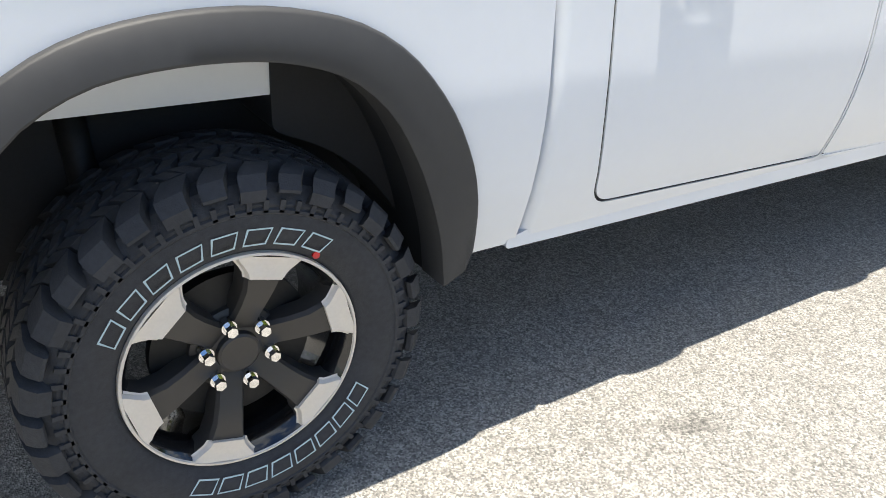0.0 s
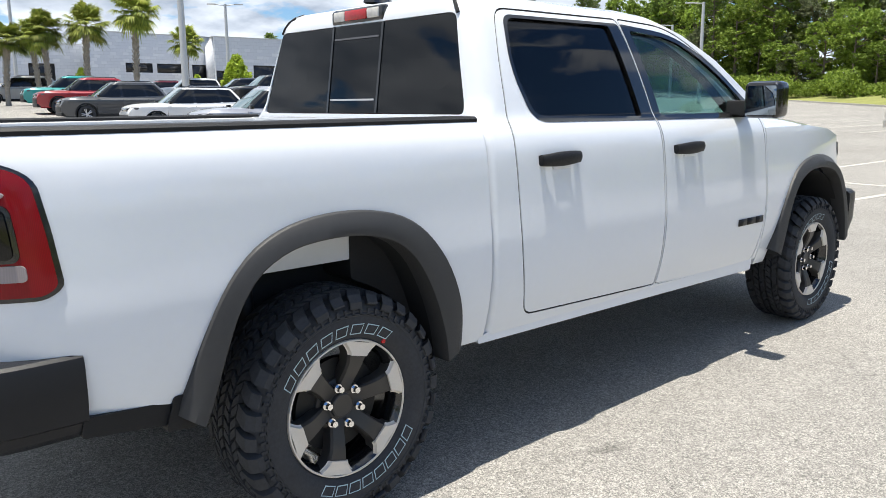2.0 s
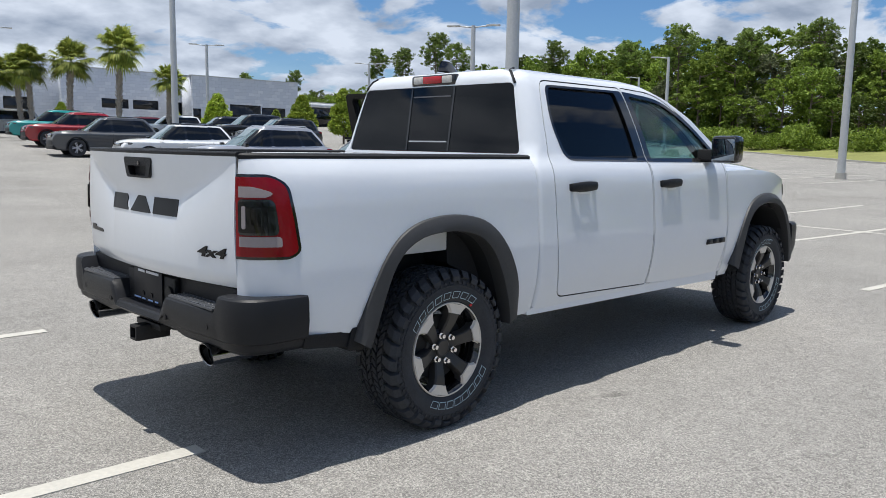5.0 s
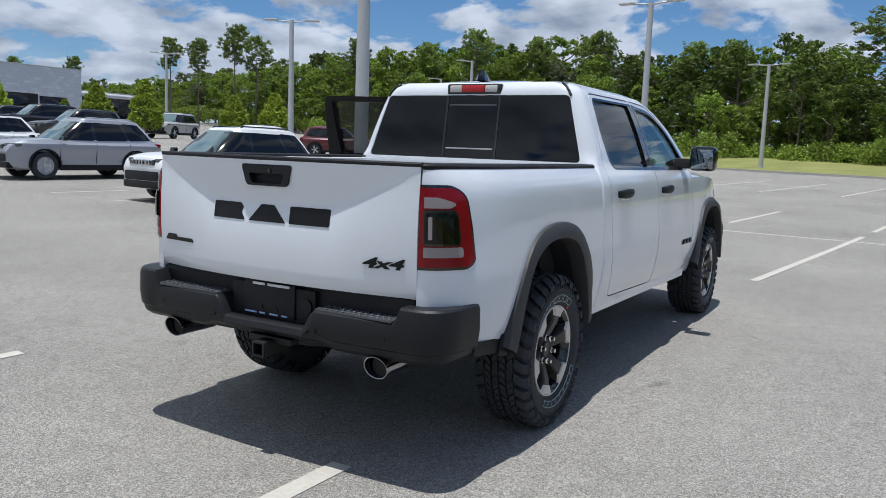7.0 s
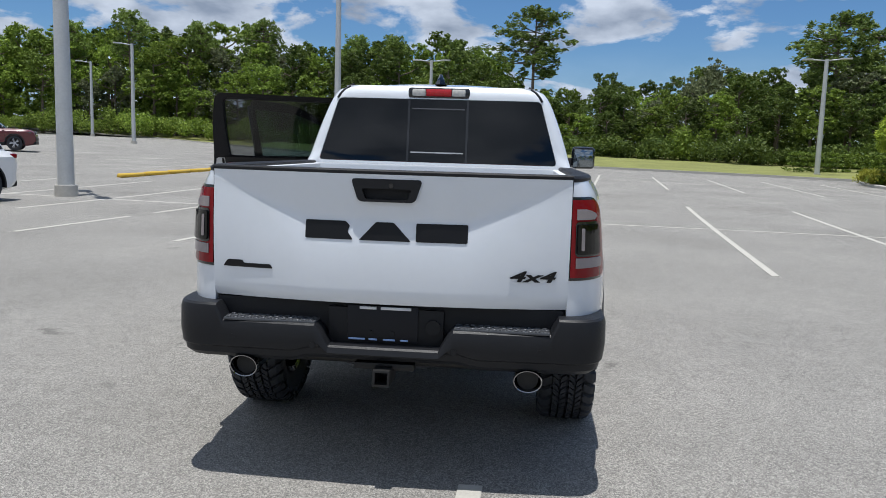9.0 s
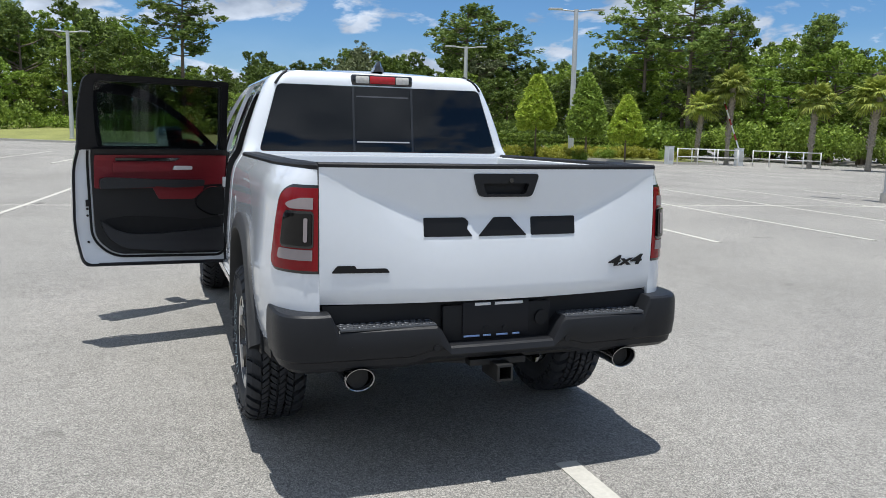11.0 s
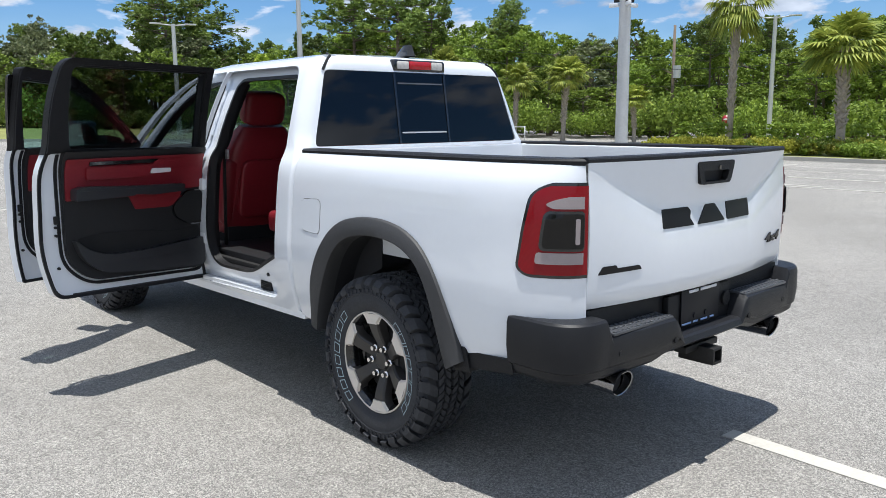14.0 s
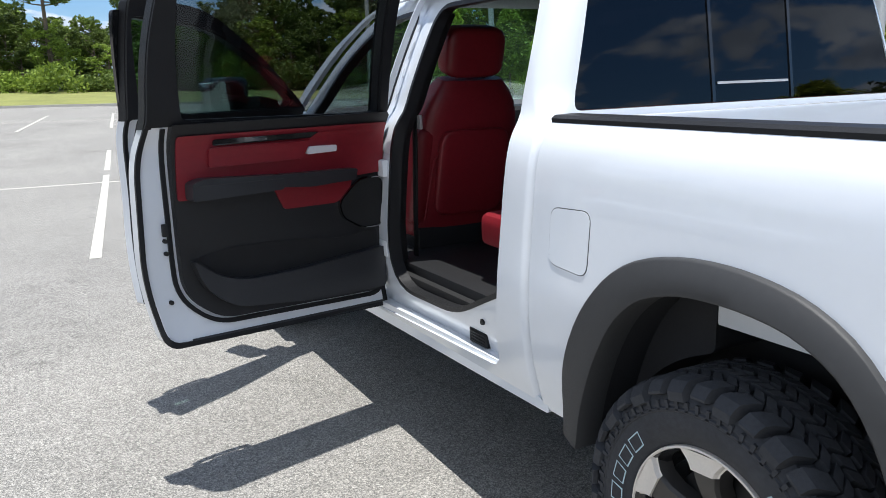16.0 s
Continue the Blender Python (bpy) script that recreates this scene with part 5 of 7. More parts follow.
# ---- front end ----
for s in (-1, 1):
    lo, hi = sorted((s * 0.3, s * 1.5))
    cut = [(3.672 + a, b) for a, b in ARCH_MID]
    f = carve(side_shell(s, 2.974, 4.45, 0.46, 1.262, 0.035, nx=40),
              ("DIFFERENCE", prism(cut + [(3.672 + 0.47, 0.2), (3.672 - 0.60, 0.2)], lo, hi)),
              ("DIFFERENCE", prism([(3.672, 0.3), (4.10, 0.3), (4.10, 0.80), (4.6, 0.80), (4.6, 0.3)], lo, hi)),
              ("DIFFERENCE", prism([(3.55, 1.262), (3.9, 1.232), (4.2, 1.165), (4.46, 1.085), (4.7, 1.0), (4.7, 1.5), (3.55, 1.5)], lo, hi)))
    part("front_fender", f, WHITE, truck, sharp=30)
    flare(s, 3.672, A_OUT, A_IN, "dark grey plastic wheel arch flare")
    part("head_lamp", carve(side_shell(s, 4.08, 4.445, 0.93, 1.20, 0.03, 0.005), ("INTERSECT", prism(rounded([(4.15, 1.135), (4.16, 1.06), (4.26, 1.00), (4.44, 0.98), (4.44, 1.12)], 0.02), lo, hi))), SMOKE_LENS, truck)
    # door mirror
    door_of = door_fr if s < 0 else door_fl
    arm = part("mirror_arm", prism(rounded([(2.64, 1.338), (2.80, 1.338), (2.76, 1.40), (2.66, 1.42)], 0.01), s * 0.84, s * 1.0), BLACK_PLASTIC, door_of)
    wide = 0.245 if s > 0 else 0.20
    shell = carve(boxed((2.63, s * 1.075, 1.420), (0.13, wide, 0.192), 0.045, 4), ("DIFFERENCE", boxed((2.555, s * 1.075, 1.420), (0.04, wide - 0.028, 0.164), 0.03, 4)))
    ms = part("mirror_shell", shell, GLOSS_BLACK, door_of, "black door mirror")
    bm = bmesh.new()
    box(bm, (0, 0, 0), (0.005, wide - 0.034, 0.158), 0.002, m=Matrix.Translation((2.562 if s > 0 else 2.5735, s * 1.075, 1.420)) @ Matrix.Rotation(radians(-9 if s > 0 else 2), 4, "Y"))
    part("mirror_glass", bm, MIRROR if s > 0 else DARK_REFLECTION, ms)
rows = []
for x in linspace(2.98, 4.46, 24):
    w = side_y(x, 1.24) - 0.008
    rows.append([(x, w * f, 1.258 - 0.172 * max(0, (x - 3.3) / 1.16) ** 2.1 + 0.085 * (1 - abs(f) ** 5) * (1 - 0.35 * (x - 3) / 1.5)) for f in linspace(-1, 1, 33)])
part("hood", slab(rows, [[(x, y * 0.99, z - 0.03) for x, y, z in r] for r in rows]), WHITE, truck)
part("grille", boxed((4.42, 0, 0.96), (0.12, 1.10, 0.36), 0.04, 3), GLOSS_BLACK, truck)


def front_bumper():
    """A bowed bar with its ends turned back to the wheel arches."""
    half = [(4.60 - 0.16 * (y / 0.80) ** 2, y) for y in linspace(0, 0.80, 9)]
    half += [(4.42, 0.872), (4.38, 0.918), (4.32, 0.948), (4.25, 0.962), (4.18, 0.966)]
    pts = [(x, -y) for x, y in half[:0:-1]] + half
    rows = []
    for i, (x, y) in enumerate(pts):
        d = (Vector(pts[min(i + 1, len(pts) - 1)]) - Vector(pts[max(i - 1, 0)])).normalized()
        nx, ny = -d.y, d.x
        rows.append([(x + nx * k, y + ny * k, z) for k, z in ((0.14, 0.80), (0.02, 0.80), (0.004, 0.785), (0.0, 0.74), (0.004, 0.60), (0.03, 0.50), (0.14, 0.49))])
    bm = bmesh.new()
    vs = grid(bm, rows)
    bm.faces.new(vs[0])
    bm.faces.new(vs[-1][::-1])
    bmesh.ops.recalc_face_normals(bm, faces=bm.faces)
    part("front_bumper", bm, BUMPER, truck, "black front bumper", sharp=40)


front_bumper()
part("engine_bay", boxed((3.75, 0, 0.92), (1.1, 1.1, 0.36), 0.05), STEEL, truck)
text_bar = [(2.648, 2.732), (2.744, 2.832), (2.844, 2.926)]
for a, b in text_bar:
    for s, d in ((-1, door_fr),):
        part("badge_block", prism([(a, 0.730), (b, 0.730), (b, 0.766), (a, 0.766)], s * 0.962, s * 0.945), BADGE, d)
# fuel door on the driver's bed side: a thin rounded lid
lid = carve(bed_sheet(1, [p for p in BED if 0.2 < p[0] < 0.66], 0.92, 1.16, 0.012, 0.0022, 10), ("INTERSECT", prism(rounded([(0.43, 0.955), (0.595, 0.965), (0.60, 1.120), (0.43, 1.128)], 0.035, 5), 0.5, 1.2)))
lid = part("fuel_door", lid, WHITE, truck, "white fuel filler door")
rim = carve(bed_sheet(1, [p for p in BED if 0.2 < p[0] < 0.66], 0.92, 1.16, 0.008, 0.0008, 10), ("INTERSECT", prism(grown(rounded([(0.43, 0.955), (0.595, 0.965), (0.60, 1.120), (0.43, 1.128)], 0.035, 5), 0.0022), 0.5, 1.2)))
part("lid_joint", rim, GAP, lid)

# ---- cab interior and door linings ----
def shell_part(name, d, outline, out, thick, mat, holes=(), label="", squeeze=0.0):
    """A lining piece that follows the driver's side, cut to an outline."""
    xs, zs = [p[0] for p in outline], [p[1] for p in outline]
    bm = carve(side_shell(1, min(xs) - 0.02, max(xs) + 0.02, min(zs) - 0.02, max(zs) + 0.02, thick, out), ("INTERSECT", prism(outline, 0.3, 1.3)), *[("DIFFERENCE", prism(h, 0.3, 1.3)) for h in holes])
    ob = part(name, bm, mat, d, label)
    if squeeze:
        bv = ob.modifiers.new("soft_edge", "BEVEL")
        bv.width, bv.segments, bv.limit_method, bv.angle_limit = squeeze, 3, "ANGLE", radians(40)
    return ob


def lining(d, raw, radii, window, x0, x1):
    """Inner side of a driver's side door; x0 is its free end, x1 its hinge end."""
    fx = lambda f: x1 - f * (x1 - x0)
    free = rounded([(x0 + 0.015, 0.74), (x0 + 0.13, 0.632), (x1 - 0.02, 0.600), (x1, 1.352), (x0 - 0.005, 1.352)], [0.14, 0.22, 0.06, 0.01, 0.01], 6)
    l = shell_part("door_lining", d, free, -0.050, 0.040, BLACK_TRIM, label="black moulded door lining")
    shell_part("window_surround", d, inset(raw, -0.007, radii), -0.050, 0.024, BLACK_PLASTIC, (window, [(0, 0), (4, 0), (4, 1.346), (0, 1.346)]))
    shell_part("glass_run", d, grown(window, 0.003), -0.004, 0.056, BLACK_PLASTIC, (grown(window, -0.007),))
    shell_part("door_seal", d, inset(raw, -0.007, radii), -0.052, 0.012, BLACK_PLASTIC, (inset(raw, -0.024, [r + 0.02 for r in radii]),))
    shell_part("frame_seal", d, inset(raw, -0.005, radii), -0.004, 0.056, BLACK_PLASTIC, (inset(raw, -0.034, [r + 0.02 for r in radii]), [(0, 0), (4, 0), (4, 1.34), (0, 1.34)]), "black rubber round the window frame")
    inner_seal = grown(free, 0.028)
    shell_part("inner_seal", d, inner_seal, -0.050, 0.014, BLACK_PLASTIC, (grown(free, 0.012), [(0, 1.34), (4, 1.34), (4, 3), (0, 3)]))
    shell_part("red_panel", l, rounded([(fx(0.985), 1.086), (fx(0.6), 1.082), (fx(0.0), 1.107), (fx(0.0), 1.311), (fx(0.985), 1.311)], 0.012, 3), -0.088, 0.010, RED_LEATHER, label="red leather door panel")
    shell_part("red_bolster", l, rounded([(fx(0.86), 1.192), (fx(0.44), 1.192), (fx(0.40), 1.263), (fx(0.86), 1.265)], 0.018, 4), -0.094, 0.022, RED_LEATHER, squeeze=0.007)
    shell_part("dark_inlay", l, rounded([(fx(0.84), 1.271), (fx(0.40), 1.271), (fx(0.36), 1.293), (fx(0.84), 1.293)], 0.008, 3), -0.096, 0.010, GLOSS_BLACK)
    shell_part("pull_cup", l, rounded([(fx(0.45), 1.180), (fx(0.22), 1.185), (fx(0.18), 1.291), (fx(0.38), 1.289)], 0.02, 4), -0.096, 0.006, RED_LEATHER)
    shell_part("chrome_lever", l, rounded([(fx(0.42), 1.209), (fx(0.27), 1.211), (fx(0.27), 1.236), (fx(0.41), 1.238)], 0.008, 3), -0.098, 0.022, LEVER, squeeze=0.004)
    shell_part("armrest", l, rounded([(fx(0.955), 1.086), (fx(0.56), 1.092), (fx(0.56), 1.146), (fx(0.90), 1.162), (fx(0.955), 1.150)], 0.014, 4), -0.090, 0.075, TRIM_EDGE, squeeze=0.012)
    shell_part("armrest_pull", l, rounded([(fx(0.565), 1.099), (fx(0.42), 1.086), (fx(0.19), 1.093), (fx(0.18), 1.137), (fx(0.565), 1.145)], 0.012, 4), -0.090, 0.062, TRIM_EDGE, squeeze=0.012)
    shell_part("red_insert", l, rounded([(fx(0.57), 1.092), (fx(0.52), 1.004), (fx(0.26), 1.000), (fx(0.19), 1.029), (fx(0.17), 1.095)], 0.012, 3), -0.089, 0.008, RED_LEATHER)
    sp = shell_part("speaker_grille", l, rounded([(fx(0.01), 1.085), (fx(0.14), 1.085), (fx(0.245), 1.000), (fx(0.225), 0.935), (fx(0.12), 0.882), (fx(0.01), 0.878)], 0.03, 4), -0.089, 0.012, CARPET)
    shell_part("speaker_rim", sp, grown(rounded([(fx(0.01), 1.085), (fx(0.14), 1.085), (fx(0.245), 1.000), (fx(0.225), 0.935), (fx(0.12), 0.882), (fx(0.01), 0.878)], 0.03, 4), 0.005), -0.089, 0.018, TIP,
               (rounded([(fx(0.01), 1.085), (fx(0.14), 1.085), (fx(0.245), 1.000), (fx(0.225), 0.935), (fx(0.12), 0.882), (fx(0.01), 0.878)], 0.03, 4),))
    shell_part("map_pocket", l, rounded([(fx(0.955), 0.872), (fx(0.915), 0.760), (fx(0.80), 0.672), (fx(0.40), 0.630), (fx(0.03), 0.622), (fx(0.015), 0.792), (fx(0.10), 0.784), (fx(0.50), 0.762), (fx(0.74), 0.764), (fx(0.86), 0.800)], [0.02, 0.10, 0.12, 0.1, 0.03, 0.02, 0.05, 0.05, 0.06, 0.06], 5), -0.090, 0.040, TRIM_EDGE, squeeze=0.012)
    # flat dark patch painted in for the shade inside the open pocket
    shell_part("pocket_mouth", l, rounded([(fx(0.93), 0.872), (fx(0.84), 0.800), (fx(0.72), 0.764), (fx(0.50), 0.762), (fx(0.03), 0.790), (fx(0.03), 0.868), (fx(0.25), 0.850), (fx(0.40), 0.872), (fx(0.75), 0.892)], 0.03, 4), -0.0895, 0.003, CARPET)
    # stitched seams along the rests, red on the bolster and grey on the armrest
    for f0, f1, z0, z1 in ((0.86, 0.44, 1.196, 1.196), (0.86, 0.44, 1.260, 1.258), (0.95, 0.57, 1.140, 1.133)):
        stitch = bmesh.new()
        for q in range(26):
            f = f0 + (f1 - f0) * q / 25
            zz = z0 + (z1 - z0) * q / 25
            box(stitch, (fx(f), side_y(fx(f), zz) - (0.1175 if zz > 1.17 else 0.167), zz), (0.008, 0.003, 0.0018))
        tagged(part("stitching", stitch, RED_LEATHER if z0 > 1.17 else FLARE, l), kind="stuff")
    # latch and bolts on the free edge
    lt = part("latch", boxed((x0 - 0.028, 0.884, 0.985), (0.022, 0.018, 0.045), 0.004), STEEL, d)
    for z in (0.90, 0.945, 0.72):
        part("bolt", cyl(bmesh.new(), (x0 - 0.030, 0.889, z), 0.008, 0.012, "y", 12), STEEL, d)


lining(door_rl, RD_SLIM, RD_R, RW_SLIM, 0.985, 1.885)
lining(door_fl, FD_SLIM, FD_R, FW, 1.985, 2.90)
# sill guard strip along the foot of the open rear door, and the check strap
shell_part("sill_strip", door_rl, [(1.01, 0.552), (1.87, 0.524), (1.87, 0.546), (1.01, 0.574)], -0.050, 0.014, RUBBER)
part("check_strap", tube(bmesh.new(), [(1.875, 0.80, 0.92), (1.93, 0.93, 0.92)], 0.007), STEEL, truck)
for z in (0.78, 1.12):
    part("hinge", boxed((1.865, 0.885, z), (0.09, 0.03, 0.07), 0.008), WHITE_FLAT, truck)

def cushion(name, c, s, bev, mat, parent, turn=None, label=""):
    m = Matrix.Translation(c) @ (turn if turn else Matrix())
    bm = bmesh.new()
    bmesh.ops.create_cube(bm, size=1, matrix=Matrix.Diagonal((*s, 1)))
    bmesh.ops.bevel(bm, geom=list(bm.edges), offset=bev, segments=4, profile=0.6, affect="EDGES", clamp_overlap=True)
    bmesh.ops.transform(bm, matrix=m, verts=bm.verts)
    return part(name, bm, mat, parent, label)


def pillow(name, c, s, turn, mat, parent, fat=0.42, label=""):
    """A stuffed cushion of size s: a box whose faces bulge and whose edges are full and round."""
    bm = bmesh.new()
    sp = lambda v: math.copysign(abs(v) ** fat, v)
    rows = [[(0.5 * s[0] * sp(math.cos(b)) * sp(math.cos(a)), 0.5 * s[1] * sp(math.cos(b)) * sp(math.sin(a)), 0.5 * s[2] * sp(math.sin(b))) for a in linspace(0, 2 * math.pi * 39 / 40, 40)] for b in linspace(-math.pi / 2 + 0.02, math.pi / 2 - 0.02, 21)]
    vs = grid(bm, rows, close=True)
    bm.faces.new(vs[0][::-1])
    bm.faces.new(vs[-1])
    bmesh.ops.recalc_face_normals(bm, faces=bm.faces)
    bmesh.ops.transform(bm, matrix=Matrix.Translation(c) @ (turn if turn else Matrix()), verts=bm.verts)
    return part(name, bm, mat, parent, label, sharp=60)


def seat_back(yc, xc, w):
    """A front seat: broad back with side bolsters, headrest on posts, cushion."""
    t = Matrix.Rotation(radians(-14), 4, "Y")
    bm = bmesh.new()
    # a back that narrows to rounded shoulders, fuller at its sides
    rows = []
    for z in linspace(-0.36, 0.325, 15):
        half = w * 0.5 * (1 - 0.16 * max(0.0, (z + 0.05) / 0.375) - 0.26 * max(0.0, (z - 0.12) / 0.205) ** 2.4)
        dep = 0.085 * (1 - max(0.0, (z - 0.22) / 0.12) ** 2 * 0.55)
        rows.append([t @ Vector((dep * (1 if math.cos(a) > 0 else -1) * abs(math.cos(a)) ** 0.5, half * (1 if math.sin(a) > 0 else -1) * abs(math.sin(a)) ** 0.55, z)) + Vector((xc, yc, 1.16)) for a in linspace(0, 2 * math.pi * 31 / 32, 32)])
    vs = grid(bm, rows, close=True)
    bm.faces.new(list(bm.verts)[:32][::-1])
    bm.faces.new(list(bm.verts)[-32:])
    bmesh.ops.recalc_face_normals(bm, faces=bm.faces)
    s = part("front_seat", bm, RED_LEATHER, truck, "red leather front seat", sharp=50)
    seam = [t @ Vector((-0.088, w * f, z)) + Vector((xc, yc, 1.16)) for f, z in ((0.40, -0.30), (0.36, -0.02), (0.25, 0.10), (-0.25, 0.10), (-0.36, -0.02), (-0.40, -0.30))]
    part("seam", tube(bmesh.new(), seam, 0.005), RED_LEATHER, s)
    pillow("back_panel", (xc - 0.066, yc, 1.06), (0.060, w * 0.66, 0.40), t, RED_LEATHER, s, 0.30)
    for k in (-1, 1):
        cushion("side_bolster", (xc + 0.05, yc + k * w * 0.42, 1.06), (0.20, 0.10, 0.46), 0.045, RED_LEATHER, s, t)
        part("headrest_post", tube(bmesh.new(), [(xc - 0.08, yc + k * 0.07, 1.44), (xc - 0.095, yc + k * 0.07, 1.54)], 0.008), CHROME, s)
    pillow("headrest", (xc - 0.10, yc, 1.590), (0.125, 0.300, 0.222), t, RED_LEATHER, s, 0.46)
    cushion("seat_cushion", (xc + 0.30, yc, 0.84), (0.55, w, 0.16), 0.05, RED_LEATHER, s)
    part("seat_base", boxed((xc + 0.25, yc, 0.74), (0.5, w * 0.9, 0.14), 0.02), BLACK_TRIM, s)


seat_back(0.40, 2.02, 0.54)
seat_back(-0.40, 2.02, 0.54)
bench = cushion("rear_seat", (1.12, 0, 0.915), (0.52, 1.42, 0.13), 0.045, RED_LEATHER, truck, None, "red leather rear bench with black inserts")
cushion("insert", (1.14, 0.36, 0.975), (0.40, 0.36, 0.02), 0.008, BLACK_TRIM, bench)
cushion("seat_back", (0.88, 0, 1.22), (0.14, 1.42, 0.58), 0.05, RED_LEATHER, bench, Matrix.Rotation(radians(8), 4, "Y"))
for y in (0.40, -0.40, 0.0):
    pillow("headrest", (0.865, y, 1.54), (0.10, 0.24, 0.14), None, BLACK_TRIM, bench)
part("cab_floor", boxed((1.92, 0, 0.645), (2.2, 1.66, 0.05), 0.01), CARPET, truck)
part("floor_mat", boxed((1.55, 0.40, 0.676), (0.42, 0.60, 0.012), 0.005), CARPET, truck)
part("headliner", boxed((1.45, 0, 1.80), (1.30, 1.18, 0.02), 0.008), BLACK_TRIM, truck)
part("dashboard", boxed((2.86, 0, 1.17), (0.30, 1.58, 0.28), 0.06, 3), BLACK_TRIM, truck)
part("centre_console", boxed((2.15, 0, 0.86), (0.95, 0.26, 0.36), 0.04, 3), BLACK_TRIM, truck)
bm = bmesh.new()
ringm = Matrix.Translation((2.60, 0.40, 1.20)) @ Matrix.Rotation(radians(-62), 4, "Y")
pts = [ringm @ Vector((0.185 * math.cos(a), 0.185 * math.sin(a), 0)) for a in linspace(0, 2 * math.pi, 33)]
tube(bm, pts, 0.016, 10)
box(bm, (0, 0, 0), (0.10, 0.34, 0.03), 0.01, m=ringm)
part("steering_wheel", bm, BLACK_TRIM, truck)
for s in (-1, 1):
    # dark trim on the pillars, seat belt and grab handle
    lo, hi = sorted((s * 0.3, s * 1.3))
    part("pillar_trim", carve(side_shell(s, 1.70, 2.05, 0.56, 1.80, 0.04, -0.137), ("INTERSECT", prism(rounded([(1.870, 0.60), (1.965, 0.60), (1.97, 1.0), (1.96, 1.34), (1.88, 1.74), (1.775, 1.74), (1.855, 1.34), (1.870, 1.0)], 0.02), lo, hi))), BLACK_TRIM, truck)
    plate = part("sill_plate", boxed((1.40, s * 0.740, 0.628), (0.74, 0.115, 0.022), 0.010), CARPET, truck)
    part("tread_ridge", boxed((1.42, s * 0.716, 0.646), (0.44, 0.036, 0.018), 0.007), BLACK_PLASTIC, plate)
    part("sill_inner", boxed((1.92, s * 0.785, 0.545), (2.10, 0.13, 0.05), 0.015), BLACK_TRIM, truck)
    gh = part("grab_handle", tube(bmesh.new(), [(1.90, s * 0.72, 1.38), (1.865, s * 0.685, 1.40), (1.85, s * 0.675, 1.48), (1.83, s * 0.665, 1.57), (1.83, s * 0.70, 1.62)], 0.016), BLACK_TRIM, truck)
    part("seat_belt", prism([(1.895, 0.68), (1.935, 0.68), (1.890, 1.42), (1.850, 1.42)], s * 0.712, s * 0.716), CARPET, truck)
    part("belt_tongue", boxed((1.852, s * 0.708, 1.30), (0.045, 0.014, 0.06), 0.004), SATIN, truck)
# black vent and plugs on the driver's rear sill corner
vent = part("pressure_vent", boxed((1.117, side_y(1.117, 0.583) - 0.060, 0.583), (0.118, 0.020, 0.052), 0.005), BLACK_PLASTIC, truck)
for k in range(4):
    part("vent_slat", boxed((1.117, side_y(1.117, 0.583) - 0.049, 0.567 + 0.011 * k), (0.100, 0.005, 0.004)), BLACK_TRIM, vent)
part("plug", cyl(bmesh.new(), (1.068, side_y(1.068, 0.655) - 0.060, 0.655), 0.011, 0.014, "y", 12), BLACK_PLASTIC, truck)

# ---- parked cars ----
CAR_GLASS = material("dark_car_glass", (0.006, 0.007, 0.009), 0.06, coat=0.2, spec=0.4)
SHIELD = material("windscreen", (0.10, 0.16, 0.17), 0.05, coat=0.8)
GREY_RIM = material("grey_alloy", (0.60, 0.60, 0.62), 0.35, 0.6)
LAMP_GLASS = material("head_lamp_lens", (0.10, 0.10, 0.11), 0.08, coat=1.0)


def paint(name, c):
    return material(name, c, 0.35, 0.0, coat=1.0, vary=0.02, scale=2)


CAR_MESHES = {}


def cab_plan(z, boxy, out=0.0):
    """Plan of a parked car's cabin at height z, from the middle of the windscreen round by the left side, rounded at its corners."""
    t = min(1.0, max(0.0, (z - 0.98) / 0.64))
    bow = 0.05 * math.sin(math.pi * t)
    xf, xr = 1.08 - (0.86 - 0.10 * boxy) * t + bow * 0.5, -2.14 + (0.48 - 0.28 * boxy) * t - bow * 0.5
    w = 0.865 - 0.235 * t + bow * 0.35
    mid, half = (xf + xr) / 2, (xf - xr) / 2
    pts = []
    for k in range(64):
        a = 2 * math.pi * k / 64
        c, sn = math.cos(a), math.sin(a)
        e = 0.30 if c > 0 else 0.26
        pts.append((mid + (half + out) * math.copysign(abs(c) ** e, c), (w + out) * math.copysign(abs(sn) ** 0.36, sn), z - ((0.05 * ((mid + half * c + 0.25) / 1.2) ** 2) * max(0, (t - 0.5) / 0.5))))
    return pts


def cab_shell(boxy, z0, z1, out, thick):
    bm = bmesh.new()
    zs = linspace(z0, z1, 9)
    o = grid(bm, [cab_plan(z, boxy, out) for z in zs], close=True)
    i = grid(bm, [cab_plan(z, boxy, out - thick) for z in zs], close=True)
    for a, b in ((o[0], i[0]), (o[-1], i[-1])):
        for k in range(64):
            bm.faces.new((a[k], a[(k + 1) % 64], b[(k + 1) % 64], b[k]))
    bmesh.ops.recalc_face_normals(bm, faces=bm.faces)
    return bm


def car_part(key, name, build, mat, parent, at=None, sharp=32):
    """A part whose mesh is built once for each kind of car and shared by the cars of one colour."""
    full = (key, mat.name)
    if full not in CAR_MESHES:
        if key in CAR_MESHES:
            me = CAR_MESHES[key].copy()
            me.materials[0] = mat
        else:
            ob = part(name, build(), mat, sharp=sharp)
            me = ob.data
            bpy.data.objects.remove(ob)
            CAR_MESHES[key] = me
        CAR_MESHES[full] = me
    o = new(name, CAR_MESHES[full])
    o.parent = parent
    if at:
        o.matrix_basis = at
    return o


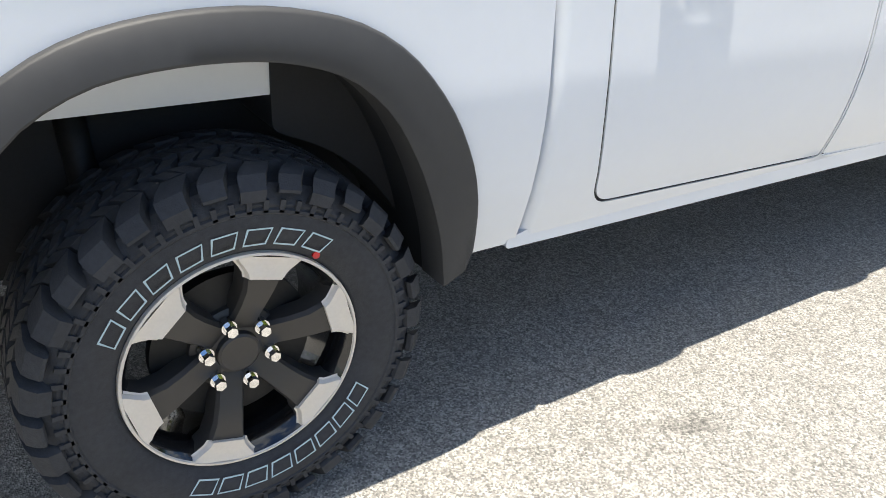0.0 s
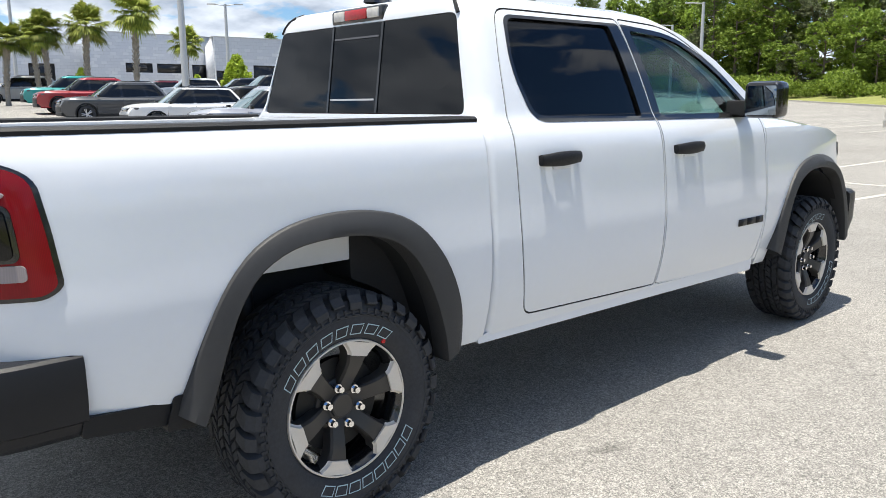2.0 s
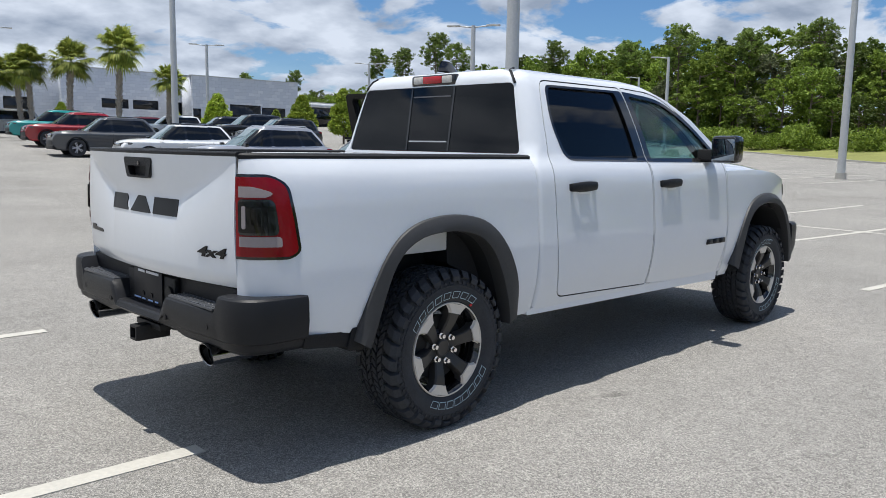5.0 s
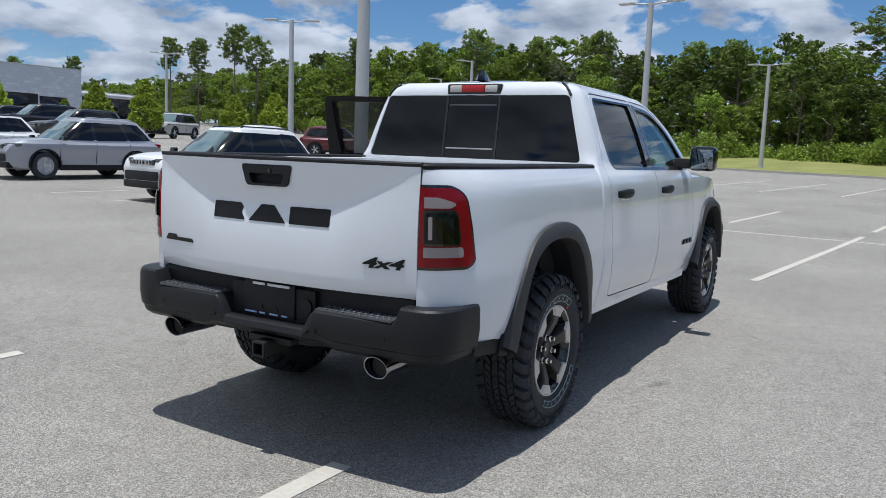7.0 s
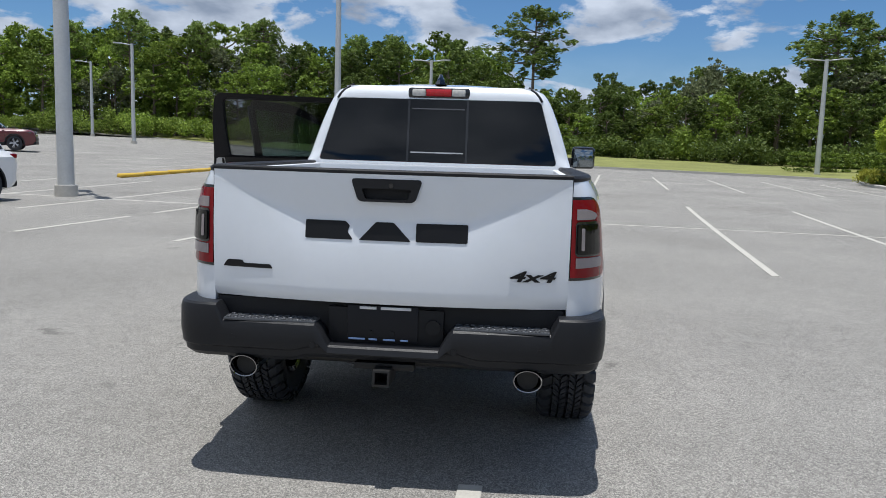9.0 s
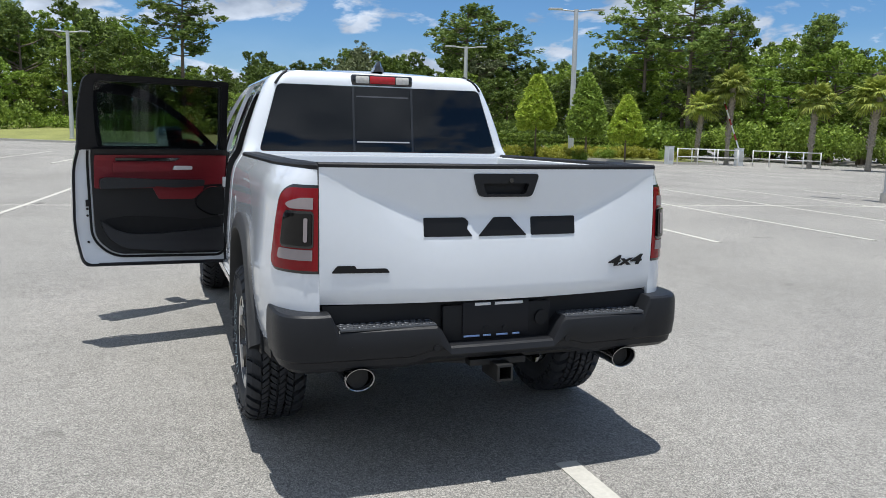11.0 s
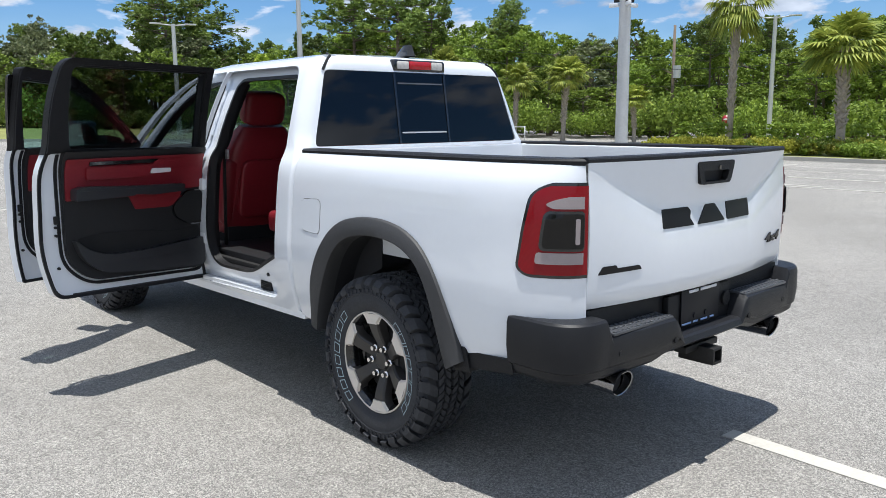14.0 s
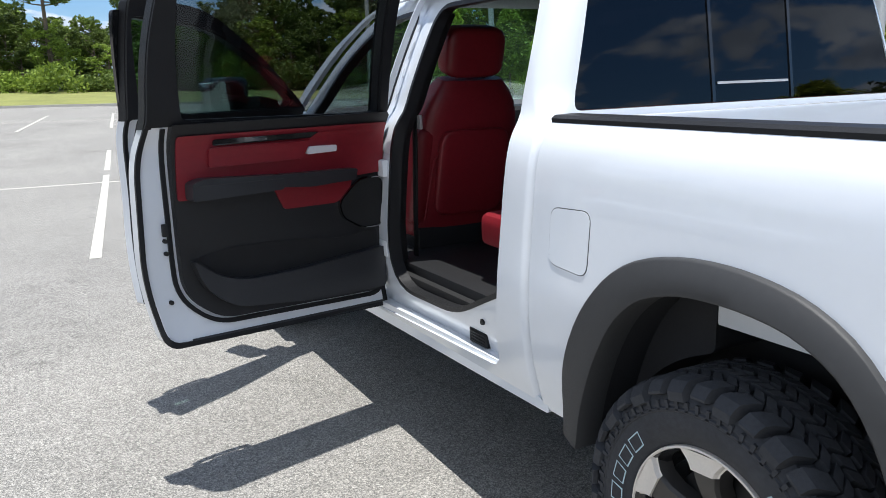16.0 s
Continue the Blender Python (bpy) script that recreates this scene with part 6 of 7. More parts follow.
def car_body():
    """Lower body: rounded nose and tail, a shoulder line, tucked sills, and wheel arches."""
    hood = [(-2.30, 0.72), (-2.26, 0.98), (-2.12, 1.06), (-1.0, 1.04), (0.6, 1.03), (1.15, 1.06), (1.6, 1.045), (1.95, 1.005), (2.12, 0.97), (2.22, 0.92), (2.27, 0.86), (2.30, 0.70)]
    rows = []
    for px in [-2.31, -2.29, -2.24, -2.15, -2.0, -1.75, -1.35, -1.0, -0.5, 0, 0.5, 1.0, 1.35, 1.7, 1.92, 2.06, 2.16, 2.23, 2.28, 2.31]:
        e = max(0, (abs(px) - 1.55) / 0.76)
        w = 0.925 * (1 - 0.20 * e ** 2.6)
        top = curve_at(hood, px)
        low = 0.24 + 0.12 * max(0, (abs(px) - 1.9) / 0.4) ** 2
        sh = min(top - 0.05, 0.93)
        sec = [(0, low), (w * 0.84, low), (w * 0.935, low + 0.05), (w * 0.965, 0.42), (w * 0.955, 0.56), (w * 0.978, 0.70), (w, 0.5 * (0.76 + sh)), (w * 0.99, sh), (w * 0.955, sh + 0.3 * (top - sh)), (w * 0.90, top - 0.008), (w * 0.6, top + 0.016), (w * 0.3, top + 0.028), (0, top + 0.03)]
        rows.append([(px, a, b) for a, b in sec + [(-a, b) for a, b in sec[-2:0:-1]]])
    bm = bmesh.new()
    vs = grid(bm, rows, close=True)
    bm.faces.new(vs[0])
    bm.faces.new(vs[-1][::-1])
    bmesh.ops.recalc_face_normals(bm, faces=bm.faces)
    cuts = [("DIFFERENCE", cyl(bmesh.new(), (ax, s * 0.86, 0.36), 0.405, 0.40, "y", 32)) for ax in (1.36, -1.34) for s in (-1, 1)]
    return carve(bm, *cuts)


def car_roof(boxy):
    bm = bmesh.new()
    rows = [[(x, y, z) for x, y, z in cab_plan(1.60, boxy, -0.004)]]
    cx = sum(p[0] for p in rows[0]) / 64
    for k, h in ((0.985, 0.022), (0.93, 0.042), (0.75, 0.062), (0.4, 0.076), (0.02, 0.08)):
        rows.append([(cx + (x - cx) * k, y * k, z + h) for x, y, z in cab_plan(1.60, boxy)])
    vs = grid(bm, rows, close=True)
    bm.faces.new(vs[-1])
    bmesh.ops.recalc_face_normals(bm, faces=bm.faces)
    return bm


def side_glass(boxy, s, a, b, out=0.004):
    """One side window between a and b along the car, its ends raked with the pillars."""
    top0, top1 = a * 0.86 + 0.02, b * 0.84 - 0.02
    if b > 0.9:
        top1 = b * 0.36
    rise = lambda x: 1.045 + 0.05 * max(0.0, -x / 1.9) ** 2
    if a < -1.6:
        top0 = a * (0.80 + 0.12 * boxy)
    o = rounded([(a, rise(a)), (b, rise(b)), (top1, 1.545), (top0, 1.520)], 0.035, 3)
    return carve(cab_shell(boxy, 1.0, 1.60, out, 0.02), ("INTERSECT", prism(o, s * 0.3, s * 1.2)))


def end_glass(boxy, front):
    o = rounded([(0.70, 1.04), (-0.70, 1.04), (-0.53, 1.575), (0.53, 1.575)], 0.05, 3)
    lo, hi = (0.25, 1.6) if front else (-2.6, -1.5)
    return carve(cab_shell(boxy, 1.0, 1.60, 0.004, 0.02), ("INTERSECT", prism(o, lo, hi, "x")))


def suv(mat, label, x, y, heading, size=1.0, boxy=0.0, black_roof=False):
    """A parked five door car; x forward in its own frame, origin on the ground between the axles."""
    car = empty("parked_car", Matrix.Translation((x, y, lift(x, y))) @ Matrix.Rotation(radians(heading), 4, "Z") @ Matrix.Diagonal((size, size, size * 1.05, 1)))
    tagged(car, label, "car", "cars parked in the lot")
    b = "boxy" if boxy > 0.3 else "round"
    bx = 0.8 if boxy > 0.3 else 0.0
    car_part("body", "body", car_body, mat, car)
    car_part("cabin" + b, "cabin", lambda: cab_shell(bx, 0.96, 1.60, 0.0, 0.03), mat, car, sharp=50)
    car_part("roof" + b, "roof", lambda: car_roof(bx), GLOSS_BLACK if black_roof else mat, car, sharp=50)
    car_part("screen" + b, "windscreen", lambda: end_glass(bx, True), SHIELD, car)
    car_part("back" + b, "rear_window", lambda: end_glass(bx, False), CAR_GLASS, car)
    g = car_part("grille", "grille", lambda: boxed((2.270, 0, 0.835), (0.085, 0.98, 0.115), 0.02), GLOSS_BLACK, car)
    for k in range(7):
        car_part("slot", "slot", lambda: carve(boxed((2.318, 0, 0.835), (0.030, 0.104, 0.110), 0.014), ("DIFFERENCE", boxed((2.325, 0, 0.835), (0.08, 0.072, 0.080), 0.008))), CHROME, g, Matrix.Translation((-0.02 * abs(k - 3) / 3, -0.375 + 0.125 * k, 0)))
    car_part("bumper_grille", "bumper_grille", lambda: boxed((2.262, 0, 0.555), (0.14, 1.36, 0.215), 0.05), BLACK_PLASTIC, car)
    car_part("chin", "chin", lambda: boxed((2.225, 0, 0.375), (0.22, 1.50, 0.17), 0.06), BLACK_PLASTIC, car)
    car_part("tail_chin", "tail_chin", lambda: boxed((-2.20, 0, 0.40), (0.22, 1.46, 0.22), 0.05), BLACK_PLASTIC, car)
    for s in (-1, 1):
        q = "l" if s > 0 else "r"
        car_part("surround%s%s" % (q, b), "window_surround", lambda: side_glass(bx, s, -1.90, 1.04, 0.002), GLOSS_BLACK, car)
        for n, (a, c) in enumerate(((-1.86, -1.18), (-1.10, -0.14), (-0.06, 1.00))):
            car_part("pane%d%s%s" % (n, q, b), "side_window", lambda: side_glass(bx, s, a, c), CAR_GLASS, car)
        car_part("head_lamp" + q, "head_lamp", lambda: carve(boxed((2.02, s * 0.66, 0.880), (0.50, 0.44, 0.085), 0.03), ("INTERSECT", prism([(2.02, s * 0.9), (1.80, s * 0.86), (2.05, s * 0.50), (2.30, s * 0.42), (2.262, s * 0.60), (2.17, s * 0.80)], 0.7, 1.0, "z"))), LAMP_GLASS, car)
        car_part("tail_lamp" + q, "tail_lamp", lambda: boxed((-2.10, s * 0.72, 0.95), (0.24, 0.22, 0.10), 0.03), RED_LENS, car)
        car_part("mirror" + q, "mirror", lambda: boxed((0.86, s * 0.99, 1.09), (0.12, 0.19, 0.13), 0.04, 3), GLOSS_BLACK, car)
        car_part("cladding" + q, "cladding", lambda: boxed((0.0, s * 0.875, 0.31), (1.90, 0.07, 0.15), 0.02), BLACK_PLASTIC, car)
        car_part("rail" + q, "roof_rail", lambda: tube(bmesh.new(), [(-1.45, s * 0.535, 1.60), (-1.36, s * 0.55, 1.665), (0.0, s * 0.56, 1.675), (0.10, s * 0.545, 1.61)], 0.016, 6), SATIN if mat.name.startswith("silver") else GLOSS_BLACK, car)
        car_part("fog" + q, "fog_lamp", lambda: cyl(bmesh.new(), (2.17, s * 0.70, 0.54), 0.05, 0.08, "x", 16), LAMP_GLASS, car)
        for hx in (0.16, -0.92):
            car_part("handle%s%d" % (q, hx > 0), "door_handle", lambda: boxed((hx, s * 0.918, 0.89), (0.18, 0.03, 0.03), 0.01), mat, car)
        for gx in (0.95, -0.10, -1.14):
            car_part("seam%s%d" % (q, gx * 100), "door_seam", lambda: prism([(gx, 0.42), (gx + 0.006, 0.42), (gx - 0.02 + 0.006, 0.96), (gx - 0.02, 0.96)], s * 0.86, s * 0.9185), CAR_GLASS, car)
        for ax in (1.36, -1.34):
            def arch():
                ar = bmesh.new()
                grid(ar, [[(ax + r * math.cos(t), s * yy, 0.36 + r * math.sin(t)) for r, yy in ((0.455, 0.885), (0.45, 0.918), (0.405, 0.922), (0.40, 0.82))] for t in linspace(-0.15, math.pi + 0.15, 24)])
                bmesh.ops.recalc_face_normals(ar, faces=ar.faces)
                return ar
            car_part("arch%s%d" % (q, ax > 0), "arch_trim", arch, BLACK_PLASTIC, car)
            m = Matrix.Translation((ax, s * 0.80, 0.36)) @ (Matrix() if s > 0 else Matrix.Rotation(math.pi, 4, "Z"))
            wh = car_part("tyre", "wheel", lambda: lathe([(-0.10, 0.22), (-0.10, 0.33), (-0.07, 0.36), (0.07, 0.36), (0.10, 0.335), (0.105, 0.25), (0.085, 0.235)], 36), RUBBER, car, m)
            car_part("rim", "rim", lambda: lathe([(0.085, 0.242), (0.095, 0.232), (0.075, 0.218), (0.03, 0.20), (0.03, 0.001)], 30), GREY_RIM if mat.name.startswith("silver") else BLACK_TRIM, wh)

            def spokes():
                sp = bmesh.new()
                for k in range(5):
                    for e in (-0.16, 0.16):
                        a = 2 * math.pi * k / 5 + e
                        tube(sp, [(0.05 * math.cos(a), 0.070, 0.05 * math.sin(a)), (0.228 * math.cos(a), 0.088, 0.228 * math.sin(a))], 0.018, 6)
                cyl(sp, (0, 0.07, 0), 0.055, 0.03, "y", 20)
                return sp
            car_part("spokes", "spokes", spokes, GREY_RIM, wh)
    return car


SILVER = material("silver_car_paint", (0.35, 0.365, 0.41), 0.3, 0.25, coat=1.0, vary=0.02)
CAR_WHITE, CAR_GREY, CAR_RED = paint("white_paint", (0.78, 0.79, 0.80)), paint("dark_grey_paint", (0.050, 0.053, 0.060)), paint("red_paint", (0.31, 0.006, 0.014))
CAR_BLACK, CAR_TEAL, CAR_MAROON, CAR_TAN = paint("black_paint", (0.012, 0.012, 0.014)), paint("teal_paint", (0.0, 0.28, 0.27)), paint("maroon_paint", (0.12, 0.006, 0.012)), paint("pale_grey_paint", (0.42, 0.41, 0.40))
suv(CAR_WHITE, "white compact car parked nose out", 10.2, 11.8, 172)
suv(SILVER, "silver compact car with chrome slotted grille", 11.7, 19.8, 172, 1.05)
suv(CAR_WHITE, "white compact car with black roof", 12.0, 26.4, 172, 1.0, black_roof=True)
suv(CAR_GREY, "dark grey compact car parked in the row", 11.5, 32.3, 172, 1.0)
suv(CAR_RED, "bright red compact car parked in the row", 12.0, 37.6, 172, 0.97)
suv(CAR_TEAL, "teal compact car parked behind the red car", 13.0, 43.5, 172, 0.97)
suv(CAR_TAN, "pale grey boxy car parked by the palms", 13.8, 56.0, 170, 1.12, 1.0)
suv(CAR_TAN, "pale grey boxy car parked by the palms", 7.6, 58.5, 172, 1.08, 1.0)
suv(CAR_WHITE, "white compact car in the far row", 28.3, 28.5, 172)
suv(CAR_MAROON, "maroon car alone in the far bays", 36.5, 28.8, -62, 1.08, 0.6)
suv(CAR_BLACK, "black car in the second row", 23.0, 36.0, 172, 1.05, 0.5)
suv(CAR_BLACK, "black car in the second row", 24.0, 41.0, 172, 1.05, 0.5)
suv(CAR_BLACK, "black car in the second row", 25.0, 46.5, 172, 1.0)
suv(CAR_WHITE, "white car in the second row", 24.0, 52.0, 172, 1.05, 0.5)
suv(CAR_MAROON, "maroon car in the second row", 24.0, 57.5, 172, 1.0)
suv(CAR_TAN, "pale grey car far along the drive", 38.0, 46.0, 200, 1.12, 1.0)
suv(CAR_WHITE, "white car far along the drive", 36.5, 58.0, 180, 1.05, 1.0)


# ---- lamp posts ----
def lamp_post(x, y, height, radius, arms=(0, 180), label="grey lamp post with two flat lamp heads", cams=False):
    z = lift(x, y)
    post = part("lamp_post", tube(bmesh.new(), [(0, 0, -0.1), (0, 0, height * 0.5), (0, 0, height)], radius, 12, [radius, radius * 0.86, radius * 0.7]), GALV, at=Matrix.Translation((x, y, z)))
    tagged(post, label, "lamp post", "lamp posts of the car park")
    part("footing", cyl(bmesh.new(), (0, 0, 0.10), radius * 1.35, 0.35, "z", 20, radius * 1.3), CONCRETE, post)
    for a in arms:
        m = Matrix.Rotation(radians(a), 4, "Z")
        ar = part("arm", tube(bmesh.new(), [m @ Vector((0, 0, height - 0.10)), m @ Vector((0.9, 0, height - 0.02))], 0.04, 8), GALV, post)
        part("lamp_head", boxed((1.15, 0, height), (0.75, 0.34, 0.09), 0.03, m=m), GALV, ar)
    if cams:
        for a in (20, 140, 260):
            m = Matrix.Rotation(radians(a), 4, "Z")
            part("security_camera", boxed((radius + 0.14, 0, height - 4.72), (0.30, 0.11, 0.11), 0.02, m=m), WHITE_FLAT, post)
            part("camera_bracket", boxed((radius + 0.02, 0, height - 4.56), (0.24, 0.07, 0.16), 0.01, m=m), STEEL, post)
    return post


lamp_post(13.7, 10.4, 9.5, 0.20, (40, 220))
lamp_post(60.4, 7.1, 8.0, 0.17, (85, 265))
lamp_post(32.9, 8.3, 8.1, 0.17, (85, 265))
lamp_post(30.4, 27.6, 7.6, 0.17, (120, 300))
lamp_post(62.3, 33.5, 8.6, 0.18, (115,))
lamp_post(79.9, 47.3, 8.2, 0.18, (115,))
lamp_post(13.7, 30.0, 8.6, 0.16, (120, 300))
lamp_post(50.9, -20.3, 7.8, 0.18, (70, 250))
lamp_post(35.1, -20.5, 8.4, 0.17, (70, 250))
lamp_post(32.8, 62.7, 8.2, 0.17, (150, 330))
lamp_post(17.1, 68.9, 8.2, 0.17, (165, 345))
lamp_post(51.0, 62.0, 8.0, 0.17, (140, 320))
lamp_post(11.6, -17.2, 9.6, 0.20, (30, 210), "thick grey lamp post with security cameras", True)
lamp_post(21.2, -46.6, 8.0, 0.16, (20, 200))


# ---- dealership building ----
def block_building(corners, height, label, openings=()):
    """A flat roofed block on four corners; openings are (along the front 0..1, width, sill, head)."""
    z = min(lift(*c) for c in corners) - 0.2
    b = empty("building")
    tagged(b, label, "building")
    for i in range(4):
        p, q = Vector((*corners[i], z)), Vector((*corners[(i + 1) % 4], z))
        d = (q - p)
        L = d.length
        m = Matrix.Translation(p) @ Matrix.Rotation(math.atan2(d.y, d.x), 4, "Z")
        bm = boxed((L / 2, 0.15, height / 2), (L + (0.3 if i % 2 == 0 else -0.3), 0.3, height))
        cuts = []
        if i == 0:
            for f, w, s, h in openings:
                cuts.append(("DIFFERENCE", boxed((f * L, 0.15, (s + h) / 2), (w, 0.8, h - s))))
        wall = part("wall", carve(bm, *cuts) if cuts else bm, WALL, b, at=m)
        if i == 0:
            for f, w, s, h in openings:
                win = part("window", boxed((f * L, 0.24, (s + h) / 2), (w, 0.05, h - s)), CAR_GLASS, wall)
                for k in range(1, max(2, int(w / 1.2))):
                    part("mullion", boxed((f * L - w / 2 + w * k / max(2, int(w / 1.2)), 0.20, (s + h) / 2), (0.08, 0.08, h - s)), GALV, win)
        part("parapet", boxed((L / 2, 0.15, height + 0.06), (L + 0.5, 0.42, 0.14), 0.02), GALV, b, at=m)
    bm = bmesh.new()
    bm.faces.new([bm.verts.new((x, y, z + height - 0.3)) for x, y in corners])
    bmesh.ops.solidify(bm, geom=list(bm.faces), thickness=0.2)
    part("roof", bm, CONCRETE, b)
    return b


def around(az, d):
    p = far_at(az, d, 0)
    return (p.x, p.y)


block_building([around(54.6, 104), around(61.6, 97), around(62.6, 122), around(55.4, 130)], 6.0, "pale grey block wall building with dark doors", ((0.24, 3.4, 0.3, 2.7), (0.52, 4.2, 0.3, 2.9), (0.97, 1.0, 0.6, 2.2)))
block_building([around(62.0, 116), around(70.0, 108), around(70.0, 150), around(62.0, 150)], 6.4, "pale grey block wall building behind the palms", ((0.10, 3.4, 0.3, 2.7), (0.38, 3.6, 1.5, 2.7), (0.62, 3.6, 1.5, 2.7)))
block_building([around(70.0, 112), around(84.0, 108), around(84.0, 150), around(70.0, 150)], 5.0, "lower pale grey wing of the building", ((0.2, 3.0, 0.3, 2.6), (0.45, 3.0, 0.3, 2.6), (0.7, 3.0, 0.3, 2.6)))
block_building([around(50.8, 120), around(55.4, 112), around(56.0, 140), around(50.8, 145)], 3.6, "low pale building with a dark open bay", ((0.5, 8.0, 0, 3.0),))


# ---- trees and shrubs ----
def leaf_mesh(name, clumps, per, size, seed, mat, flat=0.0, long=1.5):
    """Leaves as small blades, scattered through clumps of (centre, radii)."""
    rng = np.random.default_rng(seed)
    C = np.repeat(np.array([c for c, r in clumps], float), per, 0)
    Rr = np.repeat(np.array([r for c, r in clumps], float), per, 0)
    n = len(C)
    d = rng.normal(size=(n, 3))
    d /= np.linalg.norm(d, axis=1)[:, None]
    rad = rng.random(n) ** 0.45
    P = C + d * Rr * rad[:, None]
    a = rng.normal(size=(n, 3)); a[:, 2] *= 1 - flat
    a /= np.linalg.norm(a, axis=1)[:, None]
    b = np.cross(a, rng.normal(size=(n, 3)))
    b /= np.linalg.norm(b, axis=1)[:, None]
    s = size * (0.65 + 0.6 * rng.random(n))[:, None]
    a *= s * long * 0.55
    b *= s * 0.55
    V = np.stack([P - a, P + a * 0.3 + b, P + a - b * 0.6], 1).reshape(-1, 3)
    me = bpy.data.meshes.new(name)
    me.vertices.add(len(V))
    me.vertices.foreach_set("co", V.ravel())
    me.loops.add(3 * n)
    me.loops.foreach_set("vertex_index", np.arange(3 * n))
    me.polygons.add(n)
    me.polygons.foreach_set("loop_start", np.arange(0, 3 * n, 3))
    me.update(calc_edges=True)
    me.validate()
    me.materials.append(mat)
    return me


def leafy(name, me, parent=None, at=None):
    ob = new(name, me)
    if parent:
        ob.parent = parent
    if at:
        ob.matrix_basis = at
    return ob


def wood_trunk(height, r, rnd, limbs, spread):
    """A tapered trunk with limbs."""
    bm = bmesh.new()
    pts = [Vector((0, 0, -0.4))]
    k = 6
    off = Vector((0, 0, 0))
    for i in range(1, k + 1):
        off += Vector((rnd.uniform(-0.12, 0.12), rnd.uniform(-0.12, 0.12), 0)) * height * 0.05
        pts.append(Vector((off.x, off.y, height * i / k)))
    tube(bm, pts, r, 9, [r * (1.25 if i == 0 else 1 - 0.75 * i / k) for i in range(k + 1)])
    ends = []
    for i in range(limbs):
        f = rnd.uniform(0.45, 0.98)
        j = min(k - 1, int(f * k))
        p = pts[j] + (pts[j + 1] - pts[j]) * (f * k - j)
        a = rnd.uniform(0, 2 * math.pi)
        l = spread * rnd.uniform(0.5, 1.0) * (1.25 - 0.5 * f)
        e = p + Vector((math.cos(a) * l, math.sin(a) * l, l * rnd.uniform(0.25, 0.7)))
        tube(bm, [p, p + (e - p) * 0.5 + Vector((0, 0, -0.05 * l)), e], 0.1, 6, [r * 0.34, r * 0.24, r * 0.10])
        ends.append(e)
    bmesh.ops.recalc_face_normals(bm, faces=bm.faces)
    return bm, ends, pts




def oak(seed, mat, label, height=12.0, low=0.9):
    """A broad tree: lobes of foliage round the limbs, each lobe made of many small tufts, with gaps between."""
    rnd = random.Random(seed)
    t = empty("tree")
    tagged(t, label, "tree", "trees of the woods")
    bm, ends, pts = wood_trunk(height * 0.78, 0.24, rnd, 11, 3.4)
    part("trunk", bm, BARK, t)
    lobes = [(Vector((e.x, e.y, e.z + rnd.uniform(-0.2, 0.8))), rnd.uniform(0.9, 1.5)) for e in ends]
    for i in range(17):
        f = (i + rnd.random()) / 17
        wide = 3.2 * math.sin(math.pi * min(1, 0.24 + f * 0.72)) ** 0.7
        a = rnd.uniform(0, 2 * math.pi)
        d = wide * rnd.uniform(0.45, 1.0)
        lobes.append((Vector((d * math.cos(a), d * math.sin(a), low + (height - 0.9 - low) * f)), rnd.uniform(0.8, 1.4)))
    clumps = []
    for c, r in lobes:
        for _ in range(11):
            d = Vector((rnd.gauss(0, 1), rnd.gauss(0, 1), rnd.gauss(0.25, 0.8)))
            d = d.normalized() * r * rnd.uniform(0.55, 1.05)
            q = rnd.uniform(0.26, 0.52)
            clumps.append(((c.x + d.x, c.y + d.y, c.z + d.z * 0.75), (q, q, q * 0.7)))
    leafy("crown", leaf_mesh("crown", clumps, 20, 0.28, seed, mat, 0.45, 1.2), t)
    return t


def pine(seed, label, height=17.0, crown=0.34, wide=3.0):
    """A tall bare trunk with level limbs that carry flat tufts of needles, the crown open to the sky."""
    rnd = random.Random(seed)
    t = empty("pine_tree")
    tagged(t, label, "pine tree", "tall pines")
    bm, ends, pts = wood_trunk(height * 0.97, 0.20, rnd, 3, 1.0)
    clumps = []
    tiers = 15
    for i in range(tiers):
        u = (i + rnd.uniform(-0.3, 0.3)) / (tiers - 1)
        f = 1 - crown * (1 - u)
        z = height * f * 0.97
        j = min(5, max(0, int(f * 0.97 * 6)))
        p = Vector((pts[j].x, pts[j].y, z))
        reach = wide * (0.45 + 0.55 * math.sin(math.pi * min(1, max(0, 0.15 + u * 0.62)))) * (1 - 0.55 * max(0, u - 0.7) / 0.3)
        for k in range(2 if u < 0.3 else 3):
            a = rnd.uniform(0, 2 * math.pi)
            l = reach * rnd.uniform(0.55, 1.05)
            e = p + Vector((math.cos(a) * l, math.sin(a) * l, l * rnd.uniform(0.02, 0.34)))
            tube(bm, [p, (p + e) / 2 + Vector((0, 0, -0.06 * l)), e], 0.05, 5, [0.07, 0.05, 0.02])
            for _ in range(7):
                r = rnd.uniform(0.22, 0.46)
                q = p + (e - p) * rnd.uniform(0.45, 1.08)
                clumps.append(((q.x + rnd.uniform(-0.55, 0.55), q.y + rnd.uniform(-0.55, 0.55), q.z + rnd.uniform(-0.25, 0.75)), (r * 1.1, r * 1.1, r * 0.85)))
    part("trunk", bm, BARK, t)
    leafy("crown", leaf_mesh("crown", clumps, 24, 0.19, seed, LEAF_PINE, 0.4, 1.9), t)
    return t


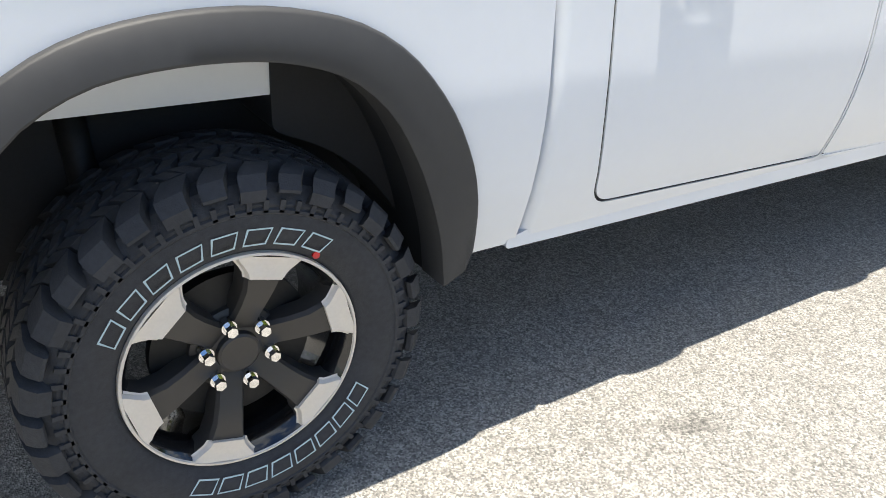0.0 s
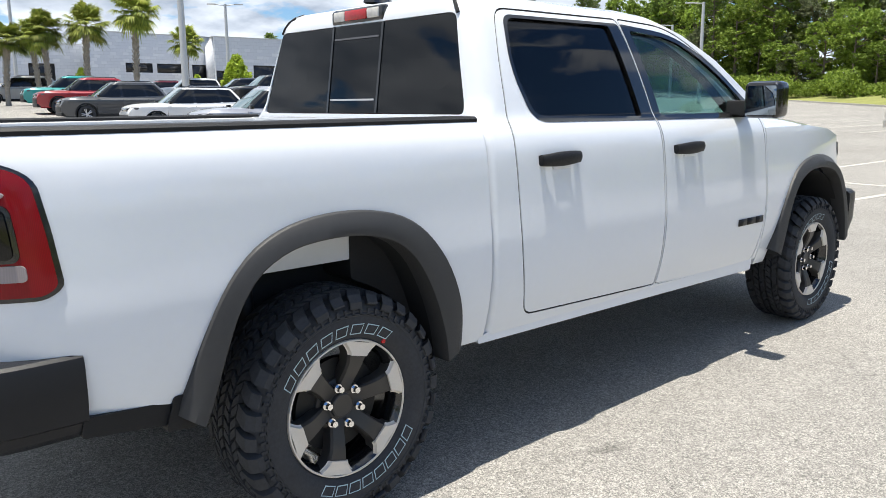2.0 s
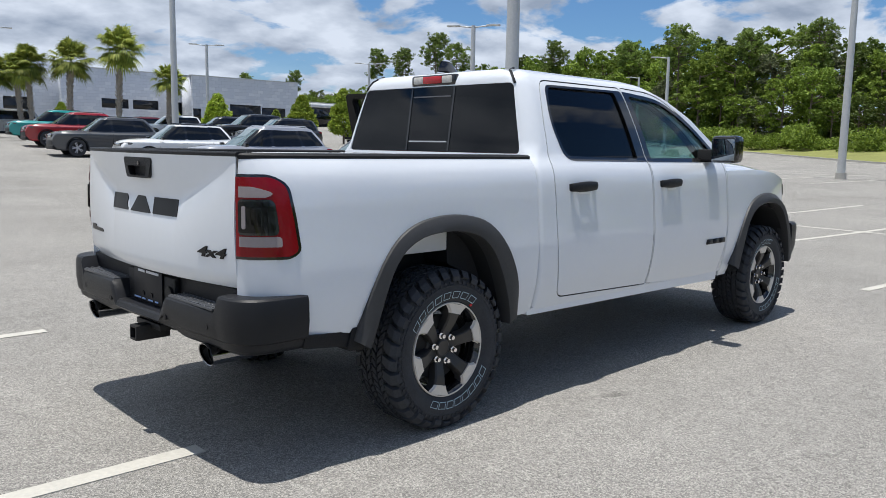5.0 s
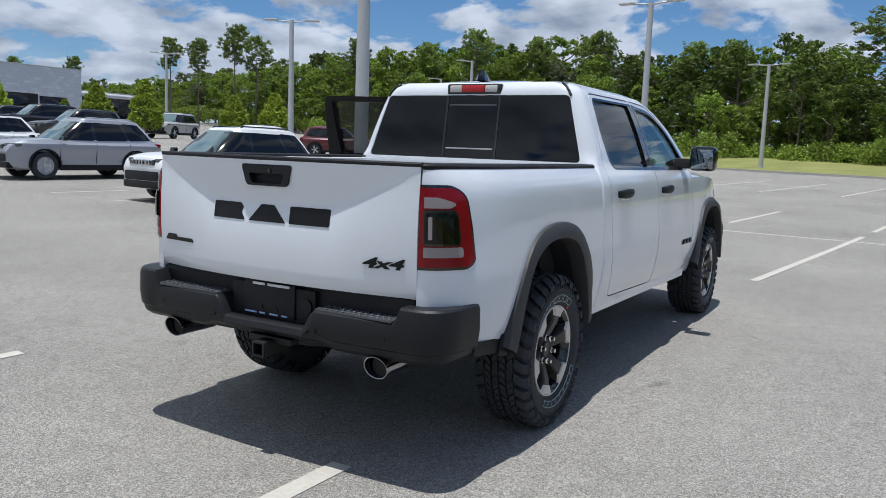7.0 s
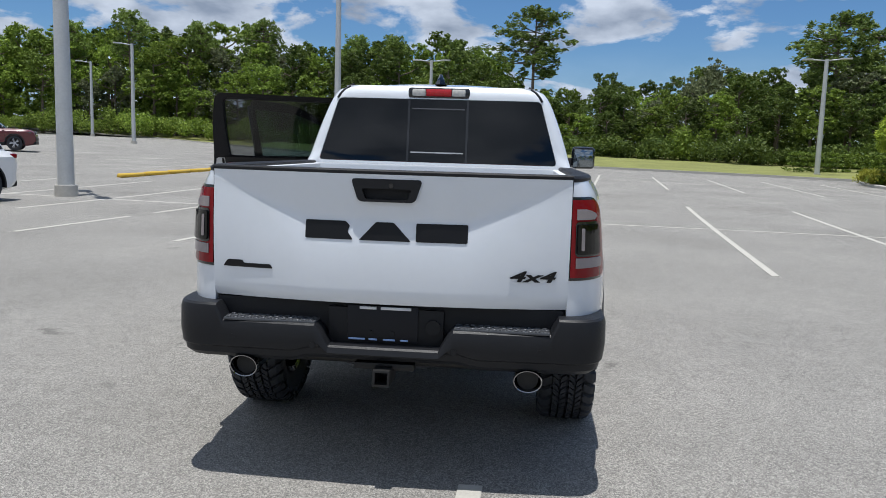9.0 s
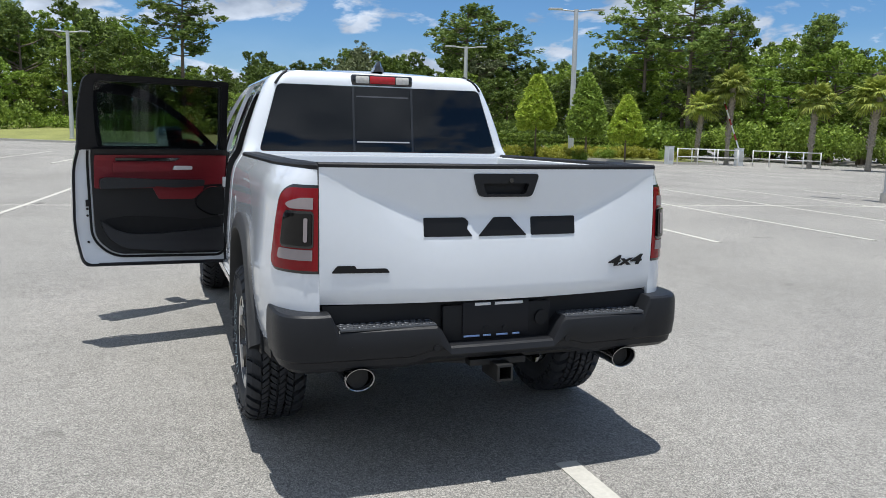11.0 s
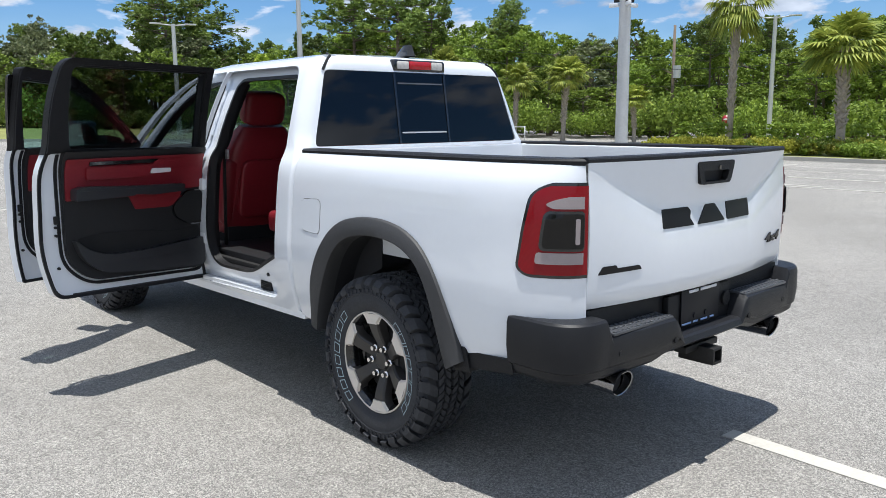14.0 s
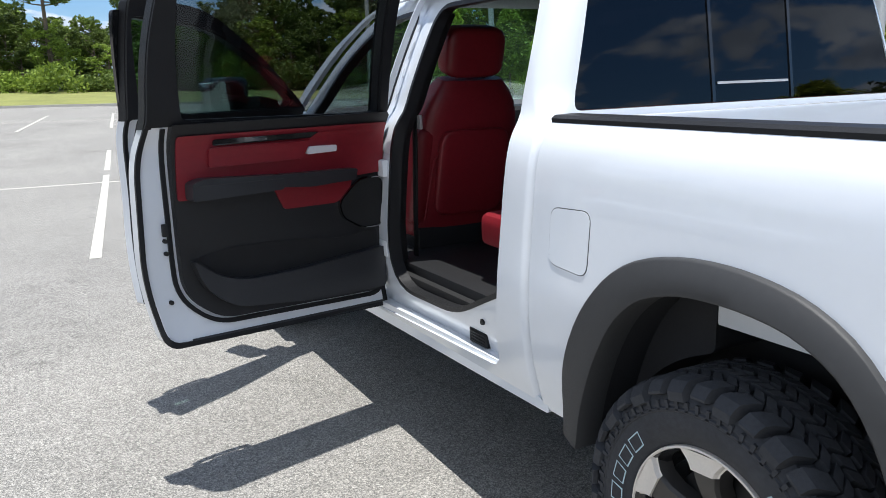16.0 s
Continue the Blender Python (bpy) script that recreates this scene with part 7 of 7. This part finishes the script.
def cabbage_palm(seed, label, height=4.6):
    """A palm with a rough trunk and a round head of fan fronds."""
    rnd = random.Random(seed)
    t = empty("palm_tree")
    tagged(t, label, "palm tree", "palms")
    bm = bmesh.new()
    lean = rnd.uniform(-0.12, 0.12)
    pts = [(lean * (k / 8) ** 2 * height * 0.5, 0, -0.2 + (height + 0.2) * k / 8) for k in range(9)]
    tube(bm, pts, 0.15, 12, [0.19, 0.15, 0.14, 0.135, 0.135, 0.14, 0.16, 0.19, 0.14])
    part("trunk", bm, PALM_BARK, t)
    # old leaf boots, criss-cross on the upper trunk
    boots = bmesh.new()
    for k in range(64):
        f = 0.30 + 0.68 * k / 64
        a = k * 2.4
        r = 0.155 + 0.10 * max(0, f - 0.55)
        x = lean * f * f * height * 0.5
        m = Matrix.Translation((x + r * math.cos(a), r * math.sin(a), f * height)) @ Matrix.Rotation(a, 4, "Z") @ Matrix.Rotation(radians(24), 4, "Y") @ Matrix.Rotation(radians(28 if k % 2 else -28), 4, "X")
        box(boots, (0, 0, 0), (0.06, 0.075, 0.30), 0.012, 1, m)
    tagged(part("boot_bark", boots, PALM_BARK, t), kind="stuff")
    top = Vector((lean * height * 0.5, 0, height))
    verts, faces = [], []
    for k in range(84):
        a, up = rnd.uniform(0, 2 * math.pi), rnd.uniform(-0.75, 1.5)
        L = rnd.uniform(0.40, 1.0)
        d = Vector((math.cos(a) * math.cos(up), math.sin(a) * math.cos(up), math.sin(up)))
        side = d.cross(Vector((0, 0, 1))).normalized()
        nrm = side.cross(d).normalized()
        hub = top + d * L
        i = len(verts)
        verts += [top + side * 0.02, top - side * 0.02, hub - side * 0.015, hub + side * 0.015]
        faces.append((i, i + 1, i + 2, i + 3))
        for q in range(15):
            w = (q - 7) / 7 * 1.45
            ray = (d * math.cos(w) + side * math.sin(w)).normalized()
            ln = 0.88 * (1 - 0.25 * abs(w)) * rnd.uniform(0.85, 1.1)
            mid = hub + ray * ln * 0.55 + nrm * 0.03
            tip = hub + ray * ln + Vector((0, 0, -0.22 - 0.20 * rnd.random())) * ln
            pw = ray.cross(nrm).normalized() * 0.050
            i = len(verts)
            verts += [hub, mid + pw, tip, mid - pw]
            faces.append((i, i + 1, i + 2, i + 3))
    me = bpy.data.meshes.new("fronds")
    me.from_pydata(verts, [], faces)
    me.materials.append(LEAF_PALM)
    tagged(leafy("fronds", me, t), kind="stuff")
    return t


def clipped_cone(seed, label, mat, height=3.2, wide=1.18, low=0.70, n=125, leaf=0.12):
    rnd = random.Random(seed)
    t = empty("clipped_tree")
    tagged(t, label, "clipped tree", "clipped cone trees")
    part("trunk", tube(bmesh.new(), [(0, 0, -0.2), (0, 0, 0.6), (0, 0, height * 0.8)], 0.07, 8, [0.07, 0.06, 0.03]), BARK, t)
    clumps = []
    for i in range(n):
        f = rnd.random() ** 1.3
        z = low + (height - 0.15 - low) * f
        r = wide * (1 - f ** 1.2) ** 0.80 * (0.92 + 0.08 * rnd.random()) * min(1, 0.72 + 1.4 * f)
        a = rnd.uniform(0, 2 * math.pi)
        clumps.append(((r * 0.86 * math.cos(a), r * 0.86 * math.sin(a), z), (0.26, 0.26, 0.24)))
    leafy("crown", leaf_mesh("crown", clumps, 55, leaf, seed, mat, 0.3), t)
    return t


def bush(seed, label, mat, height=1.0, wide=1.0, leaf=0.11, per=85):
    rnd = random.Random(seed)
    clumps = []
    for i in range(16):
        a, d = rnd.uniform(0, 2 * math.pi), wide * rnd.random() ** 0.5 * 0.75
        r = wide * rnd.uniform(0.28, 0.45)
        clumps.append(((d * math.cos(a), d * math.sin(a), height * rnd.uniform(0.25, 0.75)), (r, r, height * 0.32)))
    t = leafy("shrub", leaf_mesh("shrub", clumps, per, leaf, seed, mat))
    tagged(t, label, "shrub", "shrubs")
    return t


def put(ob, used, x, y, spin, k, kz=None, up=0.0):
    m = Matrix.Translation((x, y, lift(x, y) + up)) @ Matrix.Rotation(spin, 4, "Z") @ Matrix.Diagonal((k, k, kz or k, 1))
    if ob.name not in used:
        used.add(ob.name)
        ob.matrix_basis = m
        return ob
    s = ob.scale.copy()
    c = copy_thing(ob, Matrix())
    c.matrix_basis = m
    return c


used = set()
OAKS = [oak(11, LEAF_DARK, "broad green tree at the edge of the woods"), oak(12, LEAF_DARK, "broad green tree at the edge of the woods"), oak(13, LEAF_DARK, "broad green tree at the edge of the woods"),
        oak(14, LEAF_GREY, "greyish green tree hung with moss"), oak(15, LEAF_HEDGE, "lighter green tree at the edge of the woods"),
        oak(16, LEAF_SHADE, "dense green tree of the woods with shade-darkened leaves"), oak(17, LEAF_SHADE, "dense green tree of the woods with shade-darkened leaves")]
PINES = [pine(21, "tall thin pine with a sparse crown"), pine(22, "tall thin pine with a sparse crown"), pine(23, "tall pine with a broad open crown", 15.0, 0.45, 3.6)]
PALMS = [cabbage_palm(31, "cabbage palm with a round head of fronds"), cabbage_palm(32, "cabbage palm with a rough criss-cross trunk")]
CONES = [clipped_cone(41, "small tree clipped to a bright green cone", LEAF_BRIGHT, 2.9, 1.10), clipped_cone(42, "small dark green clipped tree", LEAF_LIGHT, 3.2, 1.05)]
SHRUBS = [bush(51, "low yellow green shrub in a planted bed", LEAF_YELLOW), bush(52, "low green shrub in a planted bed", LEAF_HEDGE), bush(53, "dense green thicket shrub", LEAF_DARK, 2.4, 2.2, 0.17, 130), bush(54, "mixed green thicket shrub", LEAF_DARK, 2.2, 2.2, 0.17, 110), bush(55, "green thicket shrub with shade put into its leaf colour", LEAF_SHADE, 2.3, 2.2, 0.17, 130)]

# skyline: how high the woods stand, in degrees, by direction
SKY = [(-180, 5), (-110, 6), (-80, 6.5), (-68, 6.6), (-58, 6.4), (-50, 6.6), (-44, 7.4), (-36, 7.6), (-30, 6.4), (-26, 5.6), (-20, 6.8), (-15, 6.0), (-12, 6.4), (-9, 5.2), (-5, 5.6), (-2.5, 4.2), (0, 5.2), (4, 7.6),
       (7.5, 8.8), (11, 8.4), (14, 7.2), (19, 8.0), (24, 7.9), (28, 8.0), (33, 7.4), (38, 6.8), (43, 5.6), (50, 4.2), (58, 3.2), (90, 3.4), (180, 5)]
DIST = [(-180, 70), (-80, 62), (-66, 58), (-52, 66), (-40, 72), (-30, 72), (-20, 74), (0, 78), (10, 84), (20, 100), (32, 112), (45, 125), (60, 170), (90, 170), (180, 70)]
rnd = random.Random(77)
for row, (dd, kk, st) in enumerate(((0, 0.74, 4.4), (6, 0.92, 4.6), (13, 1.02, 5.2), (21, 1.04, 5.6))):
    az = -84.0
    while az < 60:
        d = curve_at(DIST, az) + dd + rnd.uniform(-2, 2)
        p = far_at(az, d)
        hgt = (math.tan(radians(curve_at(SKY, az))) * d + 1.45 - p.z - 0.3) * kk * (rnd.uniform(0.86, 1.08) if row else rnd.uniform(0.6, 1.15))
        r = rnd.random()
        o = OAKS[3] if r < 0.10 else OAKS[4] if r < 0.34 else OAKS[rnd.randrange(3)]
        # the back row and many trees ahead take the leaves with painted shade
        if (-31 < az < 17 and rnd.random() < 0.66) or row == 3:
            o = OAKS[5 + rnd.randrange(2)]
        kz = max(0.25, hgt / 12.4)
        k = max(kz * rnd.uniform(0.9, 1.15), 0.62)
        put(o, used, p.x, p.y, rnd.uniform(0, 6.28), k, kz, 0.3)
        az += math.degrees(st * k * 0.90 / d) * rnd.uniform(0.85, 1.15)
# woods behind the camera and beyond the building
for az in list(range(62, 130, 7)) + list(range(132, 276, 4)):
    d = curve_at(DIST, az if az < 180 else az - 360) + rnd.uniform(0, 14)
    p = far_at(az, d)
    put(OAKS[rnd.randrange(5)], used, p.x, p.y, rnd.uniform(0, 6.28), rnd.uniform(0.8, 1.05))
# thicket along the foot of the woods, shade coloured into most shrubs ahead
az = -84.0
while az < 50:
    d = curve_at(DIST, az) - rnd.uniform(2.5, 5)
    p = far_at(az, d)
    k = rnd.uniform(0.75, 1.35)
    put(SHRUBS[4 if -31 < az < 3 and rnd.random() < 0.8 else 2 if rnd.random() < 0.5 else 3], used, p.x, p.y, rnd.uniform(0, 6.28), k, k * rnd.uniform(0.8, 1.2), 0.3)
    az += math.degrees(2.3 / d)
# undergrowth closes the view between the trunks, shade put into its leaf colour
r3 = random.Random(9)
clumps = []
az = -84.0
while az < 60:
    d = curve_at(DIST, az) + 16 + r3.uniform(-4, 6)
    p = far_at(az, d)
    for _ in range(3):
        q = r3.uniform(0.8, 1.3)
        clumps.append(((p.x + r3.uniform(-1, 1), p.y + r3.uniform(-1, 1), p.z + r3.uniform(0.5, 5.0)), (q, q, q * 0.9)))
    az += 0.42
tagged(leafy("undergrowth", leaf_mesh("undergrowth", clumps, 46, 0.55, 8, LEAF_SHADE, 0.3, 1.2)), "dense undergrowth deep in the woods, shade put into its colour", "undergrowth", kind="stuff")
# pines that stand above the rest: direction, distance, top in degrees
for i, (az, d, el) in enumerate(((-0.5, 78, 10.1), (-20.4, 82, 9.4), (-22.5, 86, 8.4), (-33, 74, 10.2), (-36, 70, 10.5), (-38.5, 76, 9.2), (-44, 74, 8.6), (-12.0, 92, 6.2), (4.0, 98, 7.4), (9.6, 96, 8.0), (12.4, 98, 7.9), (18.8, 104, 8.6),
                                 (23.0, 108, 8.2), (27.5, 108, 8.6), (31, 116, 7.6), (36.2, 118, 7.6), (44.6, 112, 8.1), (43.2, 118, 7.4), (47.1, 120, 7.0), (48.9, 118, 6.9), (55.0, 150, 5.2), (58.5, 150, 4.9), (-58, 66, 7.2), (-62, 70, 7.0))):
    p = far_at(az, d)
    hgt = math.tan(radians(el)) * d + 1.45 - p.z - 0.4
    o = PINES[2 if i < 5 else i % 2]
    kz = hgt / (15.6 if o is PINES[2] else 17.6)
    put(o, used, p.x, p.y, rnd.uniform(0, 6.28), max(kz, 0.6) * (1.35 if o is PINES[2] else 0.95), kz, 0.3)
# palms: by the building, by the drive, and in the bed on the passenger side
for x, y, hgt, k in ((12.7, 54.3, 4.1, 1.05), (14.5, 53.8, 4.3, 0.92), (15.1, 53.6, 4.8, 0.97), (17.3, 52.9, 5.2, 1.05), (20.2, 51.8, 6.1, 1.13), (23.2, 50.5, 4.2, 0.84), (9.0, 56.0, 4.4, 1.01), (5.5, 57.5, 4.6, 1.01),
                     (16.2, -32.3, 6.8, 1.0), (10.4, -30.5, 4.5, 1.28), (40.0, -32.8, 3.7, 0.92), (38.8, -34.3, 5.0, 1.0), (35.3, -37.9, 4.2, 0.96), (32.8, -40.1, 4.5, 1.15), (29.0, -43.1, 3.0, 0.95),
                     (-29.6, 14.0, 5.0, 1.2), (-36.4, 8.0, 5.5, 1.2), (-31.8, -11.0, 5.0, 1.2), (-33.0, -21.5, 5.5, 1.2), (-18.6, -26.8, 5.0, 1.2)):
    put(PALMS[rnd.randrange(2)], used, x, y, rnd.uniform(0, 6.28), k, hgt / 4.6)
# clipped trees
for x, y, seed, mat, hgt, wide, low, tone in ((37.3, -19.4, 43, LEAF_BRIGHT, 5.0, 1.40, 2.0, "bright green"), (32.6, -20.0, 44, LEAF_HEDGE, 4.8, 1.25, 1.7, "dark green"), (39.8, -27.1, 45, LEAF_BRIGHT, 4.3, 1.35, 1.4, "bright green")):
    t = clipped_cone(seed, tone + " cone clipped tree on a bare stem", mat, hgt, wide, low, 260, 0.12)
    t.matrix_basis = Matrix.Translation((x, y, lift(x, y)))
for az, d, kind, k in ((50.1, 58, 1, 1.25), (53.2, 60, 0, 1.25), (55.2, 64, 1, 0.8), (44.3, 66, 0, 1.25), (41.4, 60, 0, 1.3), (59.2, 62, 0, 1.25), (62.2, 70, 0, 0.75), (54.6, 66, 0, 0.7), (69.6, 72, 0, 0.85)):
    p = far_at(az, d)
    put(CONES[kind], used, p.x, p.y, rnd.uniform(0, 6.28), k)
# shrubs of the beds
for k in range(34):
    x = 32.5 + 9.6 * rnd.random()
    y = -19.7 + rnd.uniform(-1.3, 1.3)
    put(SHRUBS[0 if rnd.random() < 0.8 else 1], used, x, y, rnd.uniform(0, 6.28), rnd.uniform(0.55, 0.85), rnd.uniform(0.6, 0.85), 0.12)
for k in range(84):
    x = -12 + 30.5 * (k + rnd.random()) / 84
    y = -28.9 - rnd.uniform(0, 1.6) + (0.0 if x > 4 else 0.13 * (x - 4))
    put(SHRUBS[0 if rnd.random() < 0.6 else 1], used, x, y, rnd.uniform(0, 6.28), rnd.uniform(0.55, 0.85), rnd.uniform(0.5, 0.75), 0.12)
for k in range(30):
    x, y = 42 + 12 * rnd.random(), -27 - 7 * rnd.random()
    put(SHRUBS[0 if rnd.random() < 0.6 else 1], used, x, y, rnd.uniform(0, 6.28), rnd.uniform(0.6, 0.9), None, 0.12)


def hedge(line, height, thick, seed, label, mat=LEAF_HEDGE):
    """A clipped hedge along a line."""
    clumps = []
    r2 = random.Random(seed)
    for a, b in zip(line, line[1:]):
        a, b = Vector(a), Vector(b)
        n = int((b - a).length / 0.42)
        for i in range(n):
            p = a + (b - a) * (i + r2.random()) / n
            for h in (0.2, 0.46, 0.72, 0.94):
                clumps.append(((p.x + r2.uniform(-1, 1) * thick * 0.25, p.y + r2.uniform(-1, 1) * thick * 0.25, lift(p.x, p.y) + 0.15 + height * h), (0.32, 0.32, height * 0.10)))
    ob = leafy("hedge", leaf_mesh("hedge", clumps, 44, 0.12, seed, mat, 0.5))
    tagged(ob, label, "hedge", kind="stuff")


hedge([(-14, -34.5), (4, -33.0), (14, -32.6), (18.6, -31.8)], 1.25, 1.0, 61, "clipped green hedge behind the planting bed")
hedge([(53, -18.8), (55, -24), (56, -30), (54, -38), (50, -44)], 1.5, 1.2, 62, "clipped green hedge behind the lawn", LEAF_HEDGE)
hedge([(40, -50), (32, -58), (24, -62)], 1.2, 1.2, 63, "clipped green hedge beyond the drive")

# ---- small things by the gate drive ----
def gate_box(x, y):
    b = part("gate_box", boxed((0, 0, 0.55), (0.45, 0.4, 1.1), 0.03), WHITE_FLAT, at=Matrix.Translation((x, y, lift(x, y))))
    tagged(b, "white gate barrier cabinet beside the drive", "gate cabinet")
    part("cap", boxed((0, 0, 1.12), (0.5, 0.45, 0.06), 0.02), GALV, b)
    part("door_panel", boxed((-0.23, 0, 0.6), (0.02, 0.3, 0.7), 0.005), GALV, b)
    return b


p = far_at(-34.3, 50)
gate_box(p.x, p.y)
g = gate_box(37.5, -34.2)
BARRIER = material("white_barrier", (0.75, 0.74, 0.72), 0.5)
arm = part("barrier_arm", tube(bmesh.new(), [(0, 0, 1.0), (0.75, 0.15, 2.65), (1.5, 0.3, 4.3)], 0.05, 8), BARRIER, g, "raised white barrier arm with red bands")
for f in (0.25, 0.55, 0.85):
    c = Vector((0, 0, 1.0)).lerp(Vector((1.5, 0.3, 4.3)), f)
    d = Vector((1.5, 0.3, 3.3)).normalized()
    part("red_band", tube(bmesh.new(), [c - d * 0.22, c + d * 0.22], 0.058, 8), CAR_RED, arm)


def rail_fence(a, b, n):
    a, b = Vector((*a, lift(*a))), Vector((*b, lift(*b)))
    f = empty("rail_fence")
    tagged(f, "low white pipe rail fence beside the gate", "fence")
    for i in range(n + 1):
        p = a.lerp(b, i / n)
        part("post", tube(bmesh.new(), [p, p + Vector((0, 0, 1.05))], 0.04, 8), BARRIER, f)
    for h in (0.5, 1.0):
        part("rail", tube(bmesh.new(), [a + Vector((0, 0, h)), b + Vector((0, 0, h))], 0.03, 8), BARRIER, f)


rail_fence((37.0, -34.9), (34.2, -37.7), 4)
rail_fence((39.4, -32.0), (38.4, -33.0), 1)
q = far_at(-36.0, 51)
rail_fence((far_at(-34.9, 50.5).x, far_at(-34.9, 50.5).y), (far_at(-39, 52).x, far_at(-39, 52).y), 3)
p = far_at(-58.8, 54)
sign = empty("stop_sign", Matrix.Translation((p.x, p.y, lift(p.x, p.y))) @ Matrix.Rotation(radians(118), 4, "Z"))
tagged(sign, "red octagonal road sign on a thin post", "road sign")
part("post", tube(bmesh.new(), [(0, 0, -0.1), (0, 0, 1.85)], 0.03, 8), GALV, sign)
oct_ = [(0.30 * math.cos(radians(22.5 + 45 * k)), 1.60 + 0.30 * math.sin(radians(22.5 + 45 * k))) for k in range(8)]
part("sign_plate", prism(oct_, 0.03, 0.05, "x"), CAR_RED, sign)
part("letter_bar", boxed((0.052, 0, 1.60), (0.004, 0.36, 0.10)), BARRIER, sign)
p = far_at(-55.3, 60)
pole = part("utility_pole", tube(bmesh.new(), [(0, 0, -0.2), (0, 0, 8.5)], 0.13, 10, [0.15, 0.10]), BARK, at=Matrix.Translation((p.x, p.y, lift(p.x, p.y))))
tagged(pole, "wooden utility pole with a grey transformer", "utility pole")
part("transformer", cyl(bmesh.new(), (-0.3, 0, 5.1), 0.28, 0.9, "z", 20), GALV, pole)
for h in (5.6, 6.6, 4.4):
    a, b = far_at(-75, 58), far_at(-40, 66)
    w = part("wire", tube(bmesh.new(), [(a.x + (b.x - a.x) * t, a.y + (b.y - a.y) * t, h + 1.6 * (2 * t - 1) ** 2 - 0.6) for t in linspace(0, 1, 14)], 0.018, 5), GLOSS_BLACK)
    tagged(w, "thin black overhead wire before the woods", "cable")
